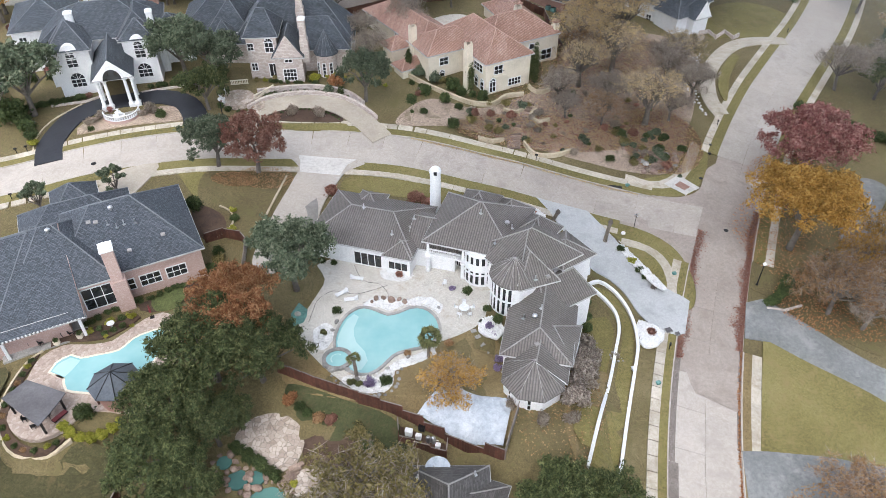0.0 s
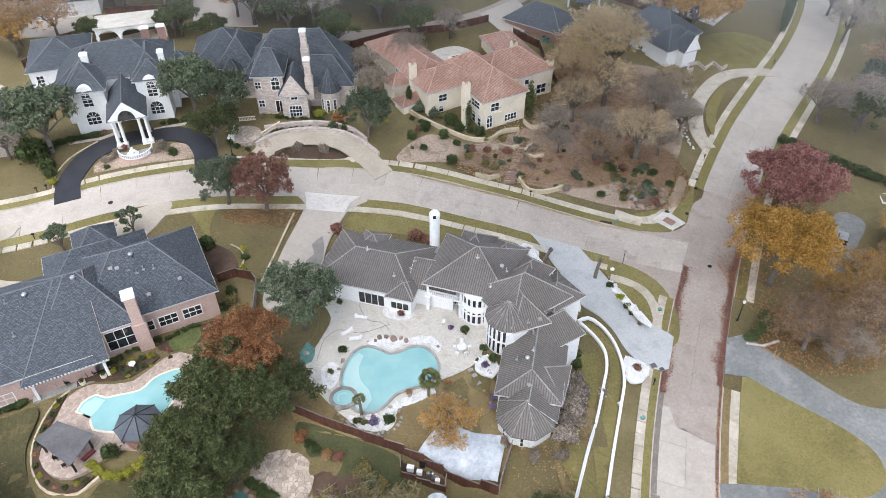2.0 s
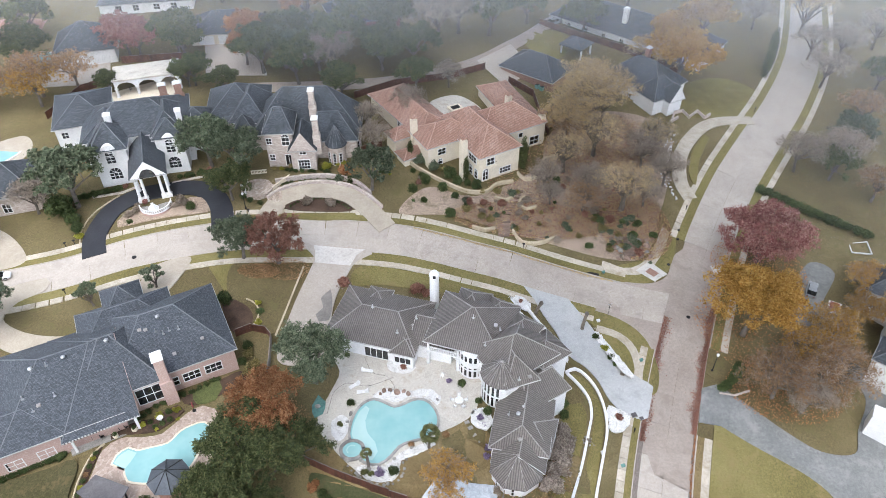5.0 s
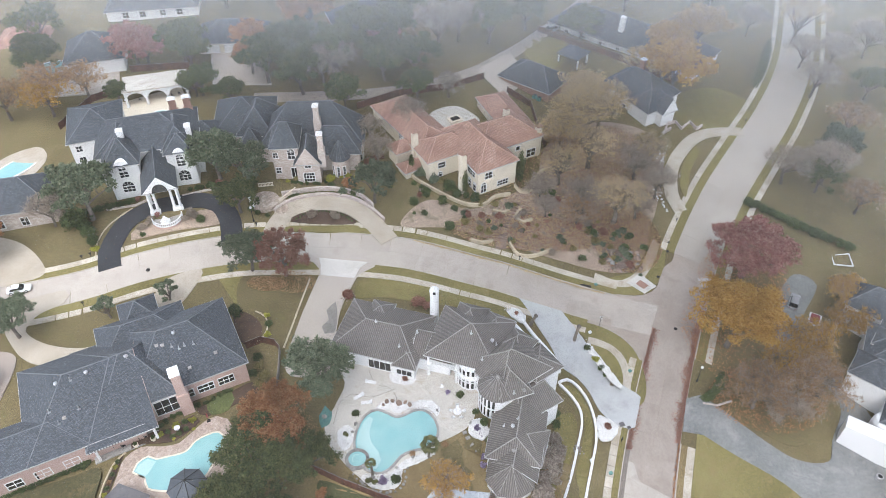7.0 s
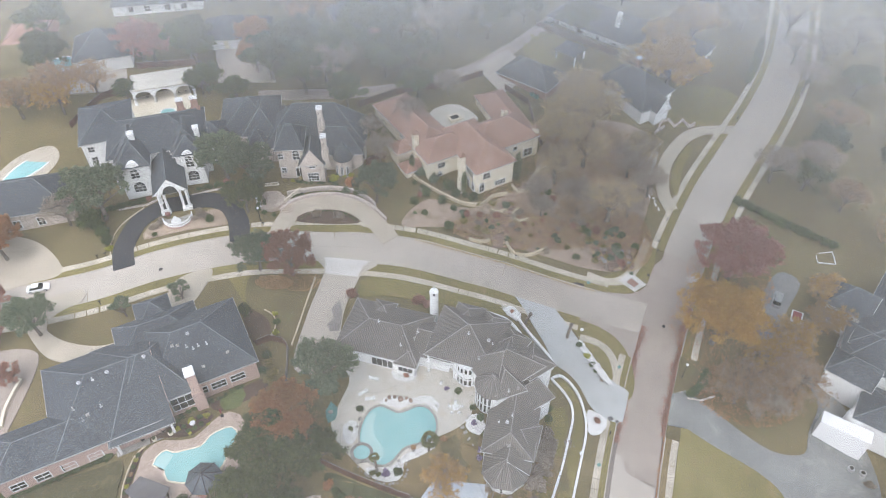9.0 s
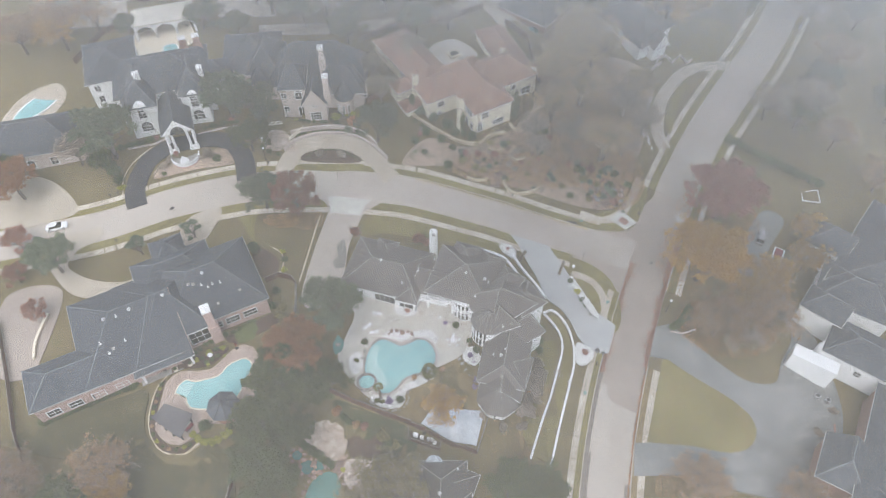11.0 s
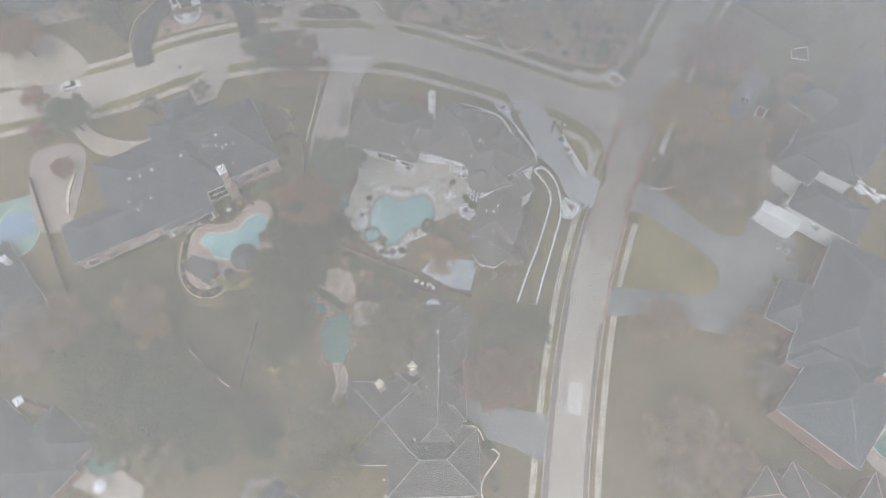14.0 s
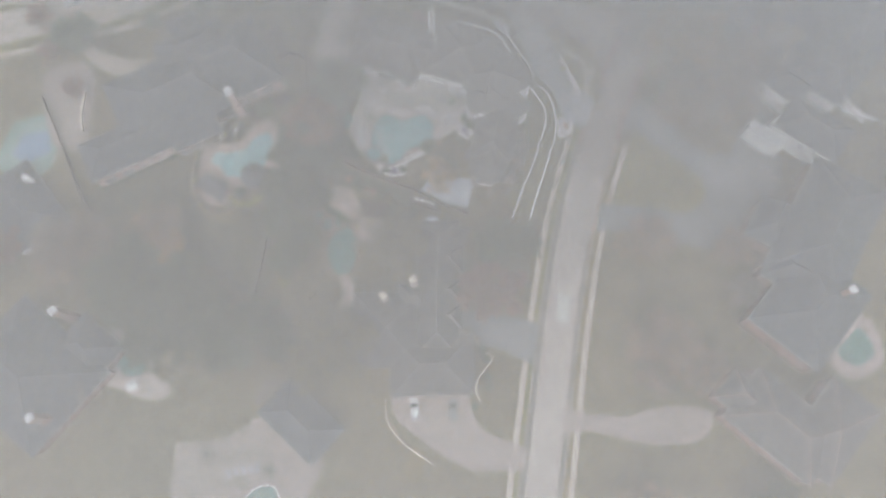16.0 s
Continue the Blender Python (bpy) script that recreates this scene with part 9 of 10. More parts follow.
# south house
chimney(S, -4.4, 31.8, -6, 4.6, 1.2, 1.2, 40, "stone_wall", "cream_stucco")
chimney(S, -10.6, 28.3, -6, 4.8, 1.2, 1.2, 40, "stone_wall", "cream_stucco")
vents(S, [(0.4, 39.2, "turbine"), (0.6, 34.2, "pipe"), (0.8, 31.4, "pipe"), (-1.6, 28.6, "pipe"), (-5.4, 22.6, "box"), (-3.8, 18.6, "turbine"), (-2.8, 44.2, "pipe"), (3.6, 44.4, "pipe"), (-10.0, 12.0, "box")])
bm = bmesh.new()
add_lathe(bm, -0.6, 46.0, [(1.6, -3.5), (1.6, -1.0), (1.4, -0.5), (1.45, -0.45), (1.2, -0.6), (0.02, -0.6)], 18)
part("round_skylight", bm, "tarp", S, "pale round rooflight drum")
for u in (-6, -2, 2, 6):
    win(s1[0], "n", u, 3.4, 1.5, 1.7, 2, 2)
for y_, w_ in ((37.7, 6.2), (30.5, 5.4), (25.0, 5.4)):
    Block(S, 2.6, y_, 7.2, w_, 0, -7.5, -1.0, 2.5, "shingle_brown", "red_brick", "ridge_grey")
Block(S, -10.0, 22.0, 15.0, 16.0, 0, -7.5, -0.95, 4.2, "shingle_brown", "red_brick", "ridge_grey")
Block(S, -4.4, 29.0, 7.0, 6.0, 0, -7.5, -1.0, 2.6, "shingle_brown", "red_brick", "ridge_grey")
wall_line("garden_wall", [(3.4, 22.5), (8.2, 22.4), (9.6, 20.4), (10.4, 18.8), (13.0, 17.2), (11.4, 14.6), (9.8, 12.4), (9.2, 9.6), (10.4, 7.6)], 0.3, 0.6, "cream_stucco", "curving low pale garden wall")
wall_line("drive_edging", [(-10.4, 8), (-9.8, 3), (-6, -1.6), (0.6, -6)], 0.3, 0.35, "cream_stucco", "low pale edging along the drive")
for x, y, r in ((11.6, 16.8, 1.2), (10.6, 18.8, 1.3), (12, 13, 1.0), (12.2, 10.6, 1.0), (-8.6, 9.6, 0.9), (8.9, 6.4, 1.0)):
    bush(x, y, r, "box", "rounded dark green garden shrub")


def car(name, x, y, yaw, paint, label, van=False):
    """A parked car: body, cabin glass, roof, wheels, lights."""
    z = H(x, y) + 0.22
    t = thing(name, x, y, z, label, "car", "parked cars")
    T = pose(x, y, z, 0, 0, yaw)
    L, W, h1, h2 = (4.9, 1.95, 0.95, 1.8) if van else (4.6, 1.82, 0.85, 1.45)

    def hull(sections):
        bm = bmesh.new()
        rings = []
        for px, half, z0, z1 in sections:
            rings.append([bm.verts.new(c) for c in ((px, -half, z0), (px, half, z0), (px, half * 0.96, z1), (px, -half * 0.96, z1))])
        for r0, r1 in zip(rings, rings[1:]):
            for k in range(4):
                bm.faces.new((r0[k], r0[(k + 1) % 4], r1[(k + 1) % 4], r1[k]))
        bm.faces.new(rings[0][::-1])
        bm.faces.new(rings[-1])
        bmesh.ops.recalc_face_normals(bm, faces=bm.faces[:])
        bmesh.ops.bevel(bm, geom=bm.edges[:], offset=0.06, segments=2, affect="EDGES")
        bmesh.ops.transform(bm, matrix=T, verts=bm.verts[:])
        return bm

    part("body", hull([(-L / 2, W * 0.44, 0.3, h1 - 0.1), (-L / 2 + 0.25, W / 2, 0.25, h1), (0, W / 2, 0.22, h1), (L / 2 - 0.9, W / 2, 0.24, h1 - 0.04), (L / 2 - 0.15, W * 0.46, 0.28, h1 - 0.2), (L / 2, W * 0.4, 0.34, h1 - 0.32)]), paint, t, smooth=False)
    back = -L / 2 + (0.2 if van else 0.75)
    part("window_band", hull([(back, W * 0.44, h1 - 0.05, h1 + 0.08), (back + 0.35, W * 0.43, h1 - 0.05, h2 - 0.08), (0.25, W * 0.43, h1 - 0.05, h2 - 0.06), (L / 2 - 1.25, W * 0.44, h1 - 0.06, h1 + 0.04)]), "glass", t)
    part("roof_panel", hull([(back + 0.38, W * 0.38, h2 - 0.1, h2 - 0.02), (-0.4, W * 0.39, h2 - 0.1, h2), (0.3, W * 0.38, h2 - 0.1, h2 - 0.02)]), paint, t)
    for u in (-L / 2 + 0.85, L / 2 - 0.9):
        for v in (-W / 2 + 0.06, W / 2 - 0.06):
            bm = bmesh.new()
            add_tube(bm, [(u, v - 0.11, 0.33), (u, v + 0.11, 0.33)], [0.33, 0.33], 14)
            bmesh.ops.transform(bm, matrix=T, verts=bm.verts[:])
            w_ = part("wheel", bm, "tyre", t)
            bm = bmesh.new()
            add_tube(bm, [(u, v - 0.125, 0.33), (u, v + 0.125, 0.33)], [0.19, 0.19], 10)
            bmesh.ops.transform(bm, matrix=T, verts=bm.verts[:])
            part("rim", bm, "chrome", w_)
    for v in (-0.6, 0.6):
        bm = bmesh.new()
        add_box(bm, L / 2 - 0.1, v, h1 - 0.42, 0.14, 0.34, 0.14)
        bmesh.ops.transform(bm, matrix=T, verts=bm.verts[:])
        part("headlight", bm, "chrome", t)
        bm = bmesh.new()
        add_box(bm, -L / 2 + 0.04, v, h1 - 0.3, 0.1, 0.3, 0.16)
        bmesh.ops.transform(bm, matrix=T, verts=bm.verts[:])
        part("tail_light", bm, "red_cloth", t)
        bm = bmesh.new()
        add_box(bm, L / 2 - 1.5, v * 1.62, h1 - 0.02, 0.16, 0.2, 0.13)
        bmesh.ops.transform(bm, matrix=T, verts=bm.verts[:])
        part("wing_mirror", bm, paint, t)


car("car", -85.2, 98.0, 17, "car_white", "white saloon car parked at the kerb")
car("car", 75.3, 101.5, 60, "car_grey", "grey estate car parked on the drive", True)
car("car", -4.0, 5.8, 97, "car_white", "cream car parked in the court", True)
car("car", 4.2, 5.7, 91, "car_grey", "dark grey pickup car in the court", True)
car("car", 34.8, 207, 35, "car_grey", "dark grey car in the alley", True)
car("car", 97.2, 82.0, 60, "car_white", "white van parked behind the house", True)

# ---- street furniture ----
def street_lamp(x, y, h, label):
    z = H(x, y)
    t = thing("street_lamp", x, y, z, label, "street lamp", "street lamps")
    bm = bmesh.new()
    add_lathe(bm, x, y, [(0.22, z - 0.1), (0.22, z + 0.2), (0.12, z + 0.3), (0.09, z + 0.8), (0.06, z + h - 0.4), (0.1, z + h - 0.3), (0.14, z + h - 0.2)], 10)
    part("pole", bm, "iron", t)
    bm = bmesh.new()
    add_lathe(bm, x, y, [(0.12, z + h - 0.2), (0.26, z + h), (0.28, z + h + 0.2), (0.15, z + h + 0.4), (0.02, z + h + 0.45)], 12)
    part("globe", bm, "white_paint", t, "white glass globe")


street_lamp(49.4, 81.4, 4.2, "black lamp post with a white globe")
street_lamp(-41.6, 118.2, 3.8, "black lamp post with a white globe")


def mailbox(x, y, yaw):
    z = H(x, y)
    t = thing("mailbox", x, y, z, "black metal mailbox on a post", "mailbox", "mailboxes")
    part("post", boxed(x, y, z - 0.2, 0.12, 0.12, 1.3, yaw), "iron", t)
    bm = bmesh.new()
    add_box(bm, x, y, z + 1.05, 0.55, 0.26, 0.3, yaw, bevel=0.05)
    part("box", bm, "iron", t)


for x, y, yaw in ((-75.2, 106.2, 20), (-73.6, 106.8, 20), (-70.8, 94.0, 20), (-40.6, 116.6, 10), (32.6, 68.6, 70), (17.2, 110.4, -15), (54.6, 123.4, 60), (81.4, 160.6, 60)):
    mailbox(x, y, yaw)
t = thing("street_sign", 32.4, 94.0, H(32.4, 94), "thin metal street sign at the corner", "sign")
zz = H(32.4, 94)
part("post", boxed(32.4, 94.0, zz - 0.2, 0.07, 0.07, 3.2), "iron", t)
part("blade", boxed(32.4, 94.0, zz + 2.75, 0.9, 0.03, 0.2, 20), "chrome", t)
part("blade", boxed(32.4, 94.0, zz + 2.5, 0.9, 0.03, 0.2, 110), "chrome", t)
for x, y, r in ((-60.6, 103.2, 0.45), (48.0, 93.6, 0.4), (51.6, 117.2, 0.3), (50.8, 114.6, 0.3), (47.2, 107.2, 0.35)):
    bm = bmesh.new()
    add_lathe(bm, x, y, [(r, H(x, y)), (r, H(x, y) + (0.09 if r > 0.36 else 0.22)), (r - 0.05, H(x, y) + (0.1 if r > 0.36 else 0.23))], 16)
    tagged(link_mesh("manhole_cover", bm, "iron"), "dark round iron manhole cover", "manhole cover", "manhole covers")
tagged(link_mesh("storm_drain", boxed(30.6, 104.4, H(30.6, 104.4) - 0.1, 3.2, 0.5, 0.32, -17, bevel=0.04), "iron"), "dark storm drain slot in the kerb", "drain")
for x, y, m in ((33.2, 104.6, "teal_cloth"), (36.8, 83.4, "teal_cloth"), (30.2, 92.2, "white_paint"), (26.6, 64.6, "white_paint"), (29.6, 62.4, "teal_cloth")):
    tt = thing("utility_box", x, y, H(x, y), "small utility box in the verge", "utility box", "utility boxes")
    part("body", boxed(x, y, H(x, y) + 0.05, 0.6, 0.5, 0.4, 20, bevel=0.04), m, tt)
    part("lid", boxed(x, y, H(x, y) + 0.44, 0.66, 0.56, 0.05, 20, bevel=0.02), m, tt)

# ---- east side ----
hedge([(73.6, 130.2), (78, 127.4), (82, 125.0), (86, 122.6), (90, 120.4), (94, 118.4)], 1.5, "box", "long dark green hedge between gardens", 1.5)
hedge([(50.2, 77.4), (52.6, 79.4), (54.4, 82)], 1.1, "box", "dark green shrubs beside the lamp", 1.0)
wall_line("low_wall", [(49.4, 76.6), (52, 76.2), (55, 77.2)], 0.3, 0.35, "stone_wall", "low stone bed edging", smooth=False)
fr = thing("sand_frame", 91.2, 114.6, H(91.2, 114.6), "white rectangular frame lying on a lawn", "frame")
for a, b in (((89.3, 116.2), (93.6, 116.9)), ((93.6, 116.9), (92.9, 112.8)), ((92.9, 112.8), (88.8, 113.4)), ((88.8, 113.4), (89.3, 116.2))):
    part("side", boxed((a[0] + b[0]) / 2, (a[1] + b[1]) / 2, H(91, 114.6) + 0.02, math.dist(a, b), 0.16, 0.3, math.degrees(math.atan2(b[1] - a[1], b[0] - a[0]))), "white_paint", fr)
pb = thing("flower_box", 78.6, 97.6, H(78.6, 97.6), "white-edged bed filled with red flowers", "flower bed")
part("border", boxed(78.6, 97.6, H(78.6, 97.6) - 0.05, 3.4, 2.4, 0.45, 60, bevel=0.05), "white_paint", pb)
part("flowers", boxed(78.6, 97.6, H(78.6, 97.6) + 0.3, 2.8, 1.8, 0.3, 60, bevel=0.12), "red_cloth", pb)
for u in (-10, -4, 2, 8):
    win(e1[0], "n", u, 4.0, 1.6, 1.8, 2, 2)
    win(e1[0], "n", u, 6.6, 1.4, 1.4, 2, 2)
for u in (-5, 0, 5):
    win(e1[1], "w", u, 4.0, 1.4, 1.6, 2, 2)
    win(e1[2], "s", u, 3.6, 1.4, 1.6, 2, 2)
Block(E1, 88.6, 97.6, 9, 8, 140, -8, 0.2, 4.2, "shingle_dark", "white_paint", "ridge_blue", gable=(True, False))
Block(E1, 82.4, 80.6, 9, 7, 140, -8, -0.8, 3.4, "shingle_dark", "white_paint", "ridge_blue", gable=(True, False))
bm = bmesh.new()
add_box(bm, 77.4, 69.0, -9, 9.0, 2.9, 6.0, -32)
part("flat_roofed_porch", bm, "white_paint", E1, "white flat-roofed porch")
bm = bmesh.new()
add_lathe(bm, 80.4, 71.4, [(1.9, -9), (1.9, -3.4), (1.6, -2.6), (1.0, -2.1), (0.05, -1.9)], 16)
part("domed_bay", bm, "white_paint", E1)
for x, y in ((78.4, 63.6), (80.4, 62.8)):
    tt = thing("cooling_unit", x, y, H(x, y), "grey round air conditioning unit", "air conditioner", "cooling units")
    bm = bmesh.new()
    add_lathe(bm, x, y, [(0.6, H(x, y) - 0.1), (0.6, H(x, y) + 0.9), (0.5, H(x, y) + 0.95)], 14)
    part("casing", bm, "chrome", tt)
    bm = bmesh.new()
    add_lathe(bm, x, y, [(0.42, H(x, y) + 0.94), (0.42, H(x, y) + 1.0), (0.1, H(x, y) + 1.02)], 12)
    part("fan_grille", bm, "iron", tt)
for k in range(4):
    tt = part("white_beam", boxed(94 + 1.6 * k, 76 - 1.0 * k, -1.5, 6.5, 0.8, 0.6, -60 + 40 * (k % 2)), "white_paint", E1)
Block(E2, 76.0, 47.0, 10, 9, 60, -10, -3.5, 3.2, "shingle_dark", "red_brick", "ridge_blue", gable=(False, True))
Block(E2, 78.6, 36.6, 10, 9, 150, -10, -3.2, 3.4, "shingle_dark", "red_brick", "ridge_blue", gable=(True, False))
chimney(E2, 87.6, 30.4, -8, 4.6, 1.3, 1.3, 30, "red_brick", "white_paint")
wall_line("drive_edging", [(75.6, 46.4), (78.8, 52.0), (80.6, 58)], 0.3, 0.4, "red_brick", "low brick edging along the drive")
for x, y in ((76.6, 56), (73.6, 49.6), (80.8, 60.6), (71.8, 43.2)):
    bush(x, y, 1.1, "twigs", "bare shrub beside the drive")
pool("swimming_pool", [(94, 24), (97, 26.5), (101, 25), (103, 20), (99, 17), (95, 19)], H(98, 22) + 0.3, H(98, 22) + 0.34, "grey_rock", None, "rounded backyard pool with a stone rim", water="pond")
patch("pool_court", [(91, 26), (96, 30), (104, 27), (106, 18), (98, 13.6), (92, 18)], 0.1, "concrete_brown", "stone court round a pool", "terrace")
Block(E3, 66.4, 8.6, 10, 8, -40, -11, -4.6, 3.0, "shingle_brown", "red_brick", "ridge_red")

# ---- south-west gardens ----
chimney(W1, -77.0, 24.1, -4, 7.4, 1.4, 1.4, 40, "red_brick", "white_paint")
chimney(W1, -78.0, 3.0, -4, 8.0, 1.4, 1.4, 40, "red_brick", "white_paint")
Block(W1, -72.6, 17.6, 12, 10, -38, -6, -0.2, 3.4, "shingle_dark", "red_brick", "ridge_blue")
patch("pool_court", [(-76, 21.8), (-71.6, 23), (-66, 21), (-60.6, 17), (-59.6, 12.4), (-55.9, 10.1), (-57.0, 7.3), (-61.5, 7.2), (-67.6, 9.6), (-73.4, 11.6)], 0.14, "concrete_mid", "stone court round a backyard pool", "terrace")
shade_toned_pool, _ = pool("swimming_pool", [(-68.6, 15.6), (-67.2, 19.8), (-62.9, 17.4), (-61.4, 13.4), (-65.2, 12.2)], H(-65, 15) + 0.3, H(-65, 15) + 0.34, "grey_rock", None, "shaded blue-green backyard pool")
# the shade over this pool is painted by giving it the darker pond water
for c in shade_toned_pool.children:
    if c.name.startswith("water"):
        c.data.materials[0] = M["pond"]
patch("pool_court", [(-54, -1.6), (-44, -0.6), (-37, 4), (-33, 6.4), (-28.6, 2), (-22.6, -5.2), (-26, -13), (-40, -18), (-54, -16)], 0.14, "concrete_brown", "wide beige stone pool court", "terrace", smooth=False)
pool("swimming_pool", [(-37, -11), (-33, -10.4), (-32, -14), (-35, -18), (-39, -15)], H(-35, -12) + 0.3, H(-35, -12) + 0.34, "white_paint", None, "backyard pool in a beige stone court", water="pond")
for k in range(5):
    t = thing("sun_lounger", -42.4 + 1.5 * k, -7.6 + 0.3 * k, H(-40, -7) + 0.15, "blue-grey lounger in a row", "sun lounger", "poolside loungers")
    t["label"] = "blue-grey sun lounger in a poolside row"
    x, y, z = -42.4 + 1.5 * k, -7.6 + 0.3 * k, H(-40, -7) + 0.15
    part("frame", boxed(x, y, z, 0.7, 1.9, 0.3, 25 - 4 * k, bevel=0.03), "chrome", t)
    part("mattress", boxed(x, y, z + 0.3, 0.64, 1.8, 0.12, 25 - 4 * k, bevel=0.04), "tarp", t)
for x, y in ((-47, -3.6), (-33.8, -7)):
    round_table(x, y, H(x, y) + 0.15, 0.7, "iron", "round dark table in a stone court")
    for k in range(4):
        chair(x + 1.2 * math.cos(k * 1.57), y + 1.2 * math.sin(k * 1.57), k * 90 + 180, H(x, y) + 0.15, "iron")
for x, y in ((-74.5, 10.6), (-63.4, 10.0)):
    t = thing("garden_parasol", x, y, H(x, y), "open white parasol over a garden table", "parasol", "garden parasols")
    bm = bmesh.new()
    add_tube(bm, [(x, y, H(x, y)), (x, y, H(x, y) + 2.5)], [0.035, 0.03], 6)
    part("pole", bm, "iron", t)
    bm = bmesh.new()
    add_lathe(bm, x, y, [(1.3, H(x, y) + 2.05), (1.32, H(x, y) + 2.1), (0.6, H(x, y) + 2.4), (0.03, H(x, y) + 2.6)], 8)
    part("canopy", bm, "white_paint", t)
W2, w2 = plain_house("low_dark_house", "low house with a dark shingle roof", [(-27.5, 3.0, 16, 10, -42, -8, -2.6, 3.2, "shingle_dark", "red_brick", "ridge_blue")], -27.5, 3)
W2["label"] = "low brick house with a dark shingle roof"
t = thing("corner_arbour", -34.2, 10.0, H(-34.2, 10), "angled timber arbour beside a court", "arbour")
for x, y, l, yaw in ((-36.0, 8.6, 5, 60), (-33.2, 10.8, 6, 5)):
    part("beam", boxed(x, y, H(x, y) + 2.4, l, 1.4, 0.14, yaw), "grey_wood", t)
    part("post", boxed(x, y, H(x, y) - 0.2, 0.2, 0.2, 2.6, yaw), "grey_wood", t)

# ---- far west ----
tagged(link_mesh("sports_court", draped([(-99, 58), (-96, 68), (-89, 70.5), (-84.6, 66), (-86, 58), (-91, 53.5)], 0.1, 0.3, smooth=False), "green_court"), "green sports court with white lines", "court", kind="structure")
tagged(link_mesh("court_key", draped([(-95.4, 60.6), (-93, 65.4), (-87.8, 66.4), (-86.6, 61.4), (-92, 58.4)], 0.13, 0.1, smooth=False), "blue_court"), "blue painted playing area of the court", "court", kind="structure")
wl_ = [(-90 + 4.6 * math.cos(a * 0.3), 62 + 6 * math.sin(a * 0.3)) for a in range(22)]
tagged(link_mesh("court_line", band(wl_, 0.06, -0.06, 0.15, 0.05), "white_paint"), "white painted court line", "line", kind="structure")
W3, w3 = plain_house("court_house", "white-walled outbuilding with a grey roof", [(-90, 48, 18, 13, -50, -4, 2.2, 3, "shingle_blue", "white_paint", "ridge_blue")], -90, 48)
chimney(W3, -88.4, 53.4, -2, 5.4, 1.1, 1.1, 30, "white_paint")
W4, w4 = plain_house("northwest_house", "house with dark roofs and stone walls", [(-96, 121, 22, 14, 15, 3, 9, 4.4, "shingle_dark", "stone_wall", "ridge_blue"), (-104, 113, 12, 12, 15, 3, 8.4, 3.6, "shingle_dark", "stone_wall", "ridge_blue")], -96, 121)
for u in (-6, -1, 4):
    win(w4[0], "s", u, 2.0, 1.6, 2.2, 2, 2)
patch("pool_court", [(-108, 128), (-106, 138), (-99, 143), (-95, 138), (-98, 130)], 0.12, "tan_drive", "tan stone court round a pool", "terrace")
pool("swimming_pool", [(-105, 129.4), (-104, 135), (-100.6, 139.4), (-97.4, 139.4), (-98, 135), (-101.6, 130)], H(-101, 134) + 0.3, H(-101, 134) + 0.34, "white_paint", None, "bright turquoise backyard pool")
N8, n8 = plain_house("terracotta_house", "pale house with a faded red roof", [(-124, 196, 16, 14, 10, 4, 9, 4, "tile_red", "cream_stucco", "ridge_red")], -124, 196)
pool("swimming_pool", [(-112, 180), (-108, 182), (-105, 178), (-108, 174), (-113, 175)], H(-109, 178) + 0.3, H(-109, 178) + 0.34, "white_paint", None, "pale turquoise backyard pool")
# garage doors and windows of the far houses
for b, us, w_ in ((n4[0], (-4.0, 2.6), 5.2), (n5[0], (-5.4, 0.0), 4.0)):
    for u in us:
        x, y, n_ = b.spot("s", u)
        glazed(b.house, x, y, n_, H(x, y) + 0.2, w_, 2.4, 1, 4, pane="white_paint", name="garage_door")
for u in (-18, -12, -6, 0, 6, 12, 18):
    win(n1[0], "s", u, 3.4, 1.2, 1.6, 2, 2)
chimney(N1, 54, 199, 4, 14.4, 1.4, 1.4, -40, "white_paint")
for u in (-8, -3, 3, 8):
    win(n6[0], "s", u, 2.4, 2.0, 2.4, 2, 3)
    win(n6[0], "s", u, 5.6, 1.8, 1.8, 2, 2)
for u in (-4, 0, 4):
    win(n2[0], "s", u, 2.4, 1.4, 1.8, 2, 2)
chimney(N2, 54.6, 173, 4, 14.6, 1.2, 1.2, -48, "red_brick")
Block(N2, 58.6, 160.4, 5, 5.4, 120, 1, 7.4, 4.0, "shingle_blue", "white_paint", "ridge_blue", gable=(True, False))
wall_line("terrace_wall", [(58.6, 155.6), (60, 158.6), (62.2, 159.4), (63.2, 156.6), (66, 159.4), (67.2, 156.6), (69, 158)], 0.4, 0.9, "stone_wall", "stepped pale terrace wall by the drive", smooth=False)
wall_line("terrace_wall", [(56.4, 150.6), (57.4, 154), (60.4, 156.6)], 0.4, 0.8, "stone_wall", "stepped pale terrace wall by the drive")
rock_row([(53.2, 127), (52.6, 132), (53.4, 138), (55.4, 144), (58, 150)], 0.42, "white_rock", 0.9, label="white limestone boulder beside the drive")
rock_row([(51.8, 130), (51.6, 136), (53, 142), (56, 148)], 0.38, "white_rock", 0.95, label="white limestone boulder beside the drive")
patch("verge_island", [(58.8, 131.6), (58.2, 135.6), (60.4, 142.4), (65.2, 149.6), (66.4, 148.8), (62, 140.6)], 0.3, "lawn", "narrow grass island beside the drive", "lawn")
gz = thing("gazebo", 38.4, 188, H(38.4, 188), "white gazebo with a grey hipped roof", "gazebo")
zg = H(38.4, 188)
for u in (-3.2, 3.2):
    for v in (-2.6, 2.6):
        part("post", boxed(38.4 + u * 0.77 + v * 0.64, 188 - u * 0.64 + v * 0.77, zg - 0.3, 0.4, 0.4, 3.3, -40), "white_paint", gz)
bm = bmesh.new()
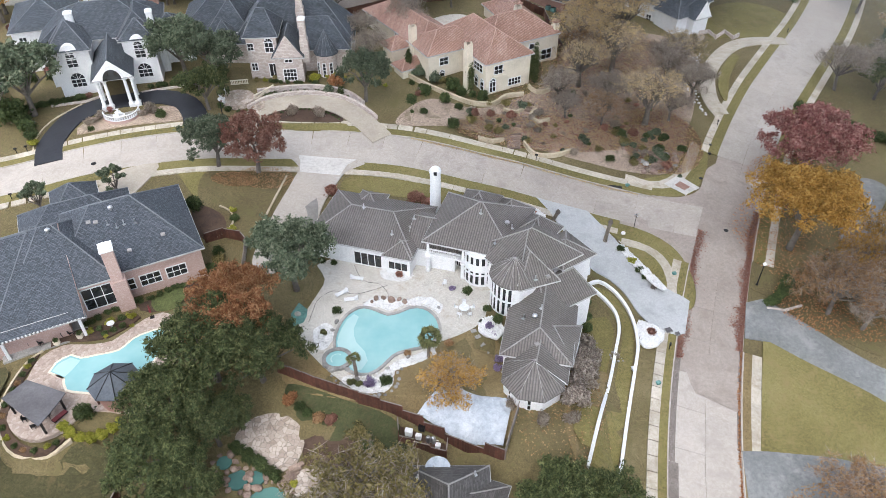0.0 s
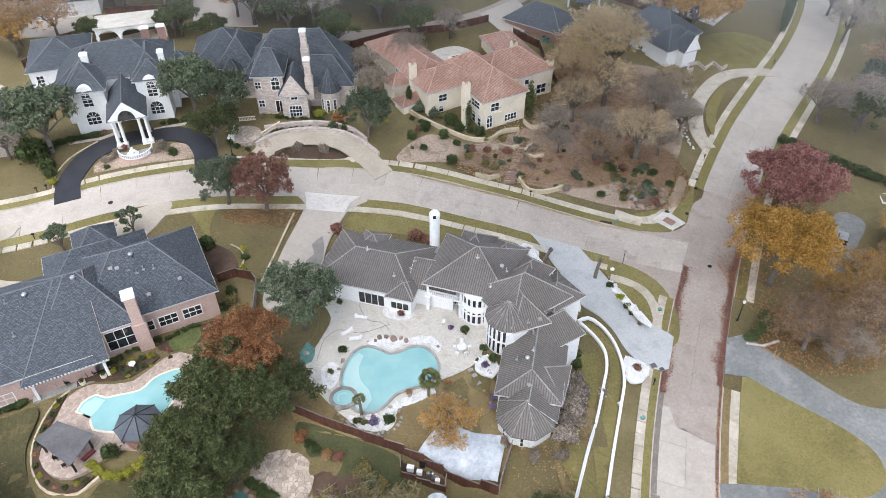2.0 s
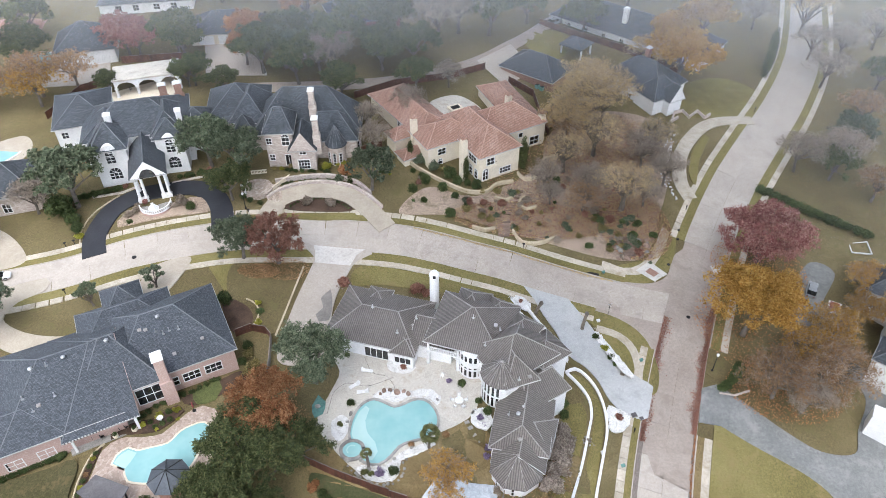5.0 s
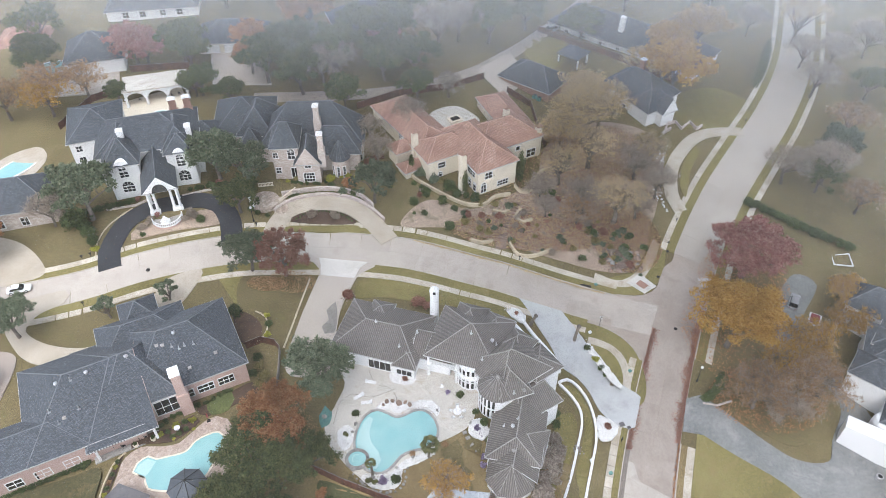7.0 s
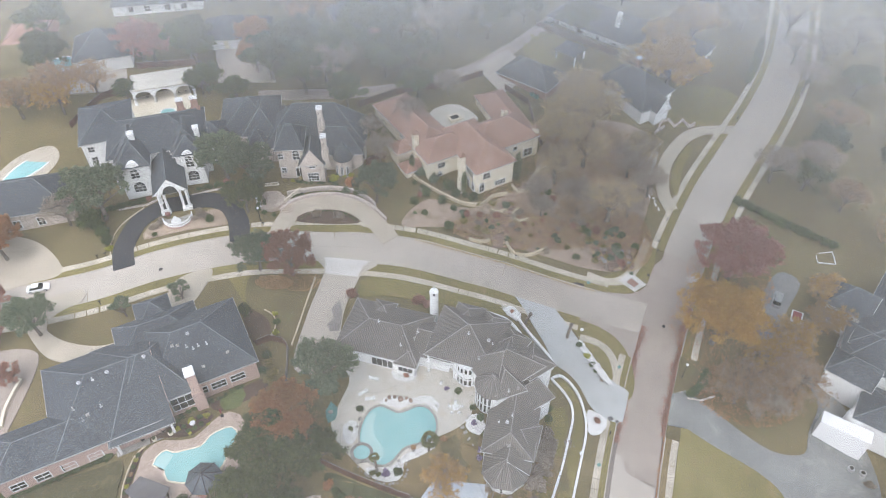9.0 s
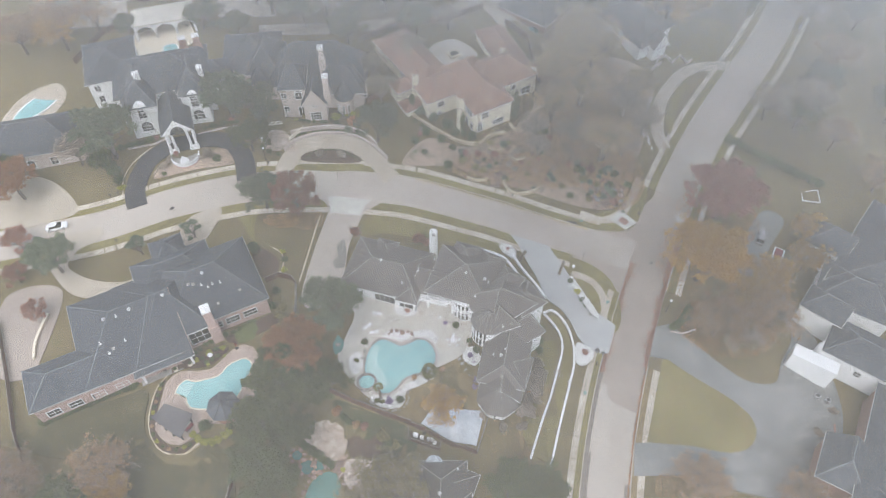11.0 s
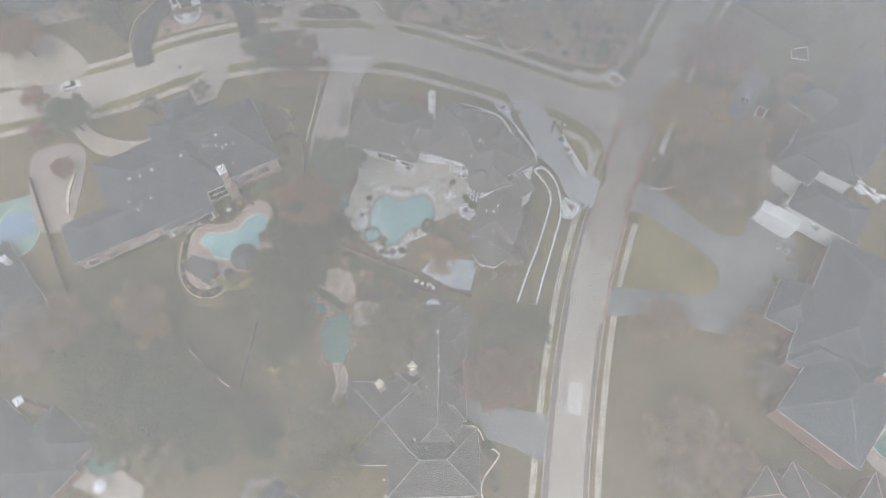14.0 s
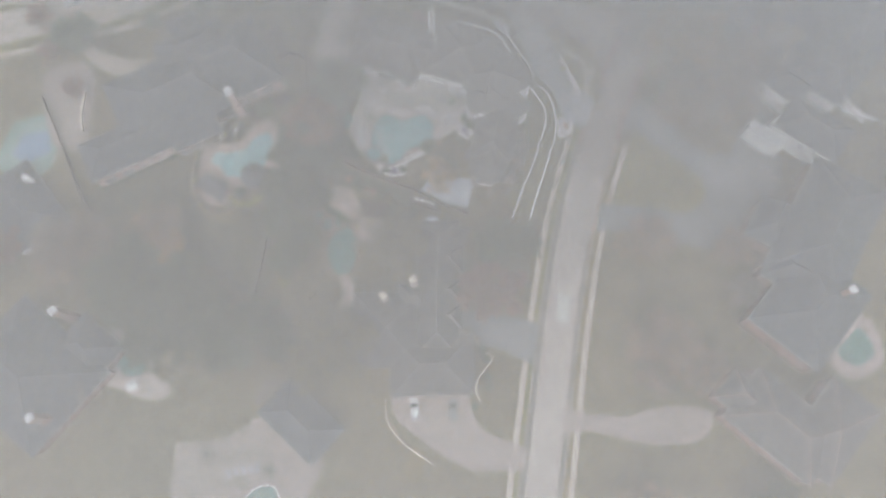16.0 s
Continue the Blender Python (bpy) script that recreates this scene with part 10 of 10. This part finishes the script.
add_lathe(bm, 38.4, 188, [(5.2, zg + 3.0), (5.2, zg + 3.2), (0.05, zg + 5.2)], 4, 5, 365)
bm.normal_update()
uv_by_slope(bm)
part("roof", bm, "shingle_blue", gz)
patch("green_yard", [(24, 192), (30, 202), (38, 199), (36, 188), (30, 184)], 0.1, "lawn", "bright green back lawn", "lawn")
patch("green_yard", [(62, 158), (66, 172), (78, 176), (86, 168), (76, 158), (68, 157.6)], 0.1, "lawn", "sloping green front lawn", "lawn")
fence([(-22, 160), (-12, 166), (2, 170), (12, 176)], 1.9, "wood_fence", "brown wooden fence along the alley")
fence([(18, 170), (24, 164), (25, 152), (26, 146)], 1.9, "wood_fence", "brown wooden fence beside the villa")
fence([(-18.4, 137), (-15.8, 139.4), (-13.8, 139.8)], 1.9, "wood_fence", "brown wooden gate and fence")
fence([(-86, 176), (-70, 178), (-66, 168)], 1.9, "wood_fence", "brown wooden fence behind the pavilion")
fence([(-96, 150), (-92, 162), (-86, 166)], 1.9, "wood_fence", "brown wooden fence beside a garden")
fence([(30, 206), (44, 196), (56, 186), (66, 178)], 1.9, "wood_fence", "brown wooden fence below the long house")
for x, y, z in ((25.5, 168.5, 0), (26.6, 167.6, 0)):
    tt = thing("cooling_unit", x, y, H(x, y), "green metal air conditioning unit", "air conditioner", "cooling units")
    part("casing", boxed(x, y, H(x, y) - 0.1, 1.0, 1.0, 1.1, -38, bevel=0.05), "teal_cloth", tt)
    part("grille", boxed(x, y, H(x, y) + 1.0, 0.8, 0.8, 0.05, -38), "iron", tt)
patch("courtyard", [(0, 150), (6, 153), (10, 156), (4, 162), (-3, 158)], 0.15, "deck", "pale stone courtyard behind the villa", "terrace")
fp = thing("fire_pit", 3.6, 155.6, H(3.6, 155.6), "square dark stone fire pit", "fire pit")
fp["label"] = "square dark stone courtyard fire pit"
part("rim", boxed(3.6, 155.6, H(3.6, 155.6), 3.4, 2.8, 0.6, 29, bevel=0.05), "cream_stucco", fp)
part("pit", boxed(3.6, 155.6, H(3.6, 155.6) + 0.5, 2.2, 1.6, 0.14, 29), "iron", fp)
tg = thing("ground_sheet", -22, 72, 0, "crumpled teal plastic sheet on the ground", "tarpaulin")
bm = draped([(-20.6, 72.4), (-21.4, 70.2), (-20.6, 67.8), (-19.4, 68.6), (-19.2, 71)], 0.2, 0.2)
part("sheet", bm, "teal_cloth", tg)

# ---- fallen leaves ----
def leaves_on(name, areas, count, mat, label, size=0.12, seed=5):
    rng = np.random.default_rng(seed)
    verts, faces = [], []
    for _ in range(count):
        cx, cy, rx, ry = areas[rng.integers(len(areas))]
        a, r = rng.random() * math.tau, math.sqrt(rng.random())
        x, y = cx + rx * r * math.cos(a), cy + ry * r * math.sin(a)
        z = H(x, y) + 0.22
        s, q = size * (0.5 + rng.random()), rng.random() * math.tau
        b = len(verts)
        c, d = s * math.cos(q), s * math.sin(q)
        verts += [(x + c, y + d, z), (x - d * 0.6, y + c * 0.6, z + 0.04 * rng.random()), (x - c, y - d, z), (x + d * 0.6, y - c * 0.6, z + 0.05)]
        faces.append((b, b + 1, b + 2, b + 3))
    me = bpy.data.meshes.new(name)
    me.from_pydata(verts, [], faces)
    me.materials.append(M[mat])
    tagged(new(name, me), label, "leaves", kind="stuff")


leaves_on("fallen_leaves", [(30, 130, 20, 16), (20, 118, 18, 5), (42, 118, 8, 10), (38, 146, 16, 12)], 16000, "redbrown", "brown fallen leaves on the wooded slope", 0.15, 1)
leaves_on("fallen_leaves", [(30, 130, 20, 16), (20, 118, 18, 5), (42, 118, 8, 10), (38, 146, 16, 12)], 16000, "fading", "pale fallen leaves on the wooded slope", 0.15, 2)
def leaves_along(line, off, wide, count, mat, label, seed):
    """Leaves blown along one side of a line, thickest at the kerb."""
    rng = np.random.default_rng(seed)
    edge, verts, faces = offset_line(line, off), [], []
    for _ in range(count):
        i = int(rng.integers(len(edge) - 1))
        u, d = rng.random(), abs(rng.normal()) * wide * (0.5 + 0.5 * math.sin(i * 0.7) ** 2)
        a, b, m_ = edge[i], edge[i + 1], line[i]
        k = math.dist(a, m_)
        x = a[0] + (b[0] - a[0]) * u + (m_[0] - a[0]) / k * d
        y = a[1] + (b[1] - a[1]) * u + (m_[1] - a[1]) / k * d
        z = H(x, y) + 0.08 + 0.03 * rng.random()
        s, q = 0.12 * (0.5 + rng.random()), rng.random() * math.tau
        c, e = s * math.cos(q), s * math.sin(q)
        n0 = len(verts)
        verts += [(x + c, y + e, z), (x - e * 0.6, y + c * 0.6, z + 0.03), (x - c, y - e, z), (x + e * 0.6, y - c * 0.6, z + 0.03)]
        faces.append((n0, n0 + 1, n0 + 2, n0 + 3))
    me = bpy.data.meshes.new("fallen_leaves")
    me.from_pydata(verts, [], faces)
    me.materials.append(M[mat])
    tagged(new("fallen_leaves", me), label, "leaves", kind="stuff")


leaves_along(cut_line(NS, share(NS, y=70), share(NS, y=100)), -4.5, 0.75, 5200, "redbrown", "red-brown leaves gathered along the kerb", 3)
leaves_along(cut_line(NS, share(NS, y=40), share(NS, y=72)), -4.5, 0.18, 900, "rust", "rust leaves gathered along the kerb", 13)
leaves_along(cut_line(NS, share(NS, y=66), share(NS, y=92)), 4.5, 0.75, 3200, "redbrown", "red-brown leaves gathered along the kerb", 23)
leaves_along(cut_line(EW, share(EW, x=-8), share(EW, x=34)), 3.9, 0.25, 1400, "fading", "brown leaves gathered along the kerb", 33)
leaves_on("fallen_leaves", [(61, 92, 12, 12), (66, 107, 10, 9), (62, 78, 11, 7)], 9000, "rust", "orange fallen leaves below the trees", 0.14, 4)
leaves_on("fallen_leaves", [(-31, 102, 5, 3), (-36, 101, 4, 2), (-27, 66, 6, 6), (15, 57, 7, 12)], 5000, "peach", "pale fallen leaves on the lawn", 0.12, 6)
leaves_on("fallen_leaves", [(54, 24, 20, 16), (49, 44, 8, 5), (14, 32, 6, 6)], 6000, "peach", "scattered fallen leaves on the lawn", 0.14, 7)

rock_row([(52.6, 128), (53.2, 134), (54.6, 141), (57, 147)], 0.34, "white_rock", 0.9, label="white limestone boulder beside the drive")
